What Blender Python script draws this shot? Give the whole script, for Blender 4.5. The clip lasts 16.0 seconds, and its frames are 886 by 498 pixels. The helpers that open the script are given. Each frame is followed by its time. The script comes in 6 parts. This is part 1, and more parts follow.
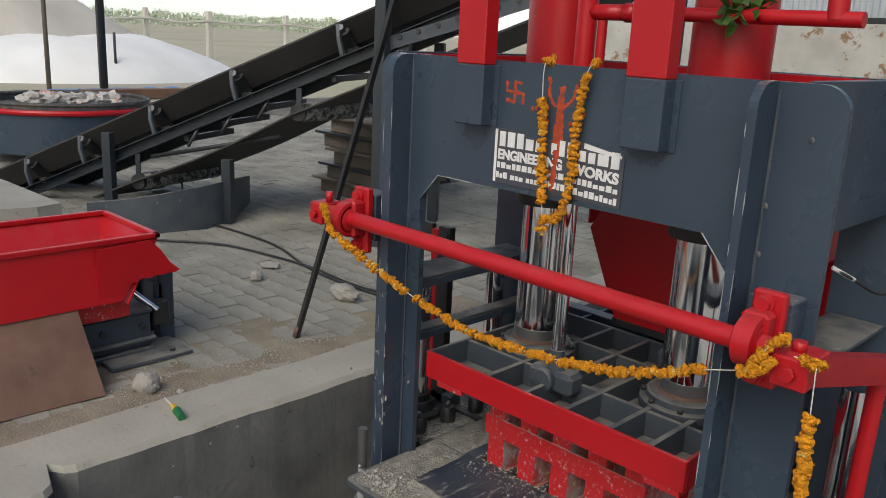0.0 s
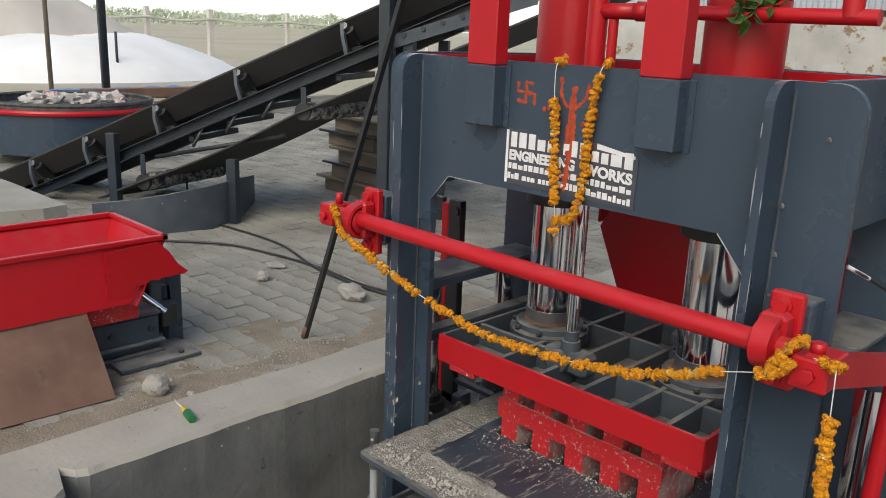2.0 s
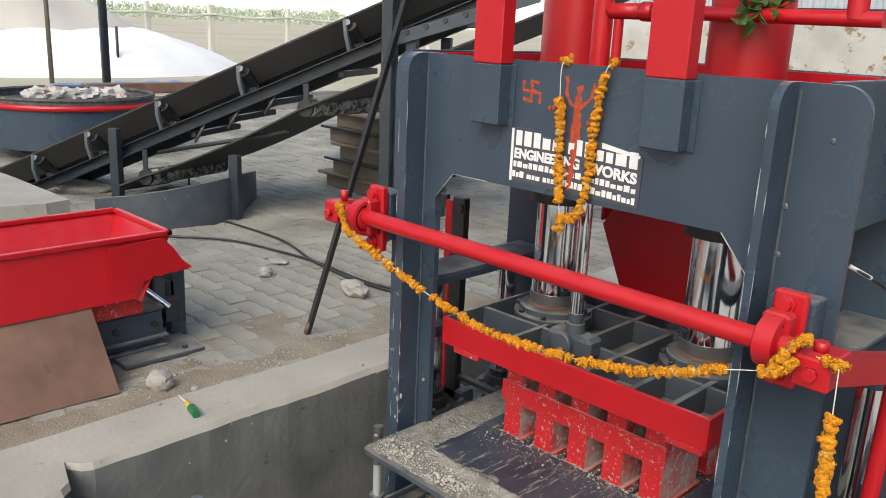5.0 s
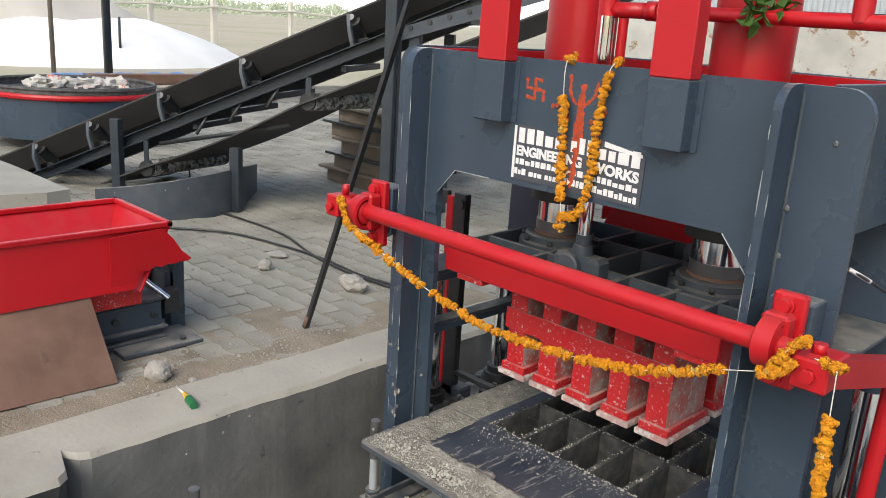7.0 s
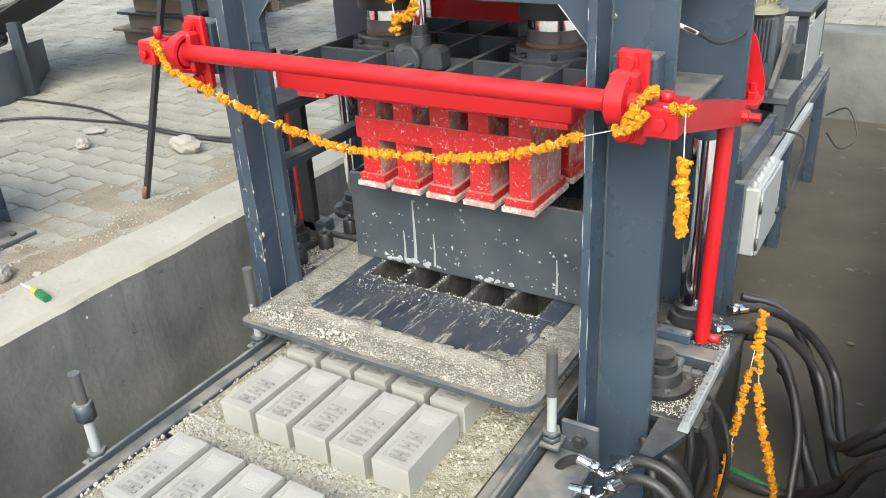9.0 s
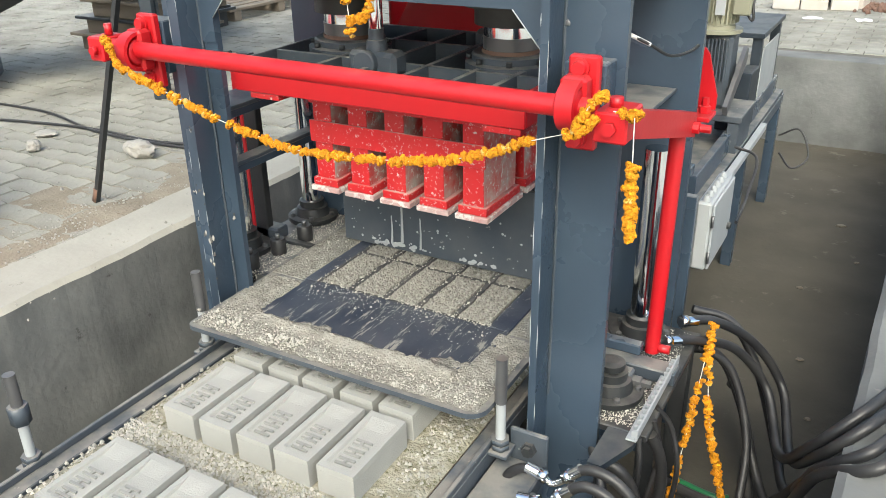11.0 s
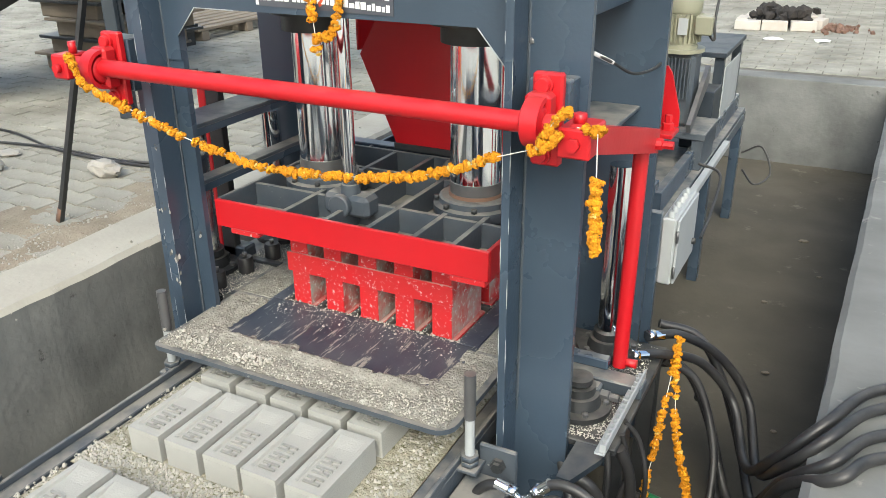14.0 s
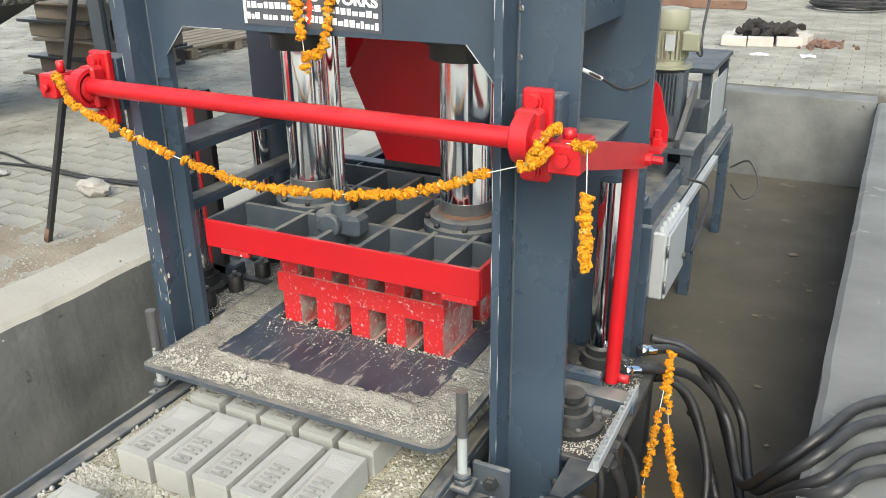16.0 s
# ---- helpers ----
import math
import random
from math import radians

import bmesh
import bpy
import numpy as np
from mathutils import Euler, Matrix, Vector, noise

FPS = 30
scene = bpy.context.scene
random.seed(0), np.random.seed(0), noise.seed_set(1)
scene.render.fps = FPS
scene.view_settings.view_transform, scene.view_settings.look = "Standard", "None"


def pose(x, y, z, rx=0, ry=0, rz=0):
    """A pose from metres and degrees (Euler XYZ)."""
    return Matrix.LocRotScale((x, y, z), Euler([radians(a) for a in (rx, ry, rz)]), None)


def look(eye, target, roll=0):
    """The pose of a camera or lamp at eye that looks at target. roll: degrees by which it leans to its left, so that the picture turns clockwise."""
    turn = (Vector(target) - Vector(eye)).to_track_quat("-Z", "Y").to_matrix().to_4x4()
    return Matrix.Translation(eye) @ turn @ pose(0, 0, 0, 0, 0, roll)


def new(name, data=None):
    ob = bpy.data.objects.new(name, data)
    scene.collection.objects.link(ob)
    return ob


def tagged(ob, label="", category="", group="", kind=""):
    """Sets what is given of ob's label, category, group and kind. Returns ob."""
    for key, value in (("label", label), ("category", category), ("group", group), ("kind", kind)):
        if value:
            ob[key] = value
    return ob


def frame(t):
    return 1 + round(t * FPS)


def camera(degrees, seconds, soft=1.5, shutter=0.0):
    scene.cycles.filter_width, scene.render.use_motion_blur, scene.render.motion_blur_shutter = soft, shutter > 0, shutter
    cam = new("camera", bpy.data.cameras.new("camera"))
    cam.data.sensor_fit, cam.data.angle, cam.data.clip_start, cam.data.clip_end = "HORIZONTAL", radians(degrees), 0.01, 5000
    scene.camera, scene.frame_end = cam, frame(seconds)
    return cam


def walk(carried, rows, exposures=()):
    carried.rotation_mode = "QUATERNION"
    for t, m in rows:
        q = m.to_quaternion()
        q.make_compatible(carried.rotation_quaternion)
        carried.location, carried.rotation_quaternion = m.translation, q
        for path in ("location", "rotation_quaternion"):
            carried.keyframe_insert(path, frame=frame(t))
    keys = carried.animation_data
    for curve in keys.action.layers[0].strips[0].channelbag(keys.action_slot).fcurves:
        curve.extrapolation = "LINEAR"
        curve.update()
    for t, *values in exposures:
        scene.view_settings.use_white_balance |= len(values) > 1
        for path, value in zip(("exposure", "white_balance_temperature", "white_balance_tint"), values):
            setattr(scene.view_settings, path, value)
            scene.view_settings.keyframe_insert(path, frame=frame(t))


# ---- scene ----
cam = camera(56.8, 16.0, soft=0.8)
PATH = [
    (0, (1.227, -1.525, 1.334), (-0.13, -0.147, 0.825), 2.8),
    (0.5, (1.224, -1.523, 1.329), (-0.135, -0.147, 0.822), 2.4),
    (1, (1.208, -1.532, 1.333), (-0.152, -0.157, 0.820), 1.9),
    (1.5, (1.199, -1.536, 1.346), (-0.159, -0.163, 0.826), 2.0),
    (2, (1.201, -1.535, 1.345), (-0.158, -0.162, 0.826), 2.3),
    (2.5, (1.198, -1.545, 1.347), (-0.159, -0.171, 0.827), 2.5),
    (3, (1.199, -1.549, 1.348), (-0.156, -0.175, 0.825), 2.6),
    (3.5, (1.201, -1.551, 1.348), (-0.155, -0.177, 0.825), 2.7),
    (4, (1.201, -1.55, 1.350), (-0.155, -0.177, 0.825), 2.6),
    (6.5, (1.198, -1.565, 1.351), (-0.152, -0.19, 0.817), 3.1),
    (7, (1.199, -1.561, 1.348), (-0.153, -0.187, 0.814), 3.7),
    (7.5, (1.202, -1.568, 1.347), (-0.146, -0.189, 0.817), 3.9),
    (7.8, (1.22, -1.548, 1.333), (-0.11, -0.162, 0.774), 3.9),
    (7.9, (1.223, -1.541, 1.328), (-0.062, -0.126, 0.739), 3.4),
    (8, (1.224, -1.535, 1.319), (-0.001, -0.085, 0.688), 2.9),
    (8.1, (1.22, -1.523, 1.320), (0.01, -0.066, 0.677), 2.1),
    (8.2, (1.213, -1.518, 1.326), (0.023, -0.048, 0.677), 1.2),
    (8.3, (1.203, -1.52, 1.335), (0.045, -0.028, 0.676), 0.3),
    (8.5, (1.183, -1.541, 1.341), (0.092, -0.005, 0.669), -1.0),
    (8.7, (1.172, -1.566, 1.315), (0.119, -0.064, 0.519), -3.1),
    (8.8, (1.167, -1.575, 1.302), (0.142, -0.092, 0.436), -3.8),
    (9, (1.155, -1.582, 1.270), (0.189, -0.072, 0.383), -3.3),
    (9.2, (1.148, -1.595, 1.248), (0.225, -0.059, 0.359), -2.6),
    (11.5, (1.186, -1.564, 1.232), (0.294, 0.015, 0.390), -0.7),
    (12, (1.188, -1.566, 1.233), (0.316, 0.031, 0.403), -0.6),
    (12.5, (1.187, -1.564, 1.231), (0.329, 0.044, 0.408), -0.6),
    (13, (1.188, -1.568, 1.229), (0.338, 0.044, 0.404), -0.6),
    (13.5, (1.188, -1.57, 1.229), (0.345, 0.048, 0.411), -0.5),
    (14, (1.189, -1.571, 1.228), (0.346, 0.053, 0.420), -0.5),
    (14.5, (1.19, -1.567, 1.231), (0.343, 0.063, 0.440), -0.8),
    (15, (1.189, -1.567, 1.228), (0.348, 0.075, 0.455), -0.8),
    (15.5, (1.191, -1.568, 1.227), (0.359, 0.08, 0.458), -0.7),
    (16, (1.187, -1.567, 1.226), (0.357, 0.082, 0.455), -0.7),
]
EXPOSURES = [(0.0, -0.27, 6500, 6), (1.0, -0.1, 6500, 6), (2.0, 0.0, 6500, 6), (2.5, 0.06, 6500, 6), (3.0, 0.42, 6500, 6), (4.2, 0.4, 6500, 6), (7.6, 0.4, 6500, 6), (8.0, 0.72, 6500, 1), (8.5, 0.95, 6500, 1), (9.2, 1.27, 6500, 1), (12.0, 1.07, 6500, 1), (16.0, 1.04, 6500, 1)]
walk(cam, [(t, look(eye, target, roll)) for t, eye, target, roll in PATH], EXPOSURES)


# ---- world and light ----
world = bpy.data.worlds.new("world")
scene.world = world
world.use_nodes = True
wn = world.node_tree.nodes
sky = wn.new("ShaderNodeTexSky")
sky.sky_type, sky.sun_disc = "NISHITA", False
sky.sun_elevation, sky.sun_rotation = radians(44), radians(157)
sky.air_density, sky.dust_density, sky.ozone_density = 1.0, 4.0, 1.0
wn["Background"].inputs["Strength"].default_value = 0.15
world.node_tree.links.new(sky.outputs["Color"], wn["Background"].inputs["Color"])
sun = new("sun", bpy.data.lights.new("sun", "SUN"))
sun.data.energy, sun.data.angle, sun.data.color = 1.2, radians(40), (1.0, 0.97, 0.93)
sun.matrix_world = look((3, -7, 7.4), (0, 0, 0))


# ---- materials ----
def mat(name, base, rough=0.5, metal=0.0, second=None, scale=8.0, amount=0.5, bump=0.1, bump_scale=60.0,
        spots=None, spot_scale=30.0, spot_level=0.68, dust=None, dust_level=0.6, vary=0.0, coat=0.0):
    """base with a second tone in cloudy patches, spots of wear, dust on faces that look up, fine relief."""
    m = bpy.data.materials.new(name)
    m.use_nodes = True
    nt = m.node_tree
    n, l = nt.nodes, nt.links
    b = n["Principled BSDF"]
    b.inputs["Roughness"].default_value, b.inputs["Metallic"].default_value = rough, metal
    b.inputs["Coat Weight"].default_value = coat
    co = n.new("ShaderNodeTexCoord")
    big = n.new("ShaderNodeTexNoise")
    big.inputs["Scale"].default_value, big.inputs["Detail"].default_value = scale, 6
    l.new(co.outputs["Object"], big.inputs["Vector"])
    ramp = n.new("ShaderNodeMapRange")
    ramp.inputs["From Min"].default_value, ramp.inputs["From Max"].default_value = 0.35, 0.68
    ramp.inputs["To Max"].default_value = amount
    l.new(big.outputs["Fac"], ramp.inputs["Value"])

    def mix(fac, a, c):
        k = n.new("ShaderNodeMix")
        k.data_type = "RGBA"
        l.new(fac, k.inputs["Factor"])
        for sock, v in (("A", a), ("B", c)):
            s = [i for i in k.inputs if i.name == sock and i.type == "RGBA"][0]
            if isinstance(v, tuple):
                s.default_value = (*v, 1)
            else:
                l.new(v, s)
        return [o for o in k.outputs if o.type == "RGBA"][0]

    second = second or tuple(min(1, c * 0.72) for c in base)
    colour = mix(ramp.outputs["Result"], base, second)
    if vary:
        oi = n.new("ShaderNodeObjectInfo")
        gi = n.new("ShaderNodeNewGeometry")
        add = n.new("ShaderNodeMath")
        add.operation = "ADD"
        l.new(oi.outputs["Random"], add.inputs[0])
        l.new(gi.outputs["Random Per Island"], add.inputs[1])
        hsv = n.new("ShaderNodeHueSaturation")
        mr = n.new("ShaderNodeMapRange")
        mr.inputs["From Max"].default_value = 2.0
        mr.inputs["To Min"].default_value, mr.inputs["To Max"].default_value = 1 - vary, 1 + vary
        l.new(add.outputs[0], mr.inputs["Value"])
        l.new(mr.outputs["Result"], hsv.inputs["Value"])
        l.new(colour, hsv.inputs["Color"])
        colour = hsv.outputs["Color"]
    if spots:
        sp = n.new("ShaderNodeTexNoise")
        sp.inputs["Scale"].default_value, sp.inputs["Detail"].default_value = spot_scale, 8
        sp.inputs["Roughness"].default_value = 0.7
        l.new(co.outputs["Object"], sp.inputs["Vector"])
        sr = n.new("ShaderNodeMapRange")
        sr.inputs["From Min"].default_value, sr.inputs["From Max"].default_value = spot_level, spot_level + 0.05
        l.new(sp.outputs["Fac"], sr.inputs["Value"])
        colour = mix(sr.outputs["Result"], colour, spots)
    if dust:
        ge = n.new("ShaderNodeNewGeometry")
        sx = n.new("ShaderNodeSeparateXYZ")
        l.new(ge.outputs["Normal"], sx.inputs[0])
        dn = n.new("ShaderNodeTexNoise")
        dn.inputs["Scale"].default_value, dn.inputs["Detail"].default_value = 14, 7
        l.new(co.outputs["Object"], dn.inputs["Vector"])
        mu = n.new("ShaderNodeMath")
        mu.operation = "MULTIPLY"
        l.new(sx.outputs["Z"], mu.inputs[0])
        l.new(dn.outputs["Fac"], mu.inputs[1])
        dr = n.new("ShaderNodeMapRange")
        dr.inputs["From Min"].default_value, dr.inputs["From Max"].default_value = 0.28, 0.6
        dr.inputs["To Max"].default_value = dust_level
        l.new(mu.outputs[0], dr.inputs["Value"])
        colour = mix(dr.outputs["Result"], colour, dust)
    l.new(colour, b.inputs["Base Color"])
    fine = n.new("ShaderNodeTexNoise")
    fine.inputs["Scale"].default_value, fine.inputs["Detail"].default_value = bump_scale, 5
    l.new(co.outputs["Object"], fine.inputs["Vector"])
    rr = n.new("ShaderNodeMapRange")
    rr.inputs["To Min"].default_value, rr.inputs["To Max"].default_value = max(0.02, rough - 0.12), min(1, rough + 0.15)
    l.new(big.outputs["Fac"], rr.inputs["Value"])
    l.new(rr.outputs["Result"], b.inputs["Roughness"])
    if bump:
        bu = n.new("ShaderNodeBump")
        bu.inputs["Strength"].default_value, bu.inputs["Distance"].default_value = bump, 0.01
        l.new(fine.outputs["Fac"], bu.inputs["Height"])
        l.new(bu.outputs["Normal"], b.inputs["Normal"])
    return m


DUST = (0.36, 0.33, 0.28)
M_GREY = mat("slate grey paint", (0.047, 0.069, 0.099), 0.27, second=(0.033, 0.050, 0.074), scale=3.5, amount=0.9, bump=0.06, bump_scale=90, spots=(0.20, 0.215, 0.23), spot_scale=20, spot_level=0.72, dust=DUST, dust_level=0.4)
M_NAVY = mat("dark blue-grey paint", (0.020, 0.028, 0.038), 0.42, second=(0.036, 0.045, 0.055), scale=6, amount=0.8, bump=0.06, spots=(0.13, 0.135, 0.14), spot_scale=24, spot_level=0.70, dust=DUST, dust_level=0.2)
M_GREYOLD = mat("scuffed grey paint", (0.046, 0.059, 0.076), 0.48, second=(0.095, 0.104, 0.114), scale=9, bump=0.1, spots=(0.34, 0.34, 0.32), spot_scale=22, spot_level=0.66, dust=DUST, dust_level=0.55)
M_RED = mat("red gloss paint", (0.47, 0.008, 0.015), 0.36, second=(0.39, 0.007, 0.012), scale=4, bump=0.05, spots=(0.5, 0.28, 0.25), spot_scale=24, spot_level=0.77, dust=(0.46, 0.2, 0.17), dust_level=0.14)
M_REDWORN = mat("cement splashed red paint", (0.50, 0.011, 0.018), 0.38, second=(0.42, 0.03, 0.03), scale=6, bump=0.1, spots=(0.52, 0.47, 0.45), spot_scale=95, spot_level=0.585, dust=(0.44, 0.36, 0.33), dust_level=0.8)
M_SMEAR = mat("cement smeared red steel", (0.46, 0.035, 0.035), 0.8, second=(0.36, 0.33, 0.30), scale=16, amount=1.0, bump=0.3, spots=(0.50, 0.47, 0.44), spot_scale=60, spot_level=0.55)
M_CAKED = mat("cement caked red steel", (0.50, 0.48, 0.45), 0.9, second=(0.42, 0.40, 0.37), scale=9, amount=0.9, bump=0.5, spots=(0.45, 0.05, 0.06), spot_scale=5, spot_level=0.58)
M_FOOT = mat("cement caked foot plate", (0.42, 0.32, 0.30), 0.7, second=(0.48, 0.09, 0.09), scale=20, bump=0.3, spots=(0.56, 0.53, 0.50), spot_scale=40, spot_level=0.5)
M_CHROME = mat("polished chrome", (0.93, 0.94, 0.95), 0.03, 1.0, second=(0.82, 0.83, 0.85), scale=3, bump=0.0)
M_STEEL = mat("bare steel", (0.16, 0.16, 0.165), 0.4, 0.6, scale=12, bump=0.05, dust=DUST, dust_level=0.4)
M_BLUESTEEL = mat("blue worn mould steel", (0.020, 0.029, 0.052), 0.36, 0.0, second=(0.055, 0.066, 0.092), scale=11, amount=0.9, bump=0.06, spots=(0.20, 0.195, 0.18), spot_scale=48, spot_level=0.60, dust=(0.26, 0.25, 0.22), dust_level=0.08)
M_PLATE = mat("steel plate smeared with mix", (0.022, 0.030, 0.047), 0.42, second=(0.06, 0.068, 0.085), scale=9, amount=0.9, bump=0.06, spots=(0.27, 0.262, 0.232), spot_scale=26, spot_level=0.56)
for nd in [q for q in M_PLATE.node_tree.nodes if q.type == "TEX_NOISE" and abs(q.inputs["Scale"].default_value - 26) < 0.1]:
    stretch = M_PLATE.node_tree.nodes.new("ShaderNodeMapping")
    stretch.inputs["Scale"].default_value = (2.2, 0.32, 1.0)
    M_PLATE.node_tree.links.new([q for q in M_PLATE.node_tree.nodes if q.type == "TEX_COORD"][0].outputs["Object"], stretch.inputs["Vector"])
    M_PLATE.node_tree.links.new(stretch.outputs["Vector"], nd.inputs["Vector"])
M_CAVITY = mat("cement coated mould wall", (0.040, 0.042, 0.045), 0.75, second=(0.115, 0.112, 0.105), scale=22, amount=0.9, bump=0.3, spots=(0.24, 0.23, 0.205), spot_scale=70, spot_level=0.63)
M_DARK = mat("dark oily steel", (0.026, 0.029, 0.032), 0.45, 0.2, second=(0.058, 0.058, 0.058), scale=14, dust=DUST, dust_level=0.24)
M_CONC = mat("dusty concrete", (0.39, 0.375, 0.33), 0.88, second=(0.29, 0.277, 0.24), scale=2.4, amount=0.8, bump=0.25, bump_scale=45, spots=(0.23, 0.21, 0.175), spot_scale=7, spot_level=0.64)
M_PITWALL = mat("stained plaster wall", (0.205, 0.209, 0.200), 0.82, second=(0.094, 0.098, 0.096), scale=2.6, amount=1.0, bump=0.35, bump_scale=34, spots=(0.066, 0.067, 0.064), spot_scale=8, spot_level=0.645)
M_PITLIGHT = mat("pale cement plaster", (0.180, 0.184, 0.178), 0.85, second=(0.120, 0.123, 0.118), scale=3, amount=0.9, bump=0.25, bump_scale=24, spots=(0.25, 0.245, 0.225), spot_scale=5, spot_level=0.60)
M_DIRT = mat("damp brown dirt", (0.086, 0.076, 0.057), 0.92, second=(0.056, 0.050, 0.038), scale=2.4, amount=0.9, bump=0.35, bump_scale=26, spots=(0.120, 0.108, 0.084), spot_scale=6, spot_level=0.62)
M_PAVER = mat("dusty cement paver", (0.328, 0.318, 0.276), 0.9, second=(0.200, 0.192, 0.165), scale=2.6, amount=1.0, bump=0.45, bump_scale=60, spots=(0.155, 0.146, 0.122), spot_scale=8, spot_level=0.615, vary=0.14)
M_JOINT = mat("sandy joint", (0.085, 0.077, 0.064), 0.95, second=(0.20, 0.187, 0.158), scale=2.2, amount=1.0, bump=0.4)
M_BRICK = mat("fresh fly ash brick", (0.345, 0.345, 0.322), 0.9, second=(0.285, 0.284, 0.264), scale=9, bump=0.22, bump_scale=240, spots=(0.24, 0.238, 0.22), spot_scale=90, spot_level=0.69, vary=0.04)
M_STAMP = mat("pressed mark in the brick", (0.27, 0.268, 0.25), 0.95, second=(0.22, 0.218, 0.20), scale=20, bump=0.3)
M_MIX = mat("crumbly grey mix", (0.285, 0.275, 0.243), 0.95, second=(0.155, 0.148, 0.128), scale=70, amount=0.9, bump=1.0, bump_scale=140, vary=0.1)
M_SPILL = mat("spilled cement mix", (0.285, 0.273, 0.237), 0.95, second=(0.175, 0.167, 0.143), scale=28, amount=0.9, bump=0.9, bump_scale=150, spots=(0.46, 0.44, 0.39), spot_scale=110, spot_level=0.60)
M_CRUMB = mat("pale crumb", (0.42, 0.405, 0.36), 0.95, second=(0.29, 0.28, 0.245), scale=6, bump=0.2, vary=0.3)
M_PALLET = mat("mossy fibre board", (0.24, 0.225, 0.165), 0.9, second=(0.40, 0.38, 0.31), scale=38, amount=1.0, bump=1.0, bump_scale=110, spots=(0.13, 0.125, 0.07), spot_scale=42, spot_level=0.56)
M_RUBBER = mat("black rubber", (0.016, 0.016, 0.018), 0.42, second=(0.040, 0.039, 0.038), scale=9, amount=0.7, bump=0.06, spots=(0.20, 0.19, 0.17), spot_scale=14, spot_level=0.70, dust=DUST, dust_level=0.12)
M_BELT = mat("dusty conveyor belt", (0.042, 0.041, 0.040), 0.7, second=(0.070, 0.068, 0.064), scale=3, bump=0.1)
M_FLOWER = mat("orange marigold", (0.68, 0.255, 0.004), 0.8, second=(0.72, 0.32, 0.006), scale=40, amount=0.9, bump=0.8, bump_scale=160, vary=0.2)
M_FLOWER2 = mat("yellow marigold", (0.74, 0.40, 0.03), 0.8, second=(0.74, 0.55, 0.20), scale=40, amount=0.9, bump=0.8, bump_scale=160, vary=0.2)
M_EARTH = mat("dry brown dust", (0.27, 0.235, 0.18), 0.95, second=(0.19, 0.16, 0.12), scale=7, amount=0.9, bump=0.7, bump_scale=90, spots=(0.12, 0.085, 0.06), spot_scale=9, spot_level=0.66)
M_STRING = mat("white cotton string", (0.7, 0.68, 0.62), 0.9, bump=0)
M_RUST = mat("rusty brown sheet", (0.185, 0.105, 0.072), 0.6, 0.0, second=(0.12, 0.064, 0.045), scale=4, amount=1.0, bump=0.08, spots=(0.055, 0.038, 0.030), spot_scale=3.4, spot_level=0.63, dust=(0.26, 0.17, 0.125), dust_level=0.35)
M_STICKER = mat("black vinyl sticker", (0.055, 0.06, 0.075), 0.4, second=(0.08, 0.085, 0.1), scale=20, bump=0.02)
M_WHITE = mat("white vinyl print", (0.78, 0.78, 0.78), 0.5, second=(0.6, 0.6, 0.6), scale=40, bump=0.0)
M_VERMILION = mat("smeared vermilion paste", (0.46, 0.06, 0.015), 0.8, second=(0.26, 0.045, 0.02), scale=60, amount=1.0, bump=0.3)
M_BOXGREY = mat("pale grey enamel", (0.36, 0.38, 0.39), 0.45, second=(0.29, 0.31, 0.32), scale=5, bump=0.02)
M_MOTOR = mat("olive motor paint", (0.26, 0.26, 0.19), 0.45, second=(0.19, 0.19, 0.14), scale=8, bump=0.06, dust=DUST, dust_level=0.6)
M_STONE = mat("broken concrete lump", (0.34, 0.325, 0.295), 0.95, second=(0.24, 0.225, 0.20), scale=14, bump=0.8, bump_scale=50)
M_GREEN = mat("green plastic", (0.02, 0.16, 0.06), 0.35, bump=0)
M_YELLOW = mat("yellow plastic", (0.65, 0.42, 0.05), 0.4, bump=0)
M_WOOD = mat("weathered wood", (0.20, 0.165, 0.125), 0.85, second=(0.12, 0.10, 0.08), scale=6, bump=0.3)
M_SANDWHITE = mat("white stone dust", (0.88, 0.88, 0.87), 0.95, second=(0.76, 0.76, 0.74), scale=0.9, amount=0.7, bump=0.5, bump_scale=5)
M_SANDTAN = mat("tan sand", (0.62, 0.58, 0.52), 0.95, second=(0.52, 0.48, 0.42), scale=0.9, amount=0.8, bump=0.5, bump_scale=6)
M_FIELD = mat("dry ploughed field", (0.47, 0.42, 0.335), 0.95, second=(0.37, 0.36, 0.24), scale=0.15, amount=0.9, bump=0.4, bump_scale=3, spots=(0.30, 0.28, 0.20), spot_scale=1.2, spot_level=0.60)
# leaf green with the distance haze mixed into its colour
M_LEAF = mat("crop leaves paled for haze", (0.46, 0.53, 0.38), 0.8, second=(0.56, 0.60, 0.48), scale=1.5, bump=0.2, vary=0.25)
M_POST = mat("pale fence post", (0.66, 0.63, 0.57), 0.9, second=(0.54, 0.50, 0.44), scale=5, bump=0.3)
M_WALL = mat("peeling whitewashed wall", (0.50, 0.49, 0.455), 0.9, second=(0.36, 0.35, 0.32), scale=1.6, amount=0.9, bump=0.2, bump_scale=20, spots=(0.24, 0.15, 0.08), spot_scale=2.8, spot_level=0.575)
M_SHEET = mat("corrugated pale sheet", (0.46, 0.50, 0.53), 0.5, 0.2, second=(0.38, 0.42, 0.45), scale=2, bump=0.03)
M_BLUETARP = mat("blue tarpaulin", (0.10, 0.24, 0.52), 0.5, second=(0.15, 0.30, 0.58), scale=5, bump=0.3, bump_scale=12)
M_ASH = mat("charred embers", (0.018, 0.016, 0.015), 0.9, second=(0.06, 0.05, 0.045), scale=12, bump=0.9)
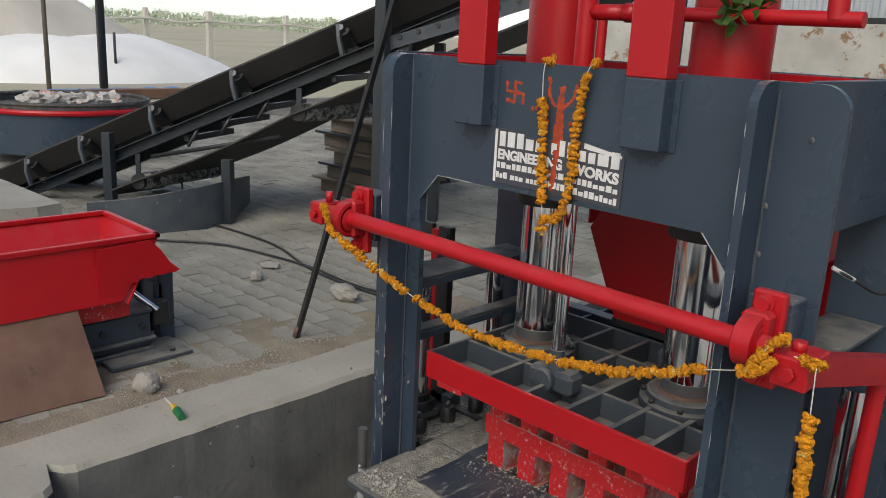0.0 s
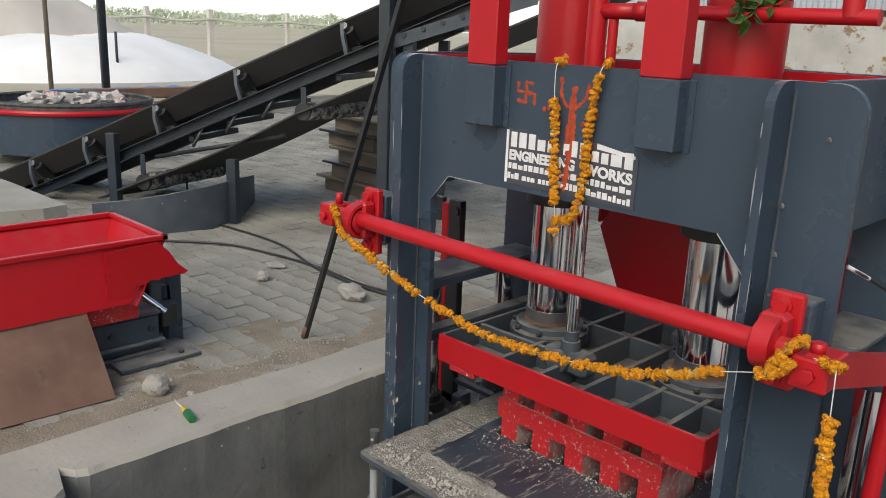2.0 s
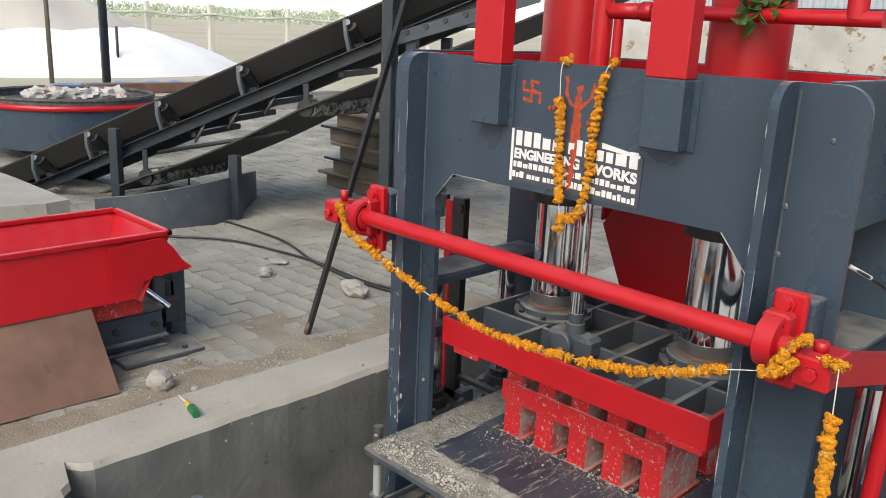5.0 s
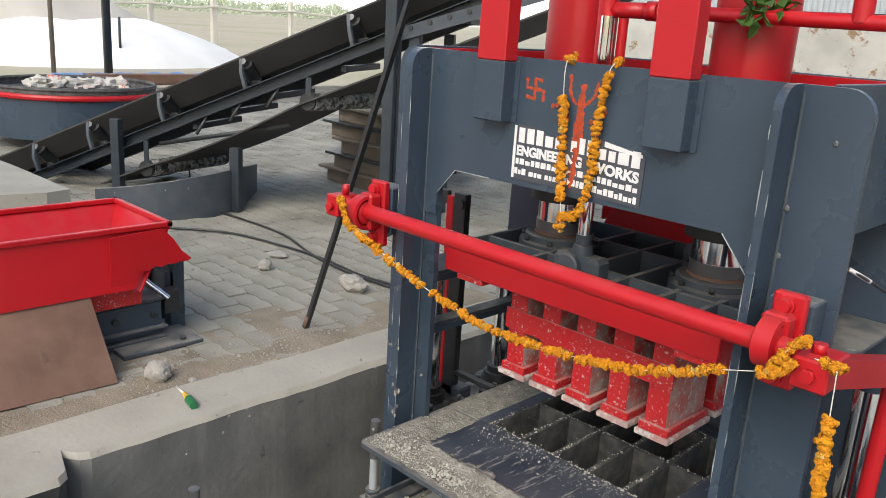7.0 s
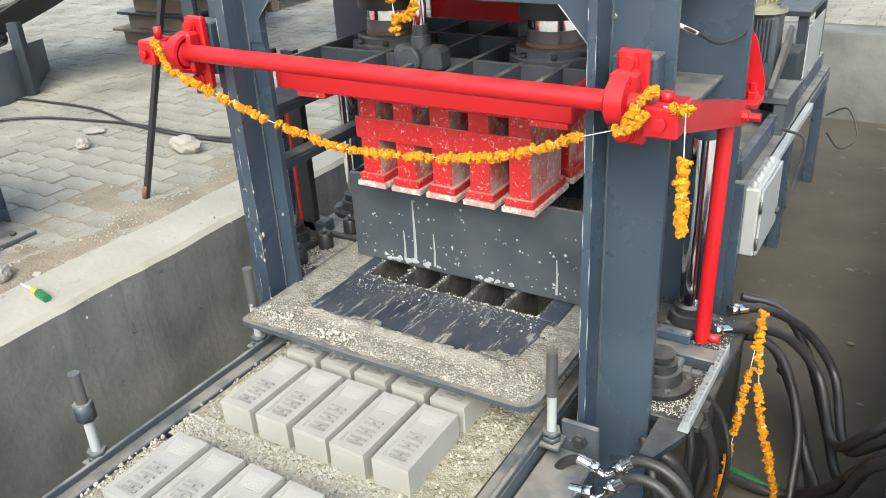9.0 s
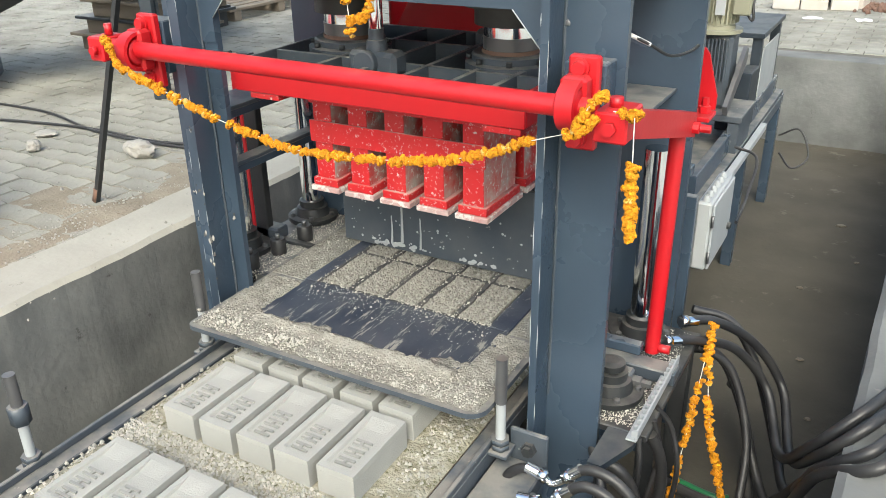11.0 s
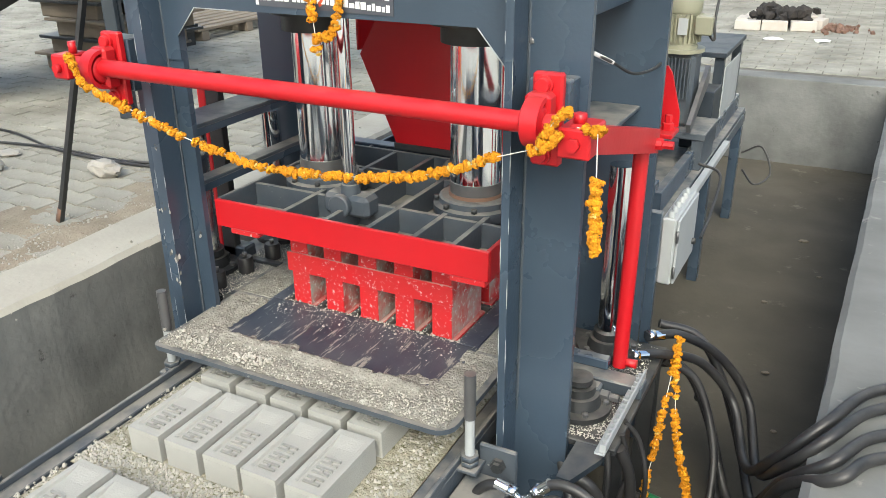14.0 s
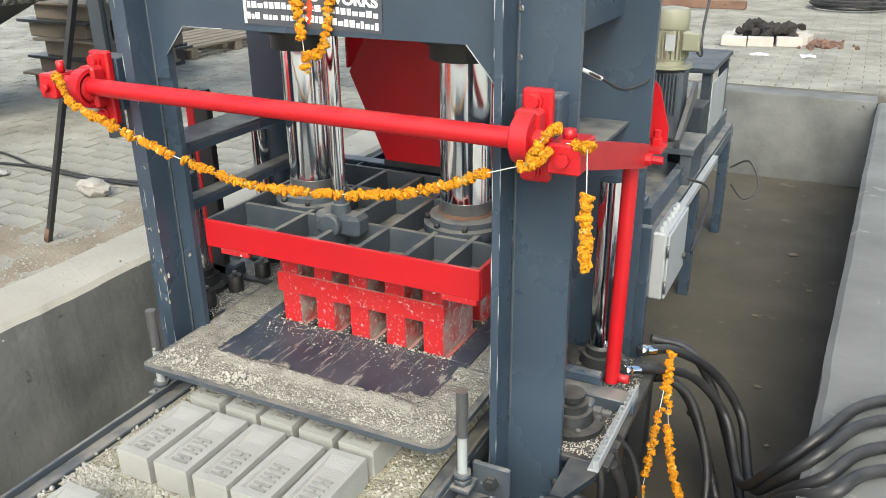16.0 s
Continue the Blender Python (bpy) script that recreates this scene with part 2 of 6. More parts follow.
M_PALEBRICK = mat("pale kiln brick", (0.50, 0.48, 0.45), 0.9, second=(0.42, 0.34, 0.28), scale=6, bump=0.3)
M_NEEM = mat("dark green leaf", (0.05, 0.12, 0.02), 0.5, second=(0.09, 0.17, 0.03), scale=10, bump=0.1)
M_ROLLER = mat("flaked white roller", (0.04, 0.04, 0.04), 0.6, second=(0.50, 0.50, 0.48), scale=24, amount=1.0, bump=0.1, spots=(0.03, 0.03, 0.03), spot_scale=16, spot_level=0.52)


# ---- mesh helpers ----
def box(bm, x0, x1, y0, y1, z0, z1, bevel=0.0, m=None):
    """A box with chamfered edges between two corners; m turns it."""
    vs = [bm.verts.new(((x0, x1)[i & 1], (y0, y1)[i >> 1 & 1], (z0, z1)[i >> 2])) for i in range(8)]
    fs = [bm.faces.new([vs[i] for i in q]) for q in ((0, 2, 3, 1), (4, 5, 7, 6), (0, 1, 5, 4), (2, 6, 7, 3), (0, 4, 6, 2), (1, 3, 7, 5))]
    if bevel:
        es = list({e for f in fs for e in f.edges})
        made = bmesh.ops.bevel(bm, geom=es, offset=bevel, segments=1, affect="EDGES")
        vs = list({v for f in made["faces"] for v in f.verts})
    if m is not None:
        bmesh.ops.transform(bm, matrix=m, verts=vs)
    return bm


def tube(bm, pts, r, seg=10, caps=True):
    """A round bar along the points."""
    pts = [Vector(p) for p in pts]
    rs = r if isinstance(r, (list, tuple)) else [r] * len(pts)
    rings, side = [], None
    for i, p in enumerate(pts):
        d = (pts[min(i + 1, len(pts) - 1)] - pts[max(i - 1, 0)]).normalized()
        if side is None:
            side = d.orthogonal().normalized()
        side = (side - d * side.dot(d)).normalized()
        up = d.cross(side)
        rings.append([bm.verts.new(p + (side * math.cos(a) + up * math.sin(a)) * rs[i]) for a in (2 * math.pi * k / seg for k in range(seg))])
    for a, b in zip(rings, rings[1:]):
        for k in range(seg):
            f = bm.faces.new((a[k], a[(k + 1) % seg], b[(k + 1) % seg], b[k]))
            f.smooth = True
    if caps:
        bm.faces.new(list(reversed(rings[0])))
        bm.faces.new(rings[-1])
    return bm


def lathe(bm, c, profile, seg=24, axis="z"):
    """A turned body round the axis through c, from (radius, height) pairs."""
    turn = {"z": Matrix(), "x": pose(0, 0, 0, 0, 90, 0), "y": pose(0, 0, 0, -90, 0, 0)}[axis]
    rings = []
    for r, h in profile:
        rings.append([bm.verts.new(Vector(c) + turn @ Vector((r * math.cos(a), r * math.sin(a), h))) for a in (2 * math.pi * k / seg for k in range(seg))])
    for a, b in zip(rings, rings[1:]):
        for k in range(seg):
            f = bm.faces.new((a[k], a[(k + 1) % seg], b[(k + 1) % seg], b[k]))
            f.smooth = True
    bm.faces.new(list(reversed(rings[0])))
    bm.faces.new(rings[-1])
    return bm


def prism(bm, outline, lo, hi, axis="y"):
    """A plate: an outline in the plane across the axis, from lo to hi along it."""
    def at(u, v, w):
        return {"y": (u, w, v), "x": (w, u, v), "z": (u, v, w)}[axis]
    a = [bm.verts.new(at(u, v, lo)) for u, v in outline]
    b = [bm.verts.new(at(u, v, hi)) for u, v in outline]
    bm.faces.new(a)
    bm.faces.new(list(reversed(b)))
    for i in range(len(a)):
        j = (i + 1) % len(a)
        bm.faces.new((a[j], a[i], b[i], b[j]))
    bmesh.ops.recalc_face_normals(bm, faces=bm.faces)
    return bm


def smooth_path(pts, n=8):
    """A soft curve through the points."""
    pts = [Vector(p) for p in pts]
    pts = [pts[0] * 2 - pts[1]] + pts + [pts[-1] * 2 - pts[-2]]
    out = []
    for a, b, c, d in zip(pts, pts[1:], pts[2:], pts[3:]):
        for k in range(n):
            t = k / n
            out.append(0.5 * (2 * b + (c - a) * t + (2 * a - 5 * b + 4 * c - d) * t * t + (3 * b - a - 3 * c + d) * t ** 3))
    return out + [pts[-2]]


def lump(bm, c, r, rough=0.25, sub=2, seed=0, squash=(1, 1, 1)):
    """A knobbly stone-like body."""
    made = bmesh.ops.create_icosphere(bm, subdivisions=sub, radius=1.0)["verts"]
    for v in made:
        p = v.co.normalized()
        k = 1 + rough * noise.noise(p * 1.7 + Vector((seed * 3.7, seed, 0))) + rough * 0.6 * noise.noise(p * 4.1 + Vector((0, seed * 5.1, seed)))
        v.co = Vector(c) + Vector((p.x * r * squash[0], p.y * r * squash[1], p.z * r * squash[2])) * k
    return bm


def chip(bm, c, s, rnd, flat=0.7):
    """A small broken crumb: a skewed wedge."""
    a = rnd.random() * 6.3
    base = [bm.verts.new((c[0] + s * rnd.uniform(0.7, 1.3) * math.cos(a + k * 1.57), c[1] + s * rnd.uniform(0.7, 1.3) * math.sin(a + k * 1.57), c[2] - s * 0.3)) for k in range(4)]
    top = [bm.verts.new((c[0] + s * rnd.uniform(0.2, 0.8) * math.cos(a + 0.5 + k * 2.1), c[1] + s * rnd.uniform(0.2, 0.8) * math.sin(a + 0.5 + k * 2.1), c[2] + s * flat * rnd.uniform(0.7, 1.4))) for k in range(3)]
    bm.faces.new(top)
    for q in ((0, 1, 4), (1, 5, 4), (1, 2, 5), (2, 6, 5), (2, 3, 6), (3, 4, 6), (3, 0, 4)):
        v = base + top
        bm.faces.new([v[i] for i in q])


ORIGIN = {}


def crisp(bm):
    """Edges sharper than a soft round stay sharp."""
    for e in bm.edges:
        if len(e.link_faces) == 2 and e.calc_face_angle(0) > 0.72:
            e.smooth = False



def thing(name, label, category, at=(0, 0, 0), group="", kind=""):
    ob = new(name)
    ob.empty_display_size = 0.05
    ob.location = at
    ORIGIN[ob.name] = Vector(at)
    return tagged(ob, label, category, group, kind)


def part(name, bm, material, parent, label=""):
    me = bpy.data.meshes.new(name)
    o = ORIGIN[parent.name]
    bmesh.ops.translate(bm, vec=-o, verts=bm.verts)
    crisp(bm)
    bm.to_mesh(me)
    bm.free()
    me.materials.append(material)
    ob = new(name, me)
    ob.parent = parent
    ORIGIN[ob.name] = o
    return tagged(ob, label)


def solid(name, bm, material, label, category, group="", kind="", at=None):
    """A thing or a piece of the setting in one mesh."""
    me = bpy.data.meshes.new(name)
    if at is not None:
        bmesh.ops.translate(bm, vec=-Vector(at), verts=bm.verts)
    crisp(bm)
    bm.to_mesh(me)
    bm.free()
    me.materials.append(material)
    ob = new(name, me)
    if at is not None:
        ob.location = at
    ORIGIN[ob.name] = Vector(at or (0, 0, 0))
    return tagged(ob, label, category, group, kind)


def B(*a, **k):
    return box(bmesh.new(), *a, **k)


def T(*a, **k):
    return tube(bmesh.new(), *a, **k)


def bolt(name, c, r, h, parent, axis="z", material=None):
    """A hexagon head on a washer."""
    bm = lathe(bmesh.new(), c, [(r * 1.5, 0), (r * 1.5, h * 0.25), (r * 1.5, h * 0.25 + 0.0005)], 14, axis)
    lathe(bm, c, [(r, h * 0.26), (r, h * 0.85), (r * 0.8, h)], 6, axis)
    return part(name, bm, material or M_DARK, parent)


# ---- the setting: paving, pit, back wall, field, roof ----
PX0, PX1, PY0, PY1, PZ = -1.12, 1.27, -3.2, 4.52, -0.60


def chipped(y):
    """The worn line of the pit's rim."""
    return 0.012 * noise.noise(Vector((y * 3.1, 0.3, 0))) + 0.006 * noise.noise(Vector((y * 17, 1.3, 0)))


def setting():
    # ground: one sheet to the horizon with the pit left open
    bm = bmesh.new()
    xs, ys = [-420, -60, PX0 - 0.30, PX1 + 0.5, 60, 420], [-420, -60, PY0 - 0.2, PY1 + 0.25, 60, 420]
    vs = [[bm.verts.new((x, y, -0.02)) for y in ys] for x in xs]
    for i in range(5):
        for j in range(5):
            if (i, j) != (2, 2):
                bm.faces.new((vs[i][j], vs[i + 1][j], vs[i + 1][j + 1], vs[i][j + 1]))
    solid("ground", bm, M_FIELD, "dry ploughed earth field reaching the horizon", "ground", kind="structure")
    # sandy bed under the pavers, in the shed
    bm = bmesh.new()
    for a in ((-12, PX0 - 0.26, -6, 14), (PX1 + 0.4, 8, -6, 14), (PX0 - 0.26, PX1 + 0.4, PY1 + 0.2, 14), (PX0 - 0.26, PX1 + 0.4, -6, PY0 - 0.1)):
        box(bm, a[0], a[1], a[2], a[3], -0.05, -0.006)
    solid("paving_bed", bm, M_JOINT, "sandy bed between cement pavers", "ground", kind="structure")
    # unseen pale slab beside and before the pit, added to bounce light
    bm = bmesh.new()
    box(bm, PX1 + 0.43, 8, -6, 2.4, -0.045, 0.0)
    box(bm, -12, PX1 + 0.425, -6, PY0 - 0.23, -0.045, 0.0)
    solid("apron_slab", bm, M_CONC, "unseen concrete slab round the pit, added to bounce light", "floor", kind="structure")
    # concrete rims of the pit
    bm = bmesh.new()
    n = 240
    top = []
    for k in range(n + 1):
        y = PY0 + (PY1 - PY0) * k / n
        dx = chipped(y) - 0.06 * max(0, 1 - abs(y + 0.752) / 0.035) + 0.10 * min(1.0, max(0.0, (-0.762 - y) / 0.035))
        top.append([bm.verts.new((PX0 - 0.26 + 0.02 * noise.noise(Vector((y * 2, 5, 0))), y, 0.006)), bm.verts.new((PX0 + dx - 0.015, y, 0.004)), bm.verts.new((PX0 + dx, y, -0.016)), bm.verts.new((PX0 + dx * 0.6, y, -0.10)), bm.verts.new((PX0, y, PZ))])
    for a, b in zip(top, top[1:]):
        for i in range(4):
            f = bm.faces.new((a[i], b[i], b[i + 1], a[i + 1]))
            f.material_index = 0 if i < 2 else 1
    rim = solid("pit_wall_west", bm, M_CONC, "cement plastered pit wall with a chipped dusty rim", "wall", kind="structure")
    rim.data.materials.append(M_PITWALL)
    bm = bmesh.new()
    top = []
    for k in range(n + 1):
        y = PY0 + (PY1 - PY0) * k / n
        dx = 0.4 * chipped(y + 9) + 0.0298 * y - 0.048
        top.append([bm.verts.new((PX1 + 0.42, y, 0.002)), bm.verts.new((PX1 + dx + 0.02, y, 0.0)), bm.verts.new((PX1 + dx, y, -0.014)), bm.verts.new((PX1 + dx, y, PZ))])
    for a, b in zip(top, top[1:]):
        for i in range(3):
            f = bm.faces.new((b[i], a[i], a[i + 1], b[i + 1]))
            f.material_index = 0
    rim = solid("pit_wall_east", bm, M_PITLIGHT, "pale plastered pit wall and rim", "wall", kind="structure")
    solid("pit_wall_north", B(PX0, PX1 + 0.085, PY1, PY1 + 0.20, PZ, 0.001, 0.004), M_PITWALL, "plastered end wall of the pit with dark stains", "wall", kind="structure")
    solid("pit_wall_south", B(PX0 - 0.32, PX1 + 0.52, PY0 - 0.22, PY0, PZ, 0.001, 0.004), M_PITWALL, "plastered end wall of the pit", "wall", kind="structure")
    bm = bmesh.new()
    gx, gy = 30, 80
    vs = [[bm.verts.new((PX0 - 0.1 + (PX1 - PX0 + 0.25) * i / gx, PY0 - 0.1 + (PY1 - PY0 + 0.2) * j / gy, PZ + 0.012 * noise.noise(Vector((i * 0.4, j * 0.4, 0))))) for j in range(gy + 1)] for i in range(gx + 1)]
    for i in range(gx):
        for j in range(gy):
            bm.faces.new((vs[i][j], vs[i + 1][j], vs[i + 1][j + 1], vs[i][j + 1])).smooth = True
    solid("pit_floor", bm, M_DIRT, "damp brown dirt floor of the pit", "floor", kind="structure")
    # back wall of the shed with a band of pale sheets above it
    solid("wall_north", B(-9.6, 9, 13.0, 13.25, 0, 1.80, 0.01), M_WALL, "whitewashed wall with peeling paint and rust stains", "wall", kind="structure")
    bm = bmesh.new()
    for k in range(186):
        x = -9.6 + k * 0.10
        prism(bm, [(x, 13.05), (x + 0.03, 13.02), (x + 0.06, 13.02), (x + 0.09, 13.05), (x + 0.10, 13.05), (x + 0.10, 13.06), (x, 13.06)], 1.90, 3.6, "z")
    solid("cladding_north", bm, M_SHEET, "pale corrugated metal sheets above the wall", "cladding", kind="structure")
    # black strip put in for the shade of the gap below the sheets
    solid("trim_north", B(-9.6, 9, 13.03, 13.10, 1.801, 1.899), M_DARK, "black strip standing in for the shaded gap between wall and sheets", "trim", kind="structure")
    solid("wall_east", B(6.5, 6.7, 2, 12.9, 0, 3.6, 0.01), M_WALL, "whitewashed side wall of the shed", "wall", kind="structure")


setting()


def backdrop():
    """Glowing sheet added as the bright hazy sky, far past everything."""
    m = bpy.data.materials.new("glowing haze sheet")
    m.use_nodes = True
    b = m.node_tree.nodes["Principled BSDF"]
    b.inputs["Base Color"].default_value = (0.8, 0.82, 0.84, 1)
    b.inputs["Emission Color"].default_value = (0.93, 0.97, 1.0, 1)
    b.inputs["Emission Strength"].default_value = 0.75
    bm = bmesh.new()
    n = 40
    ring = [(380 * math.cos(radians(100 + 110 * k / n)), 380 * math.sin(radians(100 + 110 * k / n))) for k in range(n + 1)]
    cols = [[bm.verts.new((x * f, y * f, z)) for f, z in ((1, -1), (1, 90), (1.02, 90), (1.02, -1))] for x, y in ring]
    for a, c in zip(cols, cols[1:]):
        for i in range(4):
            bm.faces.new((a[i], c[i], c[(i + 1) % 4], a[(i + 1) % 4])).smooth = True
    solid("backdrop", bm, m, "glowing pale sheet standing in for hazy sky beyond the field", "backdrop", kind="structure")


backdrop()
for x, y, r, mt, lab in ((-14.8, 5.2, 0.085, M_DARK, "black painted steel shed pole"),):
    solid("shed_pole", T([(x, y, -0.02), (x, y, 5.4)], r, 4), mt, lab, "pole", kind="structure")
solid("bamboo_pole", T([(-14.85, 4.2, -0.02), (-14.85, 4.21, 5.0)], [0.045, 0.035], 8), M_WOOD, "thin weathered bamboo pole standing upright", "pole")


# ---- the press frame ----
ZT, ZB = 1.275, 0.95


def arc(cx, cz, r, a0, a1, n=6):
    return [(cx + r * math.cos(radians(a0 + (a1 - a0) * k / n)), cz + r * math.sin(radians(a0 + (a1 - a0) * k / n))) for k in range(n + 1)]


def press_frame():
    f = thing("brick_press", "slate grey welded steel hydraulic brick press with red uprights", "brick press", (0, 0.4, PZ))
    for s, nm in ((-1, "left"), (1, "right")):
        # front post: a plate with a stiff leg along it
        inner = 0.445 if s < 0 else 0.521
        edge = 0.634 if s < 0 else 0.680
        la, lb = (0.497, 0.530) if s < 0 else (0.5212, 0.5405)
        out = [(s * inner, PZ), (s * edge, PZ)] + [(s * x, z) for x, z in arc(edge - 0.055, ZT - 0.055, 0.055, 0, 90)] + [(s * inner, ZT)]
        post = part("post", prism(bmesh.new(), out, 0.076, 0.094), M_GREY, f)
        leg = [(-0.002, PZ), (-0.002, ZT - 0.05)] + [(y, z) for y, z in arc(0.048, ZT - 0.05, 0.05, 180, 90)] + [(0.076, ZT), (0.076, PZ)]
        part("leg", prism(bmesh.new(), leg, s * la, s * lb, "x"), M_GREY, post)
        # rear post
        part("rear_post", prism(bmesh.new(), [(s * 0.49, PZ), (s * 0.697, PZ), (s * 0.697, ZT), (s * 0.49, ZT)], 0.70, 0.72), M_GREY, f)
        part("rear_leg", B(min(s * 0.650, s * 0.680), max(s * 0.650, s * 0.680), 0.7205, 0.80, PZ, ZT, 0.004), M_GREY, f)
        # top side plate, painted red inside
        part("side_plate", B(min(s * 0.590, s * 0.602), max(s * 0.590, s * 0.602), 0.095, 0.70, ZB, ZT + 0.004, 0.002), M_GREY, f)
        part("lining", B(min(s * 0.580, s * 0.588), max(s * 0.580, s * 0.588), 0.10, 0.70, ZB, ZT - 0.002, 0.001), M_RED, f, "red painted inner face")
        # shelf brackets between front and rear posts
        for z in (0.545, 0.375) if s < 0 else (0.60,):
            br = part("bracket", B(min(s * 0.50, s * (0.64 if z > 0.4 else 0.55)), max(s * 0.50, s * (0.64 if z > 0.4 else 0.55)), 0.096, 0.698, z + 0.05, z + 0.062, 0.002), M_GREYOLD, f)
            part("flange", B(min(s * 0.50, s * 0.508), max(s * 0.50, s * 0.508), 0.096, 0.698, z + 0.028, z + 0.05, 0.001), M_GREY, br)
    # front beam with chamfered ends
    out = [(-0.445, ZB - 0.075), (-0.378, ZB), (0.425, ZB), (0.5205, ZB - 0.112), (0.5205, ZT), (-0.497, ZT), (-0.497, ZB - 0.14), (-0.445, ZB - 0.14)]
    beam = part("front_beam", prism(bmesh.new(), out, 0.070, 0.0755), M_GREY, f)
    part("lower_flange", B(-0.378, 0.435, 0.0765, 0.20, ZB, ZB + 0.014, 0.002), M_GREY, beam)
    part("lining", B(-0.578, 0.578, 0.096, 0.104, ZB + 0.02, ZT - 0.003, 0.001), M_RED, f, "red painted inner face")
    # weld seams on the front
    for x, y in ((-0.495, 0.0715), (0.544, 0.0765)):
        zs = [PZ + 0.6 + k * 0.02 for k in range(64)]
        part("weld", T([(x + 0.001 * noise.noise(Vector((z * 30, x, 0))), y, z) for z in zs if z < ZT], 0.0035, 6), M_GREYOLD, beam, "rough weld seam")
    part("rear_beam", B(-0.685, 0.685, 0.722, 0.74, ZB, ZT, 0.003), M_GREY, f)
    part("lining", B(-0.578, 0.578, 0.688, 0.698, ZB, ZT - 0.003, 0.001), M_RED, f, "red painted inner face")
    # head plate that carries the cylinders
    part("top_plate", B(-0.578, 0.578, 0.21, 0.685, ZB + 0.002, ZB + 0.022, 0.002), M_GREY, f)
    # uprights, grey below and red above
    for x0, x1 in ((-0.279, -0.184), (0.229, 0.326)):
        up = part("upright", B(x0, x1, 0.020, 0.069, 1.110, 1.262, 0.003), M_GREY, f)
        part("upper_half", B(x0, x1, 0.020, 0.069, 1.2625, 2.3, 0.003), M_RED, up, "red painted upper length")
        part("back_web", B(x1 - 0.010, x1 + 0.014, 0.0645, 0.0698, 1.108, 1.262, 0.001), M_GREY, up)
    part("crosshead", B(-0.32, 0.34, 0.02, 0.62, 2.30, 2.36, 0.004), M_RED, f)
    # scars of the lifting lugs
    for p in ((0.512, 1.215), (0.550, 1.03), (0.55, 0.93), (0.62, 1.17), (0.64, 0.80)):
        part("scar", lump(bmesh.new(), (p[0], 0.0735, p[1]), 0.006, 0.4, 1, p[0] * 40, (1, 0.3, 1.2)), M_STEEL, f, "bright ground weld scar")
    # pale scuffs and cement smears low on the posts
    rnd = random.Random(17)
    for x, y, z, h in ((-0.49, -0.003, 0.25, 0.05), (-0.515, -0.003, 0.27, 0.03), (-0.505, -0.003, 0.385, 0.02), (-0.52, -0.003, 0.40, 0.014), (-0.51, -0.003, 0.58, 0.012), (-0.50, -0.003, 0.16, 0.03), (-0.465, 0.0695, 0.30, 0.02), (-0.60, 0.075, 0.22, 0.02), (0.66, 0.075, 0.80, 0.006)):
        for k in range(4):
            part("scuff", lump(bmesh.new(), (x + rnd.gauss(0, 0.006), y, z + rnd.gauss(0, h * 0.6)), 0.0035, 0.7, 1, k + x * 50, (rnd.uniform(0.5, 1.6), 0.25, rnd.uniform(0.6, 1) * h / 0.012)), M_CAVITY if k % 2 else M_STONE, f, "pale scuff and cement smear")
    # edges of the legs rubbed to bare metal
    rnd = random.Random(23)
    for x in (-0.5295, -0.4975, 0.5217, 0.540):
        z = -0.3
        while z < ZT - 0.1:
            ln = rnd.uniform(0.02, 0.10)
            part("worn_edge", T([(x, -0.0022, z), (x, -0.0022, z + ln * 0.5), (x, -0.0022, z + ln)], [0.0004, rnd.uniform(0.0010, 0.0018), 0.0004], 5), M_BOXGREY, f, "edge rubbed to bare metal")
            z += ln + rnd.uniform(0.03, 0.16)
    for a, b in (((-0.445, ZB - 0.075), (-0.378, ZB)), ((-0.378, ZB), (-0.25, ZB)), ((0.425, ZB), (0.5205, ZB - 0.112))):
        part("worn_edge", T([(a[0], 0.0697, a[1]), (b[0], 0.0697, b[1])], 0.0014, 5), M_BOXGREY, f, "edge rubbed to bare metal")
    # hydraulic barrels above the plate
    for x in (-0.262, 0.258):
        b = part("barrel", lathe(bmesh.new(), (x, 0.43, ZB + 0.0225), [(0.098, 0), (0.098, 1.3)], 40), M_RED, f, "red painted cylinder barrel")
        g = part("gland", lathe(bmesh.new(), (x, 0.43, ZB - 0.098), [(0.075, 0), (0.098, 0.004), (0.098, 0.05), (0.13, 0.052), (0.13, 0.0985)], 32), M_DARK, b, "dark bolted gland flange")
        for k in range(8):
            a = 2 * math.pi * (k + 0.3) / 8
            part("bolt", lathe(bmesh.new(), (x + 0.115 * math.cos(a), 0.43 + 0.115 * math.sin(a), ZB - 0.040), [(0.010, 0), (0.010, 0.0165)], 6), M_DARK, g)
    # feed pipes
    pipes = thing("hydraulic_pipe", "red painted hydraulic pipework with elbow fittings", "pipe", (0, 0.33, ZB + 0.02))
    part("riser", T([(-0.085, 0.30, ZB + 0.024), (-0.085, 0.30, 2.25)], 0.027, 14), M_RED, pipes)
    part("riser", T([(-0.035, 0.30, ZB + 0.024), (-0.035, 0.30, 1.385)], 0.013, 12), M_RED, pipes)
    part("tee", T([(-0.08, 0.30, 1.405), (0.03, 0.30, 1.405)], 0.020, 8), M_RED, pipes)
    part("nut", lathe(bmesh.new(), (0.03, 0.30, 1.405), [(0.024, 0), (0.024, 0.035)], 6, "x"), M_RED, pipes)
    part("crosspipe", T([(0.05, 0.30, 1.405), (0.60, 0.30, 1.40)], 0.017, 12), M_RED, pipes)
    part("elbow", T([(0.545, 0.30, 1.40), (0.545, 0.30, 1.47)], 0.022, 10), M_RED, pipes)
    part("riser", T([(0.545, 0.30, 1.47), (0.545, 0.30, 2.25)], 0.015, 10), M_RED, pipes)
    return f


press_frame()


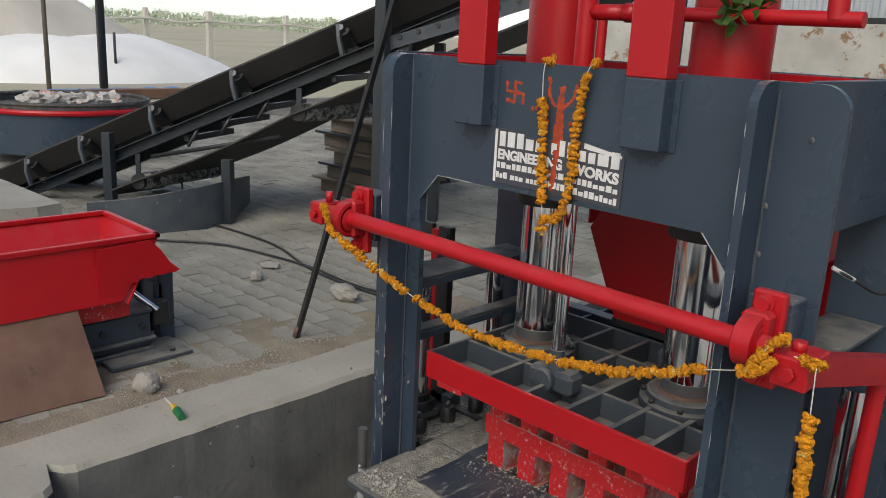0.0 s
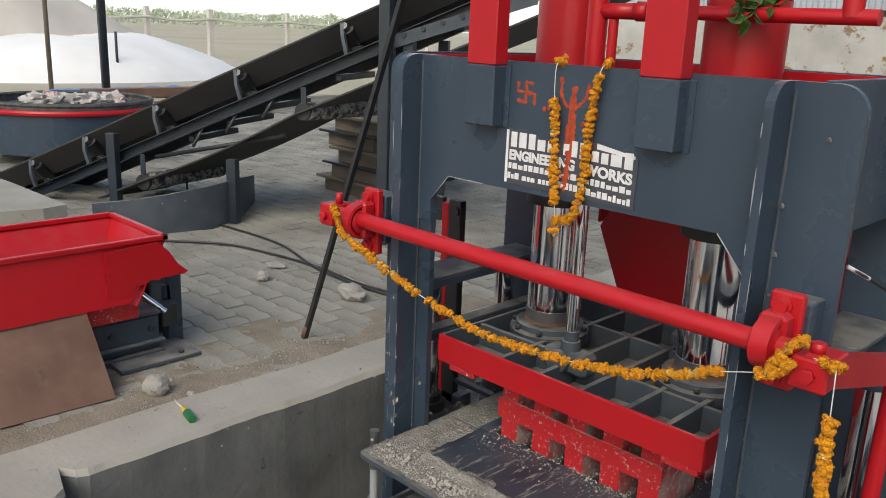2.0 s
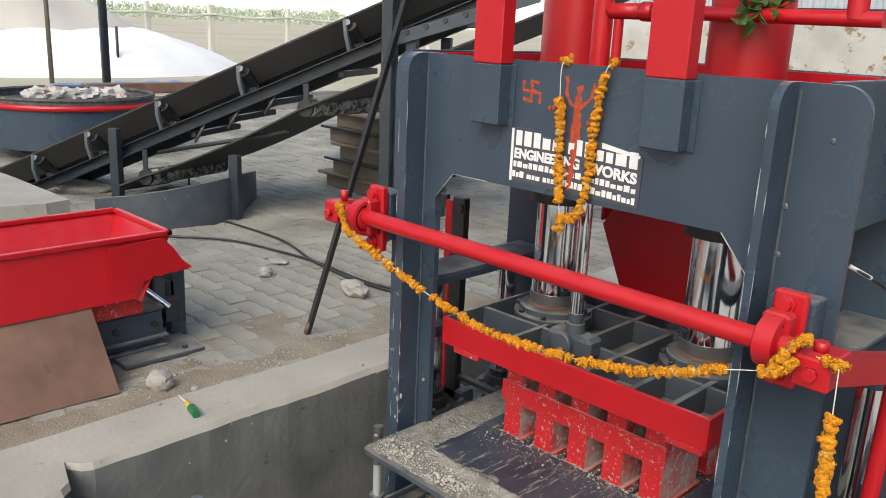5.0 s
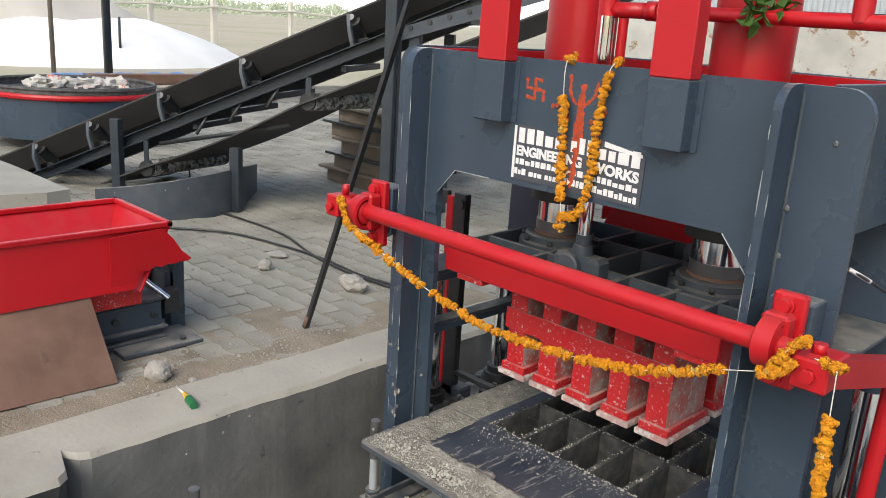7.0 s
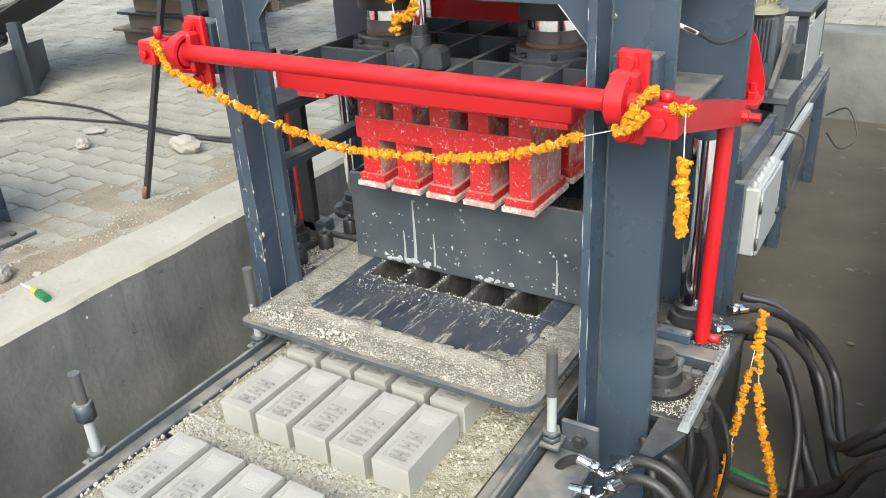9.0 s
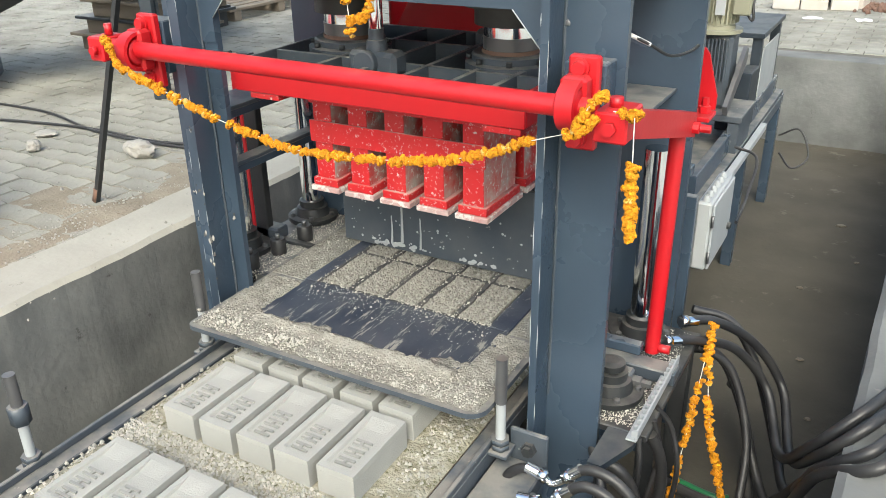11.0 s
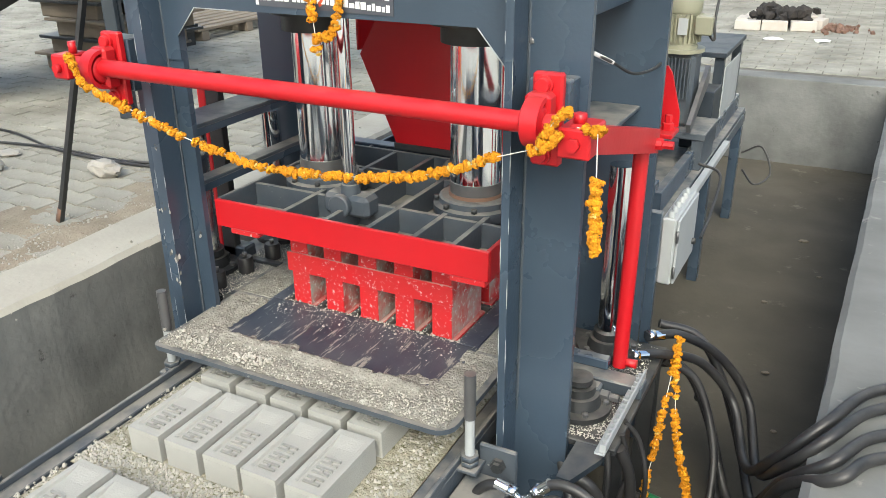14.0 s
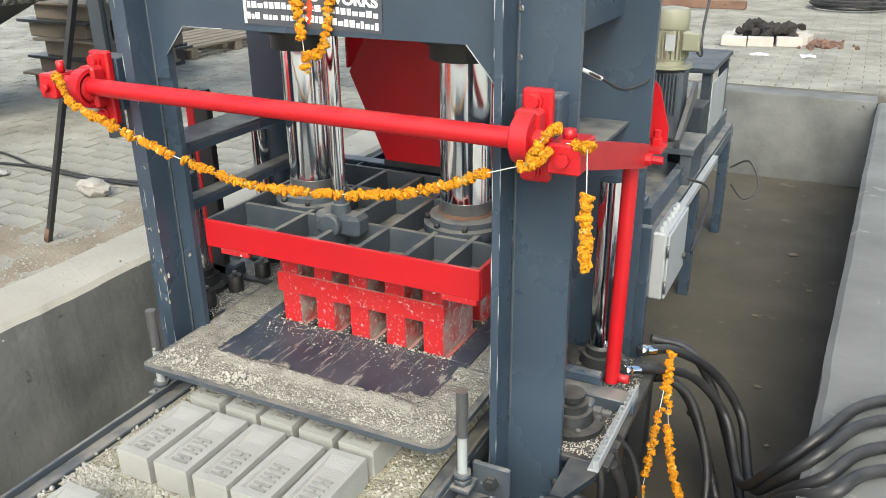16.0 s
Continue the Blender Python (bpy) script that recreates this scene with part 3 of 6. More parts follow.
# ---- the moving press head, origin at the feet's undersides when z = 0 ----
HEAD_H = 0.385


def press_head():
    h = thing("ramming_unit", "red and grey ramming unit with ten cement-splashed stamps", "ram", (0, 0.44, 0))
    top, bot = HEAD_H, HEAD_H - 0.083
    y0, y1, xa, xb = 0.115, 0.765, -0.437, 0.440
    part("front_beam", B(xa, xb, y0, y0 + 0.012, bot, top, 0.002), M_RED, h, "red painted front plate")
    part("rear_beam", B(xa, xb, y1 - 0.012, y1, bot, top, 0.002), M_GREYOLD, h)
    for x in (xa, xb - 0.012):
        part("end_plate", B(x, x + 0.012, y0 + 0.0125, y1 - 0.0125, bot, top, 0.002), M_RED if x > 0 else M_GREYOLD, h)
    part("deck", B(xa + 0.0125, xb - 0.0125, y0 + 0.0125, y1 - 0.0125, bot, bot + 0.012, 0.001), M_GREYOLD, h)
    for x in (-0.34 + 0.137, -0.06, 0.075, 0.215, 0.33):
        part("rib", B(x - 0.003, x + 0.013, y0 + 0.0125, y1 - 0.0125, bot + 0.0125, top - 0.002, 0.001), M_GREYOLD, h)
    for y in (0.285, 0.56):
        for a, b in ((xa + 0.0125, -0.2035), (-0.1925, -0.0605), (-0.0495, 0.0745), (0.0855, 0.2145), (0.2255, 0.3295), (0.3405, xb - 0.0125)):
            part("rib", B(a + 0.003, b - 0.003, y - 0.003, y + 0.013, bot + 0.0125, top - 0.002, 0.001), M_GREYOLD, h)
    # small lugs below the front plate
    for x in (-0.39, 0.33):
        part("lug", B(x, x + 0.10, y0 + 0.004, y0 + 0.07, bot - 0.018, bot - 0.0005, 0.002), M_REDWORN, h)
    # rams
    for x in (-0.262, 0.258):
        ram = part("ram", T([(x, 0.43, top + 0.03), (x, 0.43, 1.15)], 0.073, 48), M_CHROME, h, "polished chrome ram")
        bm = lathe(bmesh.new(), (x, 0.43, top + 0.024), [(0.075, 0), (0.075, 0.045)], 40)
        part("wiper_band", bm, M_STEEL, ram)
        part("rust_band", lathe(bmesh.new(), (x, 0.43, top + 0.020), [(0.078, 0), (0.078, 0.016)], 40), M_RUST, ram, "rusty ring round the foot of the ram")
        fl = part("clamp_flange", lathe(bmesh.new(), (x, 0.43, top - 0.03), [(0.118, 0), (0.122, 0.006), (0.122, 0.032), (0.105, 0.036), (0.105, 0.052), (0.098, 0.056)], 36), M_GREYOLD, h, "bolted split clamp ring")
        for k in range(8):
            a = 2 * math.pi * (k + 0.5) / 8
            part("bolt", lathe(bmesh.new(), (x + 0.112 * math.cos(a), 0.43 + 0.112 * math.sin(a), top + 0.006), [(0.009, 0), (0.009, 0.012)], 6), M_DARK, fl)
    # guide rods with their clevis blocks
    for x, y in ((-0.055, 0.26), (0.12, 0.66)):
        rod = part("guide_rod", T([(x, y, top + 0.05), (x, y, 1.05)], 0.019, 20), M_CHROME, h, "slim chrome guide rod")
        part("rod_collar", lathe(bmesh.new(), (x, y, top + 0.03), [(0.03, 0), (0.026, 0.03), (0.021, 0.032), (0.021, 0.06)], 20), M_GREYOLD, rod)
        cl = part("clevis", B(x - 0.075, x + 0.075, y - 0.035, y + 0.035, top - 0.03, top + 0.034, 0.012), M_GREYOLD, h)
        part("pin", lathe(bmesh.new(), (x - 0.01, y - 0.055, top + 0.005), [(0.030, 0), (0.034, 0.004), (0.034, 0.02)], 20, "y"), M_GREYOLD, cl)
    # stamps: two rows of five
    for row in range(2):
        for i in range(5):
            cx, cy = -0.24 + 0.12 * i + 0.012, 0.21 + 0.112 + row * 0.255
            st = part("stamp", B(cx - 0.031, cx + 0.031, cy - 0.100, cy + 0.100, 0.040, bot - 0.0005, 0.002), M_REDWORN, h)
            st.data.materials.append(M_SMEAR)
            for face in st.data.polygons:
                face.material_index = 1 if abs(face.normal.x) > 0.9 else 0
            part("foot", B(cx - 0.050, cx + 0.050, cy - 0.112, cy + 0.112, 0.0, 0.016, 0.002), M_FOOT, st)
            part("foot_plate", B(cx - 0.043, cx + 0.043, cy - 0.106, cy + 0.106, 0.0165, 0.040, 0.002), M_REDWORN, st)
        y = 0.21 + row * 0.255
        for z0, z1 in ((0.150, 0.212), (0.262, bot - 0.001)):
            part("crossbar", B(-0.268, 0.290, y + 0.004, y + 0.0115, z0, z1, 0.001), M_REDWORN, h)
            part("crossbar", B(-0.268, 0.290, y + 0.213, y + 0.2205, z0, z1, 0.001), M_REDWORN, h)
    return h


HEAD = press_head()


# ---- mould table ----
def mould():
    m = thing("mould_table", "steel brick mould with ten cells and a mix-strewn apron", "brick mould", (0, 0.3, 0))
    zt = 0.068
    # table apron in front and at the sides of the mould, corners rounded
    out = [(-0.46, 0.20), (-0.46, -0.150)] + arc(-0.436, -0.152, 0.024, 180, 270, 4) + arc(0.425, -0.125, 0.05, 270, 360, 5) + [(0.475, 0.20)]
    apron = part("apron", prism(bmesh.new(), out, zt - 0.02, zt - 0.006, "z"), M_GREYOLD, m)
    bm = bmesh.new()
    n = 150
    # spilled mix as a rough skin on the apron
    rows = []
    for i in range(n + 1):
        rows.append([])
        for j in range(60):
            x, y = -0.445 + 0.905 * i / n, -0.165 + 0.34 * j / 59
            d = min(x + 0.46, 0.47 - x, y + 0.175)
            rag = 0.055 * max(0.0, noise.noise(Vector((x * 7 + 3, 0.5, 0))) + 0.25) + 0.022 * noise.noise(Vector((x * 55, 1.5, 0))) + 0.010 * noise.noise(Vector((x * 40, y * 60, 4)))
            inside = max(0.0, min(x + 0.325 - 0.2 * abs(rag), 0.365 - x - 0.2 * abs(rag), y + 0.040 - rag) / 0.010)
            hgt = 0.013 * max(0, min(1, d / 0.05)) * (0.6 + 0.6 * noise.noise(Vector((x * 14, y * 14, 0)))) + 0.005 * noise.noise(Vector((x * 70, y * 70, 2))) + 0.003 * noise.noise(Vector((x * 160, y * 160, 5)))
            ridge = 0.016 * math.exp(-((y + 0.058) / 0.018) ** 2) if -0.30 < x < 0.34 else 0
            rows[-1].append(bm.verts.new((x, y, zt - 0.004 + max(0, hgt + ridge) * (1 - min(1, inside)) - 0.012 * min(1, inside))))
    for a, b in zip(rows, rows[1:]):
        for j in range(59):
            bm.faces.new((a[j], b[j], b[j + 1], a[j + 1])).smooth = True
    part("spilled_mix", bm, M_SPILL, apron, "crumbly grey cement mix spilled over the apron")
    # the mould's worn top plate round the cells
    cx0, cx1, cy0, cy1 = -0.287, 0.311, 0.205, 0.695
    part("front_plate", B(-0.330, 0.372, -0.045, cy0 - 0.0005, zt - 0.012, zt - 0.001, 0.001), M_PLATE, m, "blue-black steel plate scraped bright by the feeder")
    part("side_plate", B(-0.330, cx0, cy0, 0.76, zt - 0.012, zt - 0.001, 0.001), M_BLUESTEEL, m)
    part("side_plate", B(cx1, 0.372, cy0, 0.76, zt - 0.012, zt - 0.001, 0.001), M_BLUESTEEL, m)
    part("rear_plate", B(cx0 + 0.0005, cx1 - 0.0005, cy1, 0.76, zt - 0.012, zt - 0.001, 0.001), M_BLUESTEEL, m)
    part("side_table", B(-0.46, -0.331, 0.2005, 0.78, zt - 0.02, zt - 0.004, 0.001), M_SPILL, m, "side table caked with cement mix")
    part("side_table", B(0.373, 0.475, 0.2005, 0.78, zt - 0.02, zt - 0.004, 0.001), M_SPILL, m, "side table caked with cement mix")
    # guide arm that rides up and down with the mould
    gp = part("guide_post", B(-0.695, -0.640, 0.40, 0.43, -0.034, 0.70, 0.003), M_DARK, m)
    part("red_face", B(-0.728, -0.6955, 0.40, 0.43, -0.034, 0.685, 0.003), M_RED, gp, "red painted side")
    part("head_arm", B(-0.81, -0.7285, 0.405, 0.425, 0.655, 0.70, 0.003), M_DARK, gp)
    part("bolt", lathe(bmesh.new(), (-0.655, 0.388, 0.665), [(0.016, 0), (0.016, 0.0115)], 8, "y"), M_DARK, gp)
    part("tie_arm", B(-0.639, -0.461, 0.402, 0.428, 0.050, 0.066, 0.002), M_DARK, gp)
    # cell walls
    for i in range(6):
        x = -0.24 - 0.06 + 0.12 * i + 0.012
        part("cell_wall", B(x - 0.0085, x + 0.0085, cy0, cy1, zt - 0.14, zt - 0.004, 0.0015), M_CAVITY, m)
    for y in (0.2045, 0.4415, 0.688):
        for i in range(5):
            x = -0.24 + 0.12 * i + 0.012
            part("cell_wall", B(x - 0.051, x + 0.051, y + 0.0006, y + 0.0165, zt - 0.14, zt - 0.005, 0.0015), M_CAVITY, m)
    return m


MOULD = mould()


# ---- crumbs on the mould's apron ----
def lay(y, s, rnd):
    """Foot and top of a crumb on the ridge or on the bare plate."""
    z = 0.066 if y > -0.03 else rnd.uniform(0.068, 0.077)
    return z, z + s * 1.7


def crumbs():
    rnd = random.Random(4)
    bm = bmesh.new()
    for k in range(3200):
        u = rnd.random()
        if u < 0.62:
            x, y = rnd.uniform(-0.44, 0.45), -0.165 + 0.11 * rnd.random()
        elif u < 0.88:
            x, y = rnd.uniform(-0.28, 0.33), 0.20 - abs(rnd.gauss(0, 0.055))
            y = max(y, 0.21 + 0.25 * (x - 0.33) * (rnd.random() - 0.2)) if rnd.random() < 0.3 else y
        else:
            x, y = rnd.choice((rnd.uniform(-0.45, -0.34), rnd.uniform(0.385, 0.465))), rnd.uniform(-0.12, 0.7)
        if k % 5 == 0:
            x, y = -0.288 + 0.12 * rnd.randrange(6) + rnd.gauss(0, 0.004), rnd.uniform(0.205, 0.69)
            if rnd.random() < 0.35:
                x, y = rnd.uniform(-0.29, 0.31), rnd.choice((0.212, 0.449, 0.695)) + rnd.gauss(0, 0.003)
        s = rnd.uniform(0.0008, 0.0021) * (1.9 if rnd.random() < 0.06 else 1)
        chip(bm, (x, y, lay(y, s, rnd)[0]), s * 1.5, rnd)
    for cx, cy, n in ((-0.33, -0.125, 26), (-0.155, -0.135, 34), (-0.10, -0.13, 16), (-0.40, -0.10, 8)):
        for k in range(n):
            x, y = rnd.gauss(cx, 0.022), max(-0.165, rnd.gauss(cy, 0.012))
            lump(bm, (x, y, 0.078), rnd.uniform(0.0025, 0.0065), 0.5, 1, k)
    part("loose_mix", bm, M_CRUMB, MOULD, "pale crumbs of dried mix")["kind"] = "stuff"


crumbs()


# ---- the mix that fills the cells ----
def charge():
    c = thing("mix_charge", "fresh crumbly fly ash mix levelled in the mould cells", "brick mix", (0, 0.44, 0), kind="stuff")
    bm = bmesh.new()
    rnd = random.Random(9)
    for row in range(2):
        for i in range(5):
            cx, cy = -0.24 + 0.12 * i + 0.012, 0.333 + row * 0.2415
            nx, ny = 26, 56
            vs = [[bm.verts.new((cx - 0.0512 + 0.1024 * a / nx, cy - 0.1122 + 0.2244 * b / ny, -0.003 - (0.05 if a in (0, nx) or b in (0, ny) else -0.0075 * rnd.random() ** 1.5 - 0.003 * noise.noise(Vector((a * 0.4, b * 0.4 + i * 9, row * 7)))))) for b in range(ny + 1)] for a in range(nx + 1)]
            for a in range(nx):
                for b in range(ny):
                    bm.faces.new((vs[a][b], vs[a + 1][b], vs[a + 1][b + 1], vs[a][b + 1]))
    part("fill", bm, M_MIX, c)
    return c


CHARGE = charge()


# ---- feed box that slides over the mould ----
def feeder():
    f = thing("feed_box", "grey steel feed box with cement streaks on its front", "feed box", (0, 0.3, 0.07))
    part("front_plate", B(-0.392, 0.400, 0.0, 0.012, 0.071, 0.36, 0.002), M_GREYOLD, f)
    part("rear_plate", B(-0.392, 0.400, 0.59, 0.602, 0.071, 0.36, 0.002), M_GREY, f)
    part("side_plate", B(-0.392, -0.380, 0.0125, 0.5895, 0.071, 0.36, 0.002), M_GREY, f)
    part("side_plate", B(0.388, 0.400, 0.0125, 0.5895, 0.071, 0.36, 0.002), M_GREY, f)
    bm = bmesh.new()
    rnd = random.Random(2)
    for k in range(90):
        x, z, s = rnd.uniform(-0.37, 0.38), rnd.triangular(0.08, 0.33, 0.09), rnd.uniform(0.0015, 0.005)
        lump(bm, (x, -0.0005, z), s, 0.4, 1, k, (1, 0.35, 1))
    for x, z0, z1, r in ((-0.16, 0.10, 0.30, 0.004), (-0.20, 0.09, 0.19, 0.003), (-0.09, 0.09, 0.20, 0.003), (0.32, 0.09, 0.2, 0.003)):
        tube(bm, [(x, -0.001, z0), (x + 0.002, -0.001, (z0 + z1) / 2), (x, -0.001, z1)], [r * 1.4, r, r * 0.6], 6)
    for x, n, w in ((-0.16, 22, 0.05), (0.10, 10, 0.03)):
        for k in range(n):
            lump(bm, (rnd.gauss(x, w), -0.001, 0.082 + 0.012 * rnd.random()), rnd.uniform(0.004, 0.010), 0.4, 1, k + 50, (1.3, 0.4, 0.9))
    part("cement_splash", bm, M_BOXGREY, f, "white cement streaks and splashes")["kind"] = "stuff"
    return f


FEEDER = feeder()


# ---- red synchronising shaft across the front ----
def shaft():
    s = thing("torque_shaft", "red painted torque shaft in two bolted bearings with lever arms", "shaft", (0, -0.06, 0.80))
    AY, AZ = -0.062, 0.797
    part("bar", T([(-0.73, AY, AZ + 0.006), (0.66, AY, AZ - 0.004)], 0.0225, 20), M_RED, s)
    for x in (-0.612, 0.617):
        b = part("bearing", lathe(bmesh.new(), (x - 0.030, AY, AZ), [(0.025, 0.004), (0.033, 0.004), (0.035, 0.012), (0.044, 0.010), (0.051, 0.014), (0.051, 0.050), (0.042, 0.052), (0.040, 0.038), (0.035, 0.036), (0.033, 0.048), (0.027, 0.052), (0.024, 0.052)], 32, "x"), M_RED, s)
        part("base_plate", B(x - 0.027, x + 0.038, -0.018, 0.006, AZ - 0.105, AZ + 0.090, 0.005), M_RED, b)
        part("saddle", B(x - 0.028, x + 0.028, -0.062, -0.017, AZ - 0.055, AZ + 0.055, 0.008), M_RED, b)
        part("spacer", B(x - 0.045, x + 0.045, 0.0065, 0.0755, AZ - 0.07, AZ + 0.07, 0.003), M_GREY, b, "grey spacer block on the post")
        for z in (AZ + 0.066, AZ - 0.08):
            part("bolt", lathe(bmesh.new(), (x, -0.036, z), [(0.014, 0), (0.0155, 0.004), (0.0155, 0.010), (0.020, 0.0105), (0.020, 0.018)], 14, "y"), M_RED, b)
    # lever arm on the east end, with the pull rod
    A2 = AZ - 0.010
    arm = [(-0.085, A2 + 0.022), (-0.105, A2 + 0.016), (-0.105, A2 - 0.032), (-0.085, A2 - 0.036), (0.50, A2 - 0.195), (0.50, A2 - 0.130)]
    a = part("lever_arm", prism(bmesh.new(), arm, 0.700, 0.745, "x"), M_RED, s)
    part("clamp", B(0.680, 0.748, -0.112, -0.012, A2 - 0.042, A2 + 0.018, 0.004), M_RED, a)
    part("bolt", lathe(bmesh.new(), (0.715, -0.126, A2 - 0.012), [(0.014, 0), (0.014, 0.014)], 6, "y"), M_RED, a)
    part("bolt", lathe(bmesh.new(), (0.712, -0.07, A2 + 0.018), [(0.014, 0), (0.014, 0.022)], 6, "z"), M_RED, a)
    part("pin", lathe(bmesh.new(), (0.738, 0.475, A2 - 0.163), [(0.016, 0), (0.016, 0.022), (0.011, 0.024), (0.011, 0.05)], 8, "x"), M_RED, a)
    part("pull_rod", T([(0.712, 0.46, A2 - 0.17), (0.712, 0.43, -0.02)], 0.0205, 14), M_RED, s)
    part("pin", lathe(bmesh.new(), (0.72, 0.432, -0.005), [(0.013, 0), (0.013, 0.04)], 8, "x"), M_RED, s)
    # west end lever
    w = part("lever_arm", B(-0.745, -0.69, -0.10, -0.02, AZ - 0.03, AZ + 0.035, 0.005), M_RED, s)
    part("bolt", lathe(bmesh.new(), (-0.715, -0.115, AZ), [(0.012, 0), (0.012, 0.014)], 6, "y"), M_RED, w)
    part("bolt", lathe(bmesh.new(), (-0.70, -0.06, AZ + 0.036), [(0.011, 0), (0.011, 0.03)], 6, "z"), M_RED, w)


shaft()


# ---- machine bed: side decks, guide columns, legs ----
def bed():
    b = thing("machine_bed", "dark grey steel bed with bolted guide bases strewn with mix", "machine bed", (0, 0.3, PZ))
    part("deck", B(-0.70, -0.47, 0.20, 0.82, 0.035, 0.055, 0.003), M_GREYOLD, b)
    part("deck", B(0.48, 0.80, 0.10, 0.66, -0.08, -0.06, 0.003), M_DARK, b)
    part("deck", prism(bmesh.new(), [(0.70, 0.0995), (0.70, -0.055), (0.735, -0.055), (0.778, 0.055), (0.78, 0.0995)], -0.08, -0.062, "z"), M_NAVY, b)
    for x in (-0.68, 0.74):
        for y in (0.24, 0.58):
            part("leg", B(x, x + 0.05, y, y + 0.06, PZ, 0.034 if x < 0 else -0.081, 0.003), M_DARK, b)
    for x0, x1, z in ((-0.47, -0.42, -0.13), (0.42, 0.47, -0.13)):
        part("rail", B(x0, x1, -2.6, 1.4, z, z + 0.055, 0.003), M_GREYOLD, b)
        part("lip", B(x0 + (0 if x0 < 0 else 0.038), x0 + 0.012 + (0 if x0 < 0 else 0.038), -2.6, 1.4, z + 0.0555, z + 0.075, 0.002), M_GREYOLD, b)
        for y in (-2.4, -1.2, -0.25, 0.9):
            part("leg", B(x0, x1, y, y + 0.05, PZ, z - 0.0005, 0.003), M_GREY, b)
    for y in (-2.3, -1.5, -0.75, 0.0, 0.8):
        part("crossbar", B(-0.4195, 0.4195, y, y + 0.05, -0.13, -0.085, 0.002), M_GREY, b)
    # buffers and guide bases
    for x, y, z0, r in ((-0.545, 0.20, 0.0555, 0.026), (-0.54, 0.33, 0.0555, 0.026), (-0.53, 0.46, 0.0555, 0.027), (0.515, 0.30, -0.06, 0.026), (0.52, 0.12, 0.0, 0.03)):
        bf = part("buffer", lathe(bmesh.new(), (x, y, z0), [(r, 0), (r, 0.05), (r * 0.85, 0.055)], 18), M_RUBBER, b)
        part("stud", lathe(bmesh.new(), (x, y, z0 + 0.0555), [(0.008, 0), (0.008, 0.014)], 6), M_STEEL, bf)
    for x, y, z0 in ((-0.66, 0.30, 0.0555), (-0.625, 0.63, 0.0555), (0.640, 0.56, -0.0595), (0.655, 0.24, -0.0595)):
        g = part("guide_base", lathe(bmesh.new(), (x, y, z0), [(0.088, 0), (0.090, 0.004), (0.090, 0.018), (0.062, 0.020), (0.055, 0.05), (0.045, 0.052), (0.045, 0.075)], 28), M_DARK, b)
        for k in range(5):
            a = 2 * math.pi * (k + 0.2) / 5
            part("bolt", lathe(bmesh.new(), (x + 0.074 * math.cos(a), y + 0.074 * math.sin(a), z0 + 0.0185), [(0.009, 0), (0.009, 0.010), (0.005, 0.012)], 6), M_STEEL, g)
        if y > 0.5 or x < 0:
            part("guide_column", T([(x, y, z0 + 0.07), (x, y, 0.53)], 0.034, 28), M_CHROME, g, "chromed guide column")
        else:
            part("hub", lathe(bmesh.new(), (x, y, z0 + 0.0755), [(0.030, 0), (0.036, 0.006), (0.036, 0.022), (0.02, 0.028)], 18), M_DARK, g)
    # clevis that ties the guide base to the post, and a small valve
    cv = part("clevis", B(0.60, 0.645, 0.10, 0.17, -0.0595, 0.045, 0.010), M_GREYOLD, b)
    part("web", prism(bmesh.new(), [(0.10, 0.045), (0.30, -0.03), (0.30, -0.0595), (0.17, -0.0595), (0.17, 0.02)], 0.612, 0.630, "x"), M_GREYOLD, cv)
    part("bolt", lathe(bmesh.new(), (0.6455, 0.135, 0.015), [(0.012, 0), (0.012, 0.012)], 6, "x"), M_DARK, cv)
    vb = part("valve_body", B(0.665, 0.705, 0.26, 0.30, -0.0595, 0.0, 0.006), M_GREYOLD, b)
    part("nut", lathe(bmesh.new(), (0.7055, 0.28, -0.03), [(0.017, 0), (0.017, 0.022), (0.011, 0.024), (0.011, 0.05)], 6, "x"), M_STEEL, vb)
    part("tie_block", B(0.50, 0.69, 0.385, 0.42, -0.0195, 0.012, 0.004), M_GREY, b)
    part("clamp_block", B(-0.70, -0.60, 0.40, 0.46, 0.0555, 0.10, 0.006), M_GREYOLD, b)
    part("cross_plate", B(0.50, 0.80, 0.34, 0.40, -0.0595, -0.02, 0.004), M_GREYOLD, b)
    # bracket with a bolt beside the tray
    k = part("bracket", B(0.50, 0.60, -0.06, -0.045, -0.16, -0.03, 0.004), M_GREYOLD, b)
    part("bolt", lathe(bmesh.new(), (0.555, -0.082, -0.075), [(0.014, 0), (0.014, 0.010), (0.020, 0.011), (0.020, 0.021)], 6, "y"), M_DARK, k)
    part("side_beam", B(0.475, 0.60, -0.40, -0.061, -0.16, -0.115, 0.004), M_GREYOLD, b)
    # perforated rack on the outside
    bm = B(0.764, 0.790, 0.035, 0.42, -0.036, -0.031)
    box(bm, 0.787, 0.792, 0.035, 0.42, -0.0305, -0.005)
    for j in range(16):
        box(bm, 0.775, 0.7865, 0.042 + j * 0.0235, 0.049 + j * 0.0235, -0.0305, -0.010)
    part("cable_rack", bm, M_BOXGREY, b, "pale slotted cable trunking")
    # loose mix lying on the decks
    bm = bmesh.new()
    rnd = random.Random(11)
    for k in range(5200):
        if rnd.random() < 0.62:
            x, y, z = rnd.uniform(0.55, 0.775), rnd.choice((rnd.uniform(0.11, 0.64), rnd.gauss(0.33, 0.05), rnd.gauss(0.47, 0.05), rnd.gauss(0.17, 0.04))), -0.058
            z = -0.058 if y > 0.1 else -0.078
        else:
            x, y, z = rnd.uniform(-0.62, -0.48), rnd.uniform(0.12, 0.75), 0.057
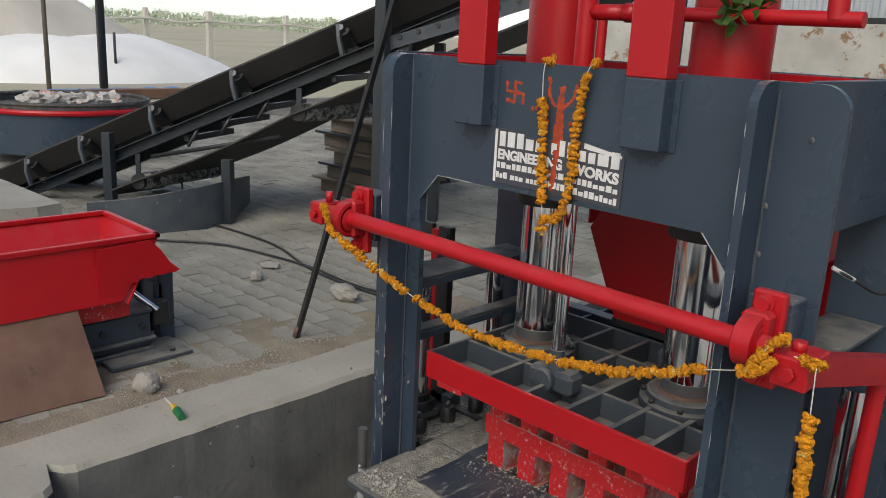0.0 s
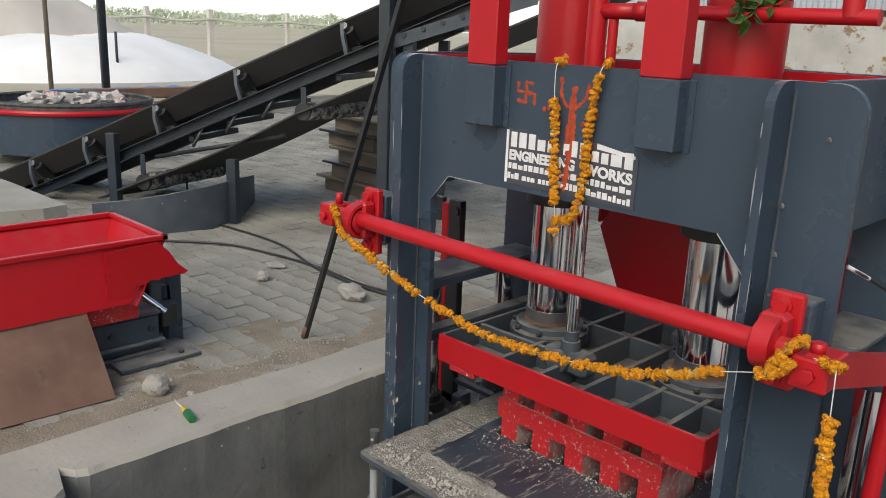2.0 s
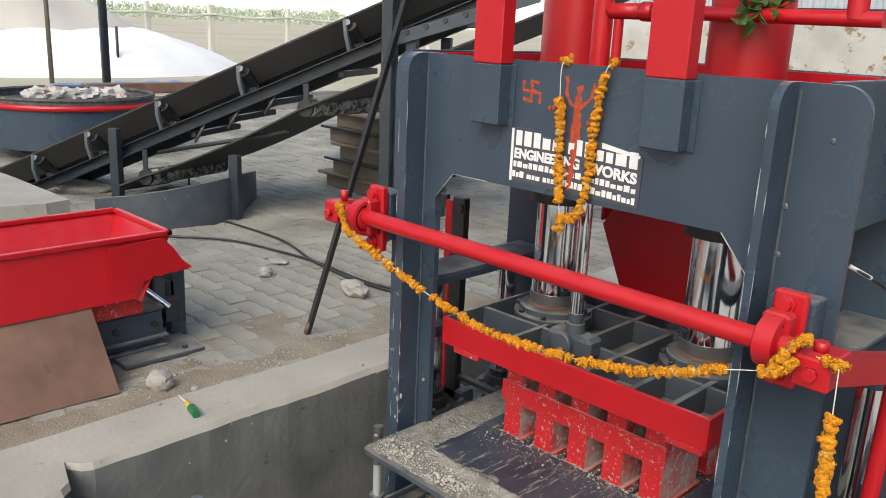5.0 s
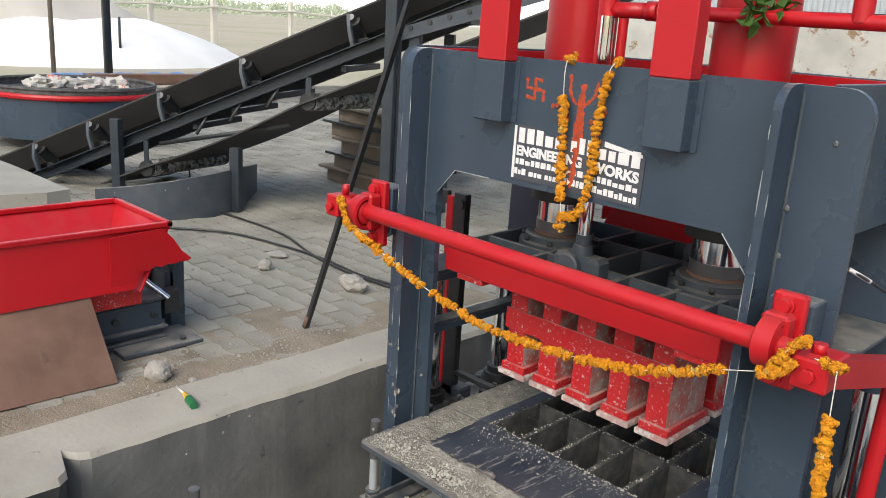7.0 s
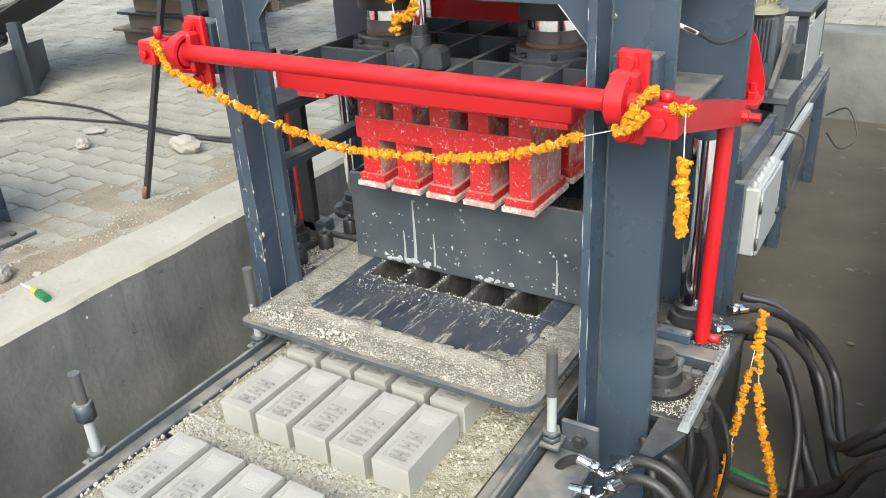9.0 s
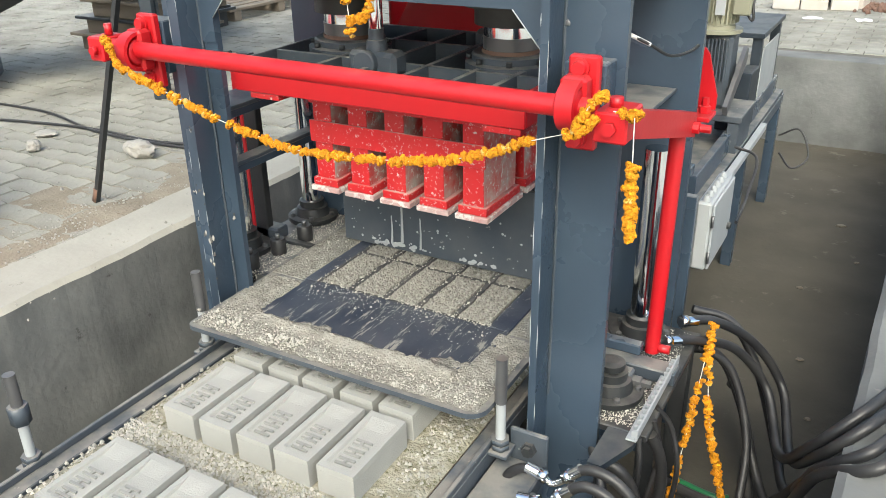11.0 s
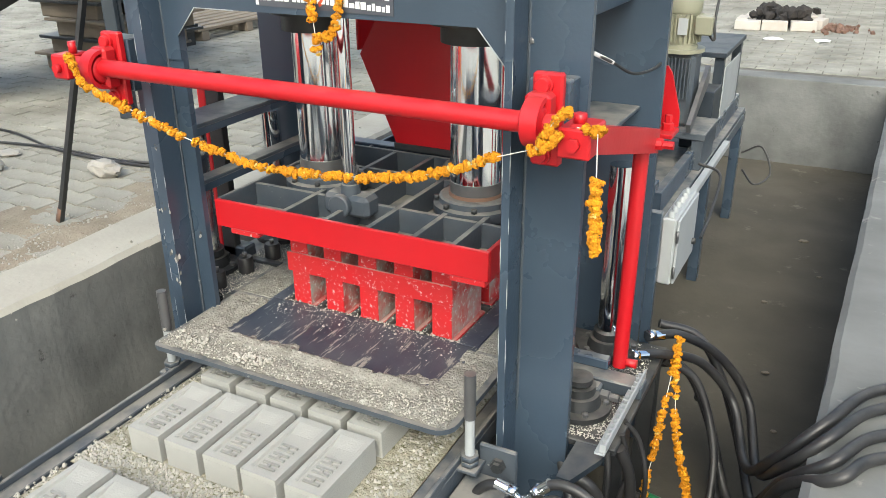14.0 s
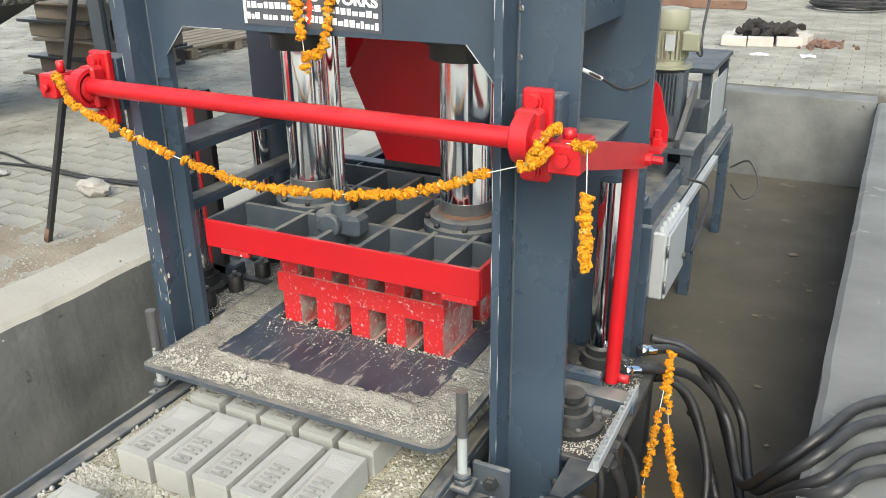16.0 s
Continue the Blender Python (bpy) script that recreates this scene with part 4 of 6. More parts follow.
        if x > 0:
            y = max(y, 0.112 + 0.02 * rnd.random())
            z = -0.058
        s = rnd.uniform(0.0010, 0.0026)
        chip(bm, (x, y, z), s, rnd)
    ob = part("loose_mix", bm, M_CRUMB, b, "loose crumbs of mix")
    ob["kind"] = "stuff"


bed()


# ---- upright threaded stops beside the tray ----
def stop_bolts():
    for x, y in ((-0.484, -0.09), (0.489, -0.09), (-0.484, -0.683), (0.489, -0.72)):
        s = thing("stop_bolt", "upright steel stop bolt with nuts beside the tray", "bolt", (x, y, -0.0745 if x < 0 else -0.0745), "stop bolts")
        part("shank", T([(x, y, -0.075), (x, y, 0.06)], 0.0125, 12), M_BOXGREY, s)
        part("thread", T([(x, y, 0.06), (x, y, 0.185)], 0.0145, 12), M_STEEL, s)
        for z in ((-0.074, -0.06), (-0.058, -0.044)):
            part("nut", lathe(bmesh.new(), (x, y, z[0]), [(0.024, 0), (0.024, z[1] - z[0])], 6), M_GREYOLD, s)
        if y < -0.5:
            part("nut", lathe(bmesh.new(), (x, y, 0.05), [(0.024, 0), (0.024, 0.05)], 6), M_GREYOLD, s)
        part("flange", B(x - 0.03, x + 0.03, y - 0.03, y + 0.03, -0.0855, -0.0745, 0.002), M_GREYOLD, s)


stop_bolts()


# ---- pallets with fresh bricks ----
def brick_mesh():
    """A brick with a sunk panel on top and a pressed mark of plain bars in it."""
    w, l, h = 0.051, 0.115, 0.077
    bm = bmesh.new()
    box(bm, -w, w, -l, l, 0, h - 0.012, 0.0015)
    # rim with sloping sides round the sunk panel
    pw, pl, d = 0.036, 0.094, 0.007
    out = [(-w + 0.001, -l + 0.001), (w - 0.001, -l + 0.001), (w - 0.001, l - 0.001), (-w + 0.001, l - 0.001)]
    mid = [(-pw, -pl), (pw, -pl), (pw, pl), (-pw, pl)]
    low = [(-pw + 0.003, -pl + 0.003), (pw - 0.003, -pl + 0.003), (pw - 0.003, pl - 0.040), (-pw + 0.003, pl - 0.040)]
    foot = [bm.verts.new((x * 1.015, y * 1.007, h - 0.0125)) for x, y in out]
    ring = [[bm.verts.new((x, y, z)) for x, y in o] for o, z in ((out, h), (mid, h), (low, h - d))]
    for lo, hi in zip([foot] + ring, ring):
        for i in range(4):
            bm.faces.new((lo[i], lo[(i + 1) % 4], hi[(i + 1) % 4], hi[i]))
    bm.faces.new(ring[2])
    me = bpy.data.meshes.new("brick")
    bm.to_mesh(me)
    bm.free()
    me.materials.append(M_BRICK)
    # marks: plain pressed bars
    marks = []
    for y0 in (-0.084, -0.048, -0.013):
        mk = bpy.data.meshes.new("mark")
        bm = B(-0.022, 0.022, y0, y0 + 0.0065, h - 0.0072, h - 0.0022)
        box(bm, -0.022, 0.022, y0 + 0.017, y0 + 0.0235, h - 0.0072, h - 0.0022)
        box(bm, -0.004, 0.003, y0 + 0.0066, y0 + 0.0169, h - 0.0072, h - 0.0022)
        bm.to_mesh(mk)
        bm.free()
        mk.materials.append(M_STAMP)
        marks.append(mk)
    mk = marks
    return me, mk


def pallets():
    rnd = random.Random(21)
    me, mk = brick_mesh()
    for y0, y1 in ((-0.522, 0.30), (-1.36, -0.54), (-2.2, -1.38)):
        p = thing("pallet", "mossy fibre pallet board on the tray rails", "pallet", (0, (y0 + y1) / 2, -0.085), "brick pallets")
        bm = bmesh.new()
        n, k = 40, 40
        vs = [[bm.verts.new((-0.415 + 0.83 * i / n, y0 + (y1 - y0) * j / k, -0.0705 - (0.012 if i in (0, n) or j in (0, k) else 0) + (0.0022 * noise.noise(Vector((i * 0.9, j * 0.9, y0)))))) for j in range(k + 1)] for i in range(n + 1)]
        for i in range(n):
            for j in range(k):
                bm.faces.new((vs[i][j], vs[i + 1][j], vs[i + 1][j + 1], vs[i][j + 1]))
        part("board", bm, M_PALLET, p)
        part("underside", B(-0.415, 0.415, y0, y1, -0.0848, -0.082), M_WOOD, p)
        cr = bmesh.new()
        for q in range(2600):
            u = rnd.random()
            x = rnd.uniform(-0.41, 0.41) if u < 0.75 else rnd.choice((rnd.uniform(-0.41, -0.30), rnd.uniform(0.30, 0.41)))
            y = y0 + 0.085 * rnd.random() if u < 0.5 else y0 + 0.62 + 0.2 * rnd.random() if u < 0.75 else rnd.uniform(y0, y1)
            s = rnd.uniform(0.0015, 0.005)
            chip(cr, (x, y, -0.069), s * 1.3, rnd)
        ob = part("loose_mix", cr, M_CRUMB, p, "crumbs of broken mix")
        ob["kind"] = "stuff"
    for y in (-0.32, -0.06, -0.692, -0.952, -1.5, -1.76):
        for i in range(5):
            x = -0.24 + 0.12 * i
            bx, by = x + rnd.uniform(-0.002, 0.002), y + rnd.uniform(-0.003, 0.003)
            br = new("brick", me)
            br.matrix_world = pose(bx, by, -0.0705, 0, 0, rnd.uniform(-0.6, 0.6))
            tagged(br, "fresh pale grey fly ash brick with a pressed mark", "brick", "fresh bricks on the pallets")
            for q in mk:
                k = new("mark", q)
                k.parent = br
                tagged(k, "pressed mark in the sunk panel")


pallets()


# ---- sticker with lettering as bars, and ceremonial paste ----
def sticker():
    y = 0.0665
    s = thing("sticker", "torn black and white vinyl sticker with lines of print", "sticker", (0.02, 0.068, 0.97))
    s.location += Vector((0.007, 0, -0.006))
    out = [(-0.170, 1.112), (-0.120, 1.114), (-0.06, 1.098), (0.06, 1.104), (0.10, 1.108), (0.205, 1.092), (0.213, 1.085), (0.211, 0.968), (-0.178, 0.973)]
    part("backing", prism(bmesh.new(), out, y + 0.001, y + 0.0034), M_STICKER, s)
    rnd = random.Random(3)

    def line(z, h, words, x0, material=M_WHITE):
        bars, x = [], 0.0
        for w in words:
            for k in range(w):
                wd = rnd.uniform(0.34, 0.62)
                bars.append((x, x + wd))
                x += wd + 0.16
            x += 0.35
        k = (0.203 - x0) / (x - 0.45)
        for a, c in bars:
            dz = -0.055 * max(0, (x0 + a * k))
            za, zb, xa, xb = z + dz, z + dz + h * rnd.choice((0.66, 0.72, 0.72, 1.0, 1.0)), x0 + a * k, x0 + c * k
            part("print_bar", B(xa, xb, y - 0.0004, y + 0.0009, za, zb), material, s)
    line(1.068, 0.038, (5, 7), -0.162)
    for word, x0, wd in (("ENGINEERING", -0.165, 0.205), ("WORKS", 0.066, 0.136)):
        cu = bpy.data.curves.new("print_word", "FONT")
        cu.body, cu.size, cu.extrude, cu.offset = word, 0.034, 0.0007, 0.0015
        tmp = new("print_word_shape", cu)
        me = bpy.data.meshes.new_from_object(tmp.evaluated_get(bpy.context.evaluated_depsgraph_get()))
        bpy.data.objects.remove(tmp)
        bm = bmesh.new()
        bm.from_mesh(me)
        bpy.data.meshes.remove(me)
        xs = [v.co.x for v in bm.verts]
        k = wd / (max(xs) - min(xs))
        for v in bm.verts:
            x = x0 + (v.co.x - min(xs)) * k
            v.co = (x, y + 0.0002 - v.co.z, 1.036 + v.co.y - 0.055 * max(0, x))
        part("print_word", bm, M_WHITE, s)
    line(1.012, 0.015, (9, 3, 9), -0.166)
    line(0.986, 0.016, (3, 3, 9, 10), -0.168)
    part("torn_edge", B(-0.178, -0.170, y - 0.0002, y + 0.0009, 0.975, 1.110), M_WHITE, s)
    part("torn_edge", prism(bmesh.new(), [(0.10, 1.107), (0.205, 1.090), (0.205, 1.083), (0.10, 1.094)], y - 0.0002, y + 0.0009), M_WHITE, s)
    p = thing("vermilion_marks", "orange-red ceremonial paste strokes smeared on the beam", "paint marks", (0.0, 0.069, 1.2))
    strokes = [[(-0.12, 1.225), (-0.117, 1.175)], [(-0.145, 1.202), (-0.09, 1.198)], [(-0.12, 1.226), (-0.094, 1.222)], [(-0.09, 1.198), (-0.092, 1.172)], [(-0.117, 1.176), (-0.146, 1.18)], [(-0.144, 1.202), (-0.146, 1.226)],
               [(-0.012, 1.245), (-0.006, 1.20), (0.012, 1.175)], [(0.07, 1.235), (0.062, 1.20), (0.040, 1.178)], [(0.030, 1.225), (0.028, 1.13), (0.026, 1.06), (0.020, 0.975)], [(0.022, 1.19), (0.018, 1.09)], [(0.036, 1.16), (0.032, 1.05)]]
    rnd = random.Random(41)
    for st in strokes:
        wide = 0.0046 if len(st) < 4 else 0.0085
        line = smooth_path([(a, 0.0663 if b < 1.115 else 0.0697, b) for a, b in st], 8 if len(st) < 4 else 14)
        line = [q + Vector((rnd.gauss(0, wide * 0.25), 0, 0)) for q in line]
        bm = T(line, [wide * rnd.uniform(0.45, 1.35) for q in line], 8)
        for v in bm.verts:
            near = min(line, key=lambda q: (q - v.co).length)
            v.co.y = near.y + (v.co.y - near.y) * 0.12
        part("stroke", bm, M_VERMILION, p)
    for a, b in ((-0.058, 1.165), (-0.045, 1.168), (-0.01, 1.14), (0.06, 1.14), (0.095, 1.165), (-0.03, 1.18)):
        part("dab", lump(bmesh.new(), (a, 0.0695, b), 0.006, 0.4, 1, a * 90, (1, 0.4, 1.2)), M_VERMILION, p)


sticker()


# ---- marigold garlands ----
FLOWERS = []
for k in range(5):
    bm = bmesh.new()
    rnd = random.Random(70 + k)
    for j in range(56):
        d = Vector((rnd.gauss(0, 1), rnd.gauss(0, 1), rnd.gauss(0, 0.55))).normalized()
        u = d.orthogonal().normalized()
        w = d.cross(u)
        a = rnd.random() * 6.3
        u, w = u * math.cos(a) + w * math.sin(a), w * math.cos(a) - u * math.sin(a)
        r = rnd.uniform(0.0022, 0.0038)
        c = Vector((d.x, d.y, d.z * 0.6)) * rnd.uniform(0.0070, 0.0120)
        bm.faces.new([bm.verts.new(c + u * r * x + w * r * y + d * z * r) for x, y, z in ((-1, -0.6, -0.2), (0.2, -1, 0.5), (1, -0.3, -0.1), (0.8, 0.8, 0.6), (-0.3, 1, 0.0), (-1, 0.5, 0.5))])
    lump(bm, (0, 0, 0), 0.0085, 0.4, 1, k, (1, 1, 0.5))
    me = bpy.data.meshes.new("flower")
    bm.to_mesh(me)
    bm.free()
    me.materials.append(M_FLOWER if k < 3 else M_FLOWER2)
    FLOWERS.append(me)


def garland(label, paths, gaps, size=1.0, step=0.0135, seed=0):
    rnd = random.Random(seed)
    at = paths[0][0]
    g = thing("garland", label, "garland", at, "marigold garlands")
    for pi, pts in enumerate(paths):
        line = smooth_path(pts, 14)
        part("string", T(line, 0.0012, 5), M_STRING, g)
        ln = [0.0]
        for a, b in zip(line, line[1:]):
            ln.append(ln[-1] + (b - a).length)
        s = 0.0
        while s < ln[-1]:
            f = s / ln[-1]
            if not any(lo <= f <= hi for p, lo, hi in gaps if p == pi):
                i = max(k for k in range(len(ln)) if ln[k] <= s)
                i = min(i, len(line) - 2)
                q = line[i].lerp(line[i + 1], (s - ln[i]) / max(1e-6, ln[i + 1] - ln[i]))
                pale = rnd.random() < 0.12
                ob = new("flower", rnd.choice(FLOWERS[3:] if pale else FLOWERS[:3]))
                ob.parent = g
                sc = size * rnd.uniform(0.8, 1.15) * (0.75 if pale else 1)
                ob.matrix_local = Matrix.Translation(q - Vector(at) + Vector((rnd.gauss(0, 0.0025), rnd.gauss(0, 0.0025), rnd.gauss(0, 0.0025)))) @ (line[i + 1] - line[i]).to_track_quat("Z", "Y").to_matrix().to_4x4() @ Euler((rnd.gauss(0, 0.25), rnd.gauss(0, 0.25), rnd.random() * 6)).to_matrix().to_4x4() @ Matrix.Scale(sc, 4)
            s += step * size * rnd.uniform(0.75, 1.25)
    return g


garland("orange marigold garland slung along the red shaft", [[(-0.640, -0.13, 0.838), (-0.616, -0.135, 0.828), (-0.611, -0.135, 0.800), (-0.588, -0.132, 0.768), (-0.520, -0.12, 0.738), (-0.420, -0.12, 0.709), (-0.343, -0.118, 0.682), (-0.236, -0.108, 0.650), (-0.150, -0.098, 0.628), (-0.079, -0.09, 0.612), (0.051, -0.09, 0.614), (0.169, -0.09, 0.624), (0.264, -0.09, 0.634), (0.363, -0.09, 0.654), (0.454, -0.09, 0.684), (0.552, -0.105, 0.727)],
         [(0.552, -0.105, 0.727), (0.630, -0.126, 0.757)],
         [(0.630, -0.126, 0.757), (0.644, -0.130, 0.754), (0.657, -0.130, 0.778), (0.668, -0.130, 0.800), (0.680, -0.126, 0.821), (0.692, -0.115, 0.834), (0.704, -0.10, 0.838)],
         [(0.660, -0.132, 0.762), (0.680, -0.130, 0.782), (0.690, -0.129, 0.800)], [(0.716, -0.10, 0.806), (0.740, -0.105, 0.807), (0.760, -0.112, 0.806)]],
        [(0, 0.185, 0.20), (0, 0.225, 0.235), (0, 0.325, 0.345), (0, 0.415, 0.425), (0, 0.505, 0.515), (0, 0.625, 0.64), (0, 0.70, 0.712), (1, -1, 2), (4, -1, 0.35), (4, 0.7, 0.8)], 0.84, 0.0058, 1)
garland("orange marigold garland looped over the front beam", [[(-0.012, 0.078, 1.288), (-0.015, 0.05, 1.27), (-0.015, 0.052, 1.181), (-0.003, 0.052, 1.046), (0.008, 0.052, 0.93), (0.012, 0.055, 0.865)], [(0.114, 0.078, 1.288), (0.112, 0.05, 1.27), (0.101, 0.052, 1.219), (0.090, 0.052, 1.127), (0.085, 0.052, 1.005), (0.060, 0.053, 0.915), (0.016, 0.055, 0.905)]],
        [(0, 0.06, 0.24), (0, 0.83, 0.9), (1, 0.04, 0.10)], 0.88, 0.0075, 2)
garland("thick marigold garland hanging from the lever arm", [[(0.760, -0.112, 0.806), (0.764, -0.122, 0.800), (0.766, -0.12, 0.73), (0.769, -0.12, 0.64), (0.772, -0.12, 0.56)]], [(0, 0.04, 0.38)], 1.0, 0.0050, 3)
garland("marigold strands hanging from the hoses into the pit", [[(0.835, 0.62, 0.0), (0.845, 0.58, -0.10), (0.875, 0.54, -0.27), (0.92, 0.53, -0.44), (0.955, 0.53, PZ + 0.02)], [(0.835, 0.62, -0.03), (0.832, 0.54, -0.17), (0.822, 0.50, -0.33), (0.812, 0.46, -0.48), (0.806, 0.45, PZ + 0.02)]], [(0, 0.30, 0.35), (1, 0.14, 0.24), (1, 0.62, 0.66)], 0.95, 0.0095, 4)


# ---- behind the press: hopper panel, gear motor bench, control box, hoses ----
def feed_hopper():
    h = thing("feed_hopper", "red painted steel feed hopper panel behind the rams", "hopper", (0.02, 0.80, 0.42))
    out = [(-0.20, 0.43), (-0.33, 0.72), (-0.25, 0.86), (-0.25, 1.22), (0.42, 1.22), (0.42, 0.86), (0.44, 0.72), (0.36, 0.43)]
    part("front_panel", prism(bmesh.new(), out, 0.765, 0.775), M_RED, h)
    part("rear_panel", prism(bmesh.new(), out, 1.30, 1.31), M_RED, h)
    for s in (-1, 1):
        x = 0.02 + s * 0.36
        part("side_panel", B(min(x, x + s * 0.01), max(x, x + s * 0.01), 0.776, 1.299, 0.73, 1.22, 0.002), M_RED, h)
    part("seat", B(-0.21, 0.37, 0.766, 1.31, 0.405, 0.4295, 0.002), M_DARK, h)
    for x in (-0.25, 0.37):
        part("support", B(x, x + 0.05, 1.30, 1.35, PZ, 0.4045, 0.003), M_GREY, h)
        part("support", B(x, x + 0.05, 0.905, 0.955, 0.365, 0.4045, 0.003), M_GREY, h)
    part("cross_tie", B(-0.66, 0.66, 0.905, 0.96, 0.33, 0.3645, 0.003), M_GREY, h)


feed_hopper()


def side_frame():
    s = thing("feed_table", "grey steel feed table on legs with slotted trunking along its edge", "feed table", (0.4, 1.8, PZ))
    top = part("table_top", B(-0.55, 0.69, 0.98, 3.35, 0.0, 0.02, 0.003), M_GREYOLD, s)
    part("edge_rail", B(0.66, 0.695, 0.98, 3.35, -0.06, -0.0005, 0.003), M_GREY, s)
    part("trunking", B(0.696, 0.725, 0.98, 2.62, -0.012, 0.018, 0.002), M_BOXGREY, s, "pale slotted trunking")
    part("side_channel", B(0.62, 0.655, 1.45, 3.3, 0.0205, 0.11, 0.003), M_GREY, s)
    part("slide_rail", B(0.40, 0.425, 1.0, 2.3, 0.0205, 0.16, 0.003), M_GREYOLD, s)
    part("slide_bar", T([(0.50, 0.98, 0.20), (0.50, 2.1, 0.20)], 0.014, 12), M_STEEL, s)
    for x, y in ((0.645, 3.25), (0.645, 2.30), (0.645, 1.02), (-0.53, 3.25), (-0.53, 1.02)):
        part("leg", B(x, x + 0.05, y, y + 0.06, PZ - 0.035, -0.0005 if x < 0 else -0.0605, 0.003), M_GREY, s)
    for y in (1.15, 1.65):
        part("slide_post", B(0.485, 0.515, y, y + 0.03, 0.0205, 0.19, 0.002), M_GREYOLD, s)
    # tall upright strips behind the rear post
    part("upright", B(0.70, 0.73, 0.80, 0.84, PZ - 0.035, 0.62, 0.003), M_GREY, s)
    part("upright", B(0.735, 0.775, 0.90, 0.93, PZ - 0.035, 0.24, 0.003), M_GREY, s)
    part("upright", B(0.66, 0.69, 0.90, 0.93, PZ - 0.035, 0.24, 0.003), M_GREY, s)
    part("tie", B(0.66, 0.775, 0.895, 0.899, 0.20, 0.24, 0.001), M_GREY, s)
    s.location += Vector((-0.085, 0, 0.035))
    # gear motor bench
    b = thing("motor_bench", "grey steel bench with open panels carrying the gear motor", "bench", (0.45, 2.5, 0.02))
    b.location += Vector((-0.03, 0, 0.035))
    part("bench_top", B(0.22, 0.60, 2.62, 3.25, 0.42, 0.445, 0.003), M_NAVY, b)
    for x in (0.24, 0.545):
        for y in (2.64, 3.17):
            part("leg", B(x, x + 0.045, y, y + 0.05, 0.0205, 0.4195, 0.003), M_NAVY, b)
    part("panel", B(0.586, 0.592, 2.70, 3.16, 0.06, 0.36, 0.001), M_BOXGREY, b, "pale galvanised infill panel")
    part("front_plate", B(0.20, 0.64, 2.05, 2.36, 0.16, 0.19, 0.003), M_GREYOLD, b)
    part("front_leg", B(0.58, 0.63, 2.06, 2.35, 0.0205, 0.1595, 0.003), M_GREYOLD, b)
    part("front_leg", B(0.21, 0.26, 2.06, 2.35, 0.0205, 0.1595, 0.003), M_GREYOLD, b)
    part("crate", B(0.46, 0.60, 2.40, 2.60, 0.0205, 0.30, 0.004), M_NAVY, b, "dark steel housing")
    m = thing("gear_motor", "olive finned electric motor upright on its gearbox", "motor", (0.41, 2.2, 0.1905))
    bm = lathe(bmesh.new(), (0.41, 2.2, 0.551), [(0.070, 0), (0.070, 0.135), (0.075, 0.137), (0.079, 0.150), (0.079, 0.205), (0.070, 0.222), (0.03, 0.228)], 28)
    body = part("body", bm, M_MOTOR, m)
    for k in range(26):
        a = 360 * k / 26
        part("fin", B(0.068, 0.086, -0.0022, 0.0022, 0.012, 0.130, 0, pose(0.41, 2.2, 0.551, 0, 0, a)), M_MOTOR, body)
    part("terminal_box", B(0.475, 0.55, 2.13, 2.20, 0.60, 0.68, 0.006), M_MOTOR, m)
    part("name_plate", B(0.41, 0.45, 2.1125, 2.1145, 0.60, 0.67, 0, None), M_BOXGREY, m, "pale rating plate")
    part("flange", lathe(bmesh.new(), (0.41, 2.2, 0.52), [(0.108, 0), (0.108, 0.016), (0.075, 0.014), (0.075, 0.0305)], 28), M_MOTOR, m)
    gb = part("gearbox", B(0.335, 0.495, 2.13, 2.29, 0.1905, 0.5195, 0.02), M_GREYOLD, m)
    for k in range(9):
        part("fin", B(0.35 + k * 0.0155, 0.357 + k * 0.0155, 2.110, 2.1295, 0.32, 0.50, 0.001), M_GREYOLD, gb)
    part("chain_guard", prism(bmesh.new(), [(2.0, 0.24), (2.02, 0.20), (2.34, 0.36), (2.35, 0.42), (2.32, 0.44)], 0.51, 0.53, "x"), M_STEEL, m)
    cable = [(0.55, 2.17, 0.64), (0.58, 2.16, 0.62), (0.57, 2.2, 0.75), (0.58, 2.5, 1.2), (0.56, 3.0, 2.0)]
    solid("motor_cable", T(smooth_path(cable, 8), 0.006, 8), M_RUBBER, "black cable rising from the motor's terminal box", "cable")
    m.location += Vector((0.02, 0, 0.035))
    # red gusset on the rear post
    g = thing("gusset_bracket", "red painted triangular bracket with a bolt", "bracket", (0.71, 0.92, 0.45))
    part("web", prism(bmesh.new(), [(0.60, 0.56), (0.60, 0.74), (0.664, 0.74), (0.678, 0.72), (0.712, 0.602), (0.712, 0.56)], 0.895, 0.903), M_RED, g)
    part("foot", B(0.60, 0.716, 0.80, 0.894, 0.545, 0.559, 0.002), M_RED, g)
    part("bolt", lathe(bmesh.new(), (0.690, 0.855, 0.5595), [(0.018, 0), (0.018, 0.02), (0.011, 0.022), (0.011, 0.045)], 6), M_RED, g)
    part("stem", B(0.62, 0.66, 0.83, 0.88, 0.08, 0.5445, 0.003), M_GREY, g)
    c = thing("control_box", "pale grey enamelled control box with hinges and a row of glands", "control box", (0.76, 1.15, -0.12))
    part("case", B(0.727, 0.775, 0.98, 1.30, -0.04, 0.20, 0.006), M_BOXGREY, c)
    part("door", B(0.7755, 0.785, 0.985, 1.295, -0.035, 0.195, 0.003), M_BOXGREY, c)
    for z in (-0.01, 0.12):
        part("hinge", T([(0.783, 0.978, z), (0.783, 0.978, z + 0.04)], 0.005, 8), M_STEEL, c)
    part("lock", lathe(bmesh.new(), (0.785, 1.26, 0.02), [(0.012, 0), (0.012, 0.012)], 12, "x"), M_DARK, c)
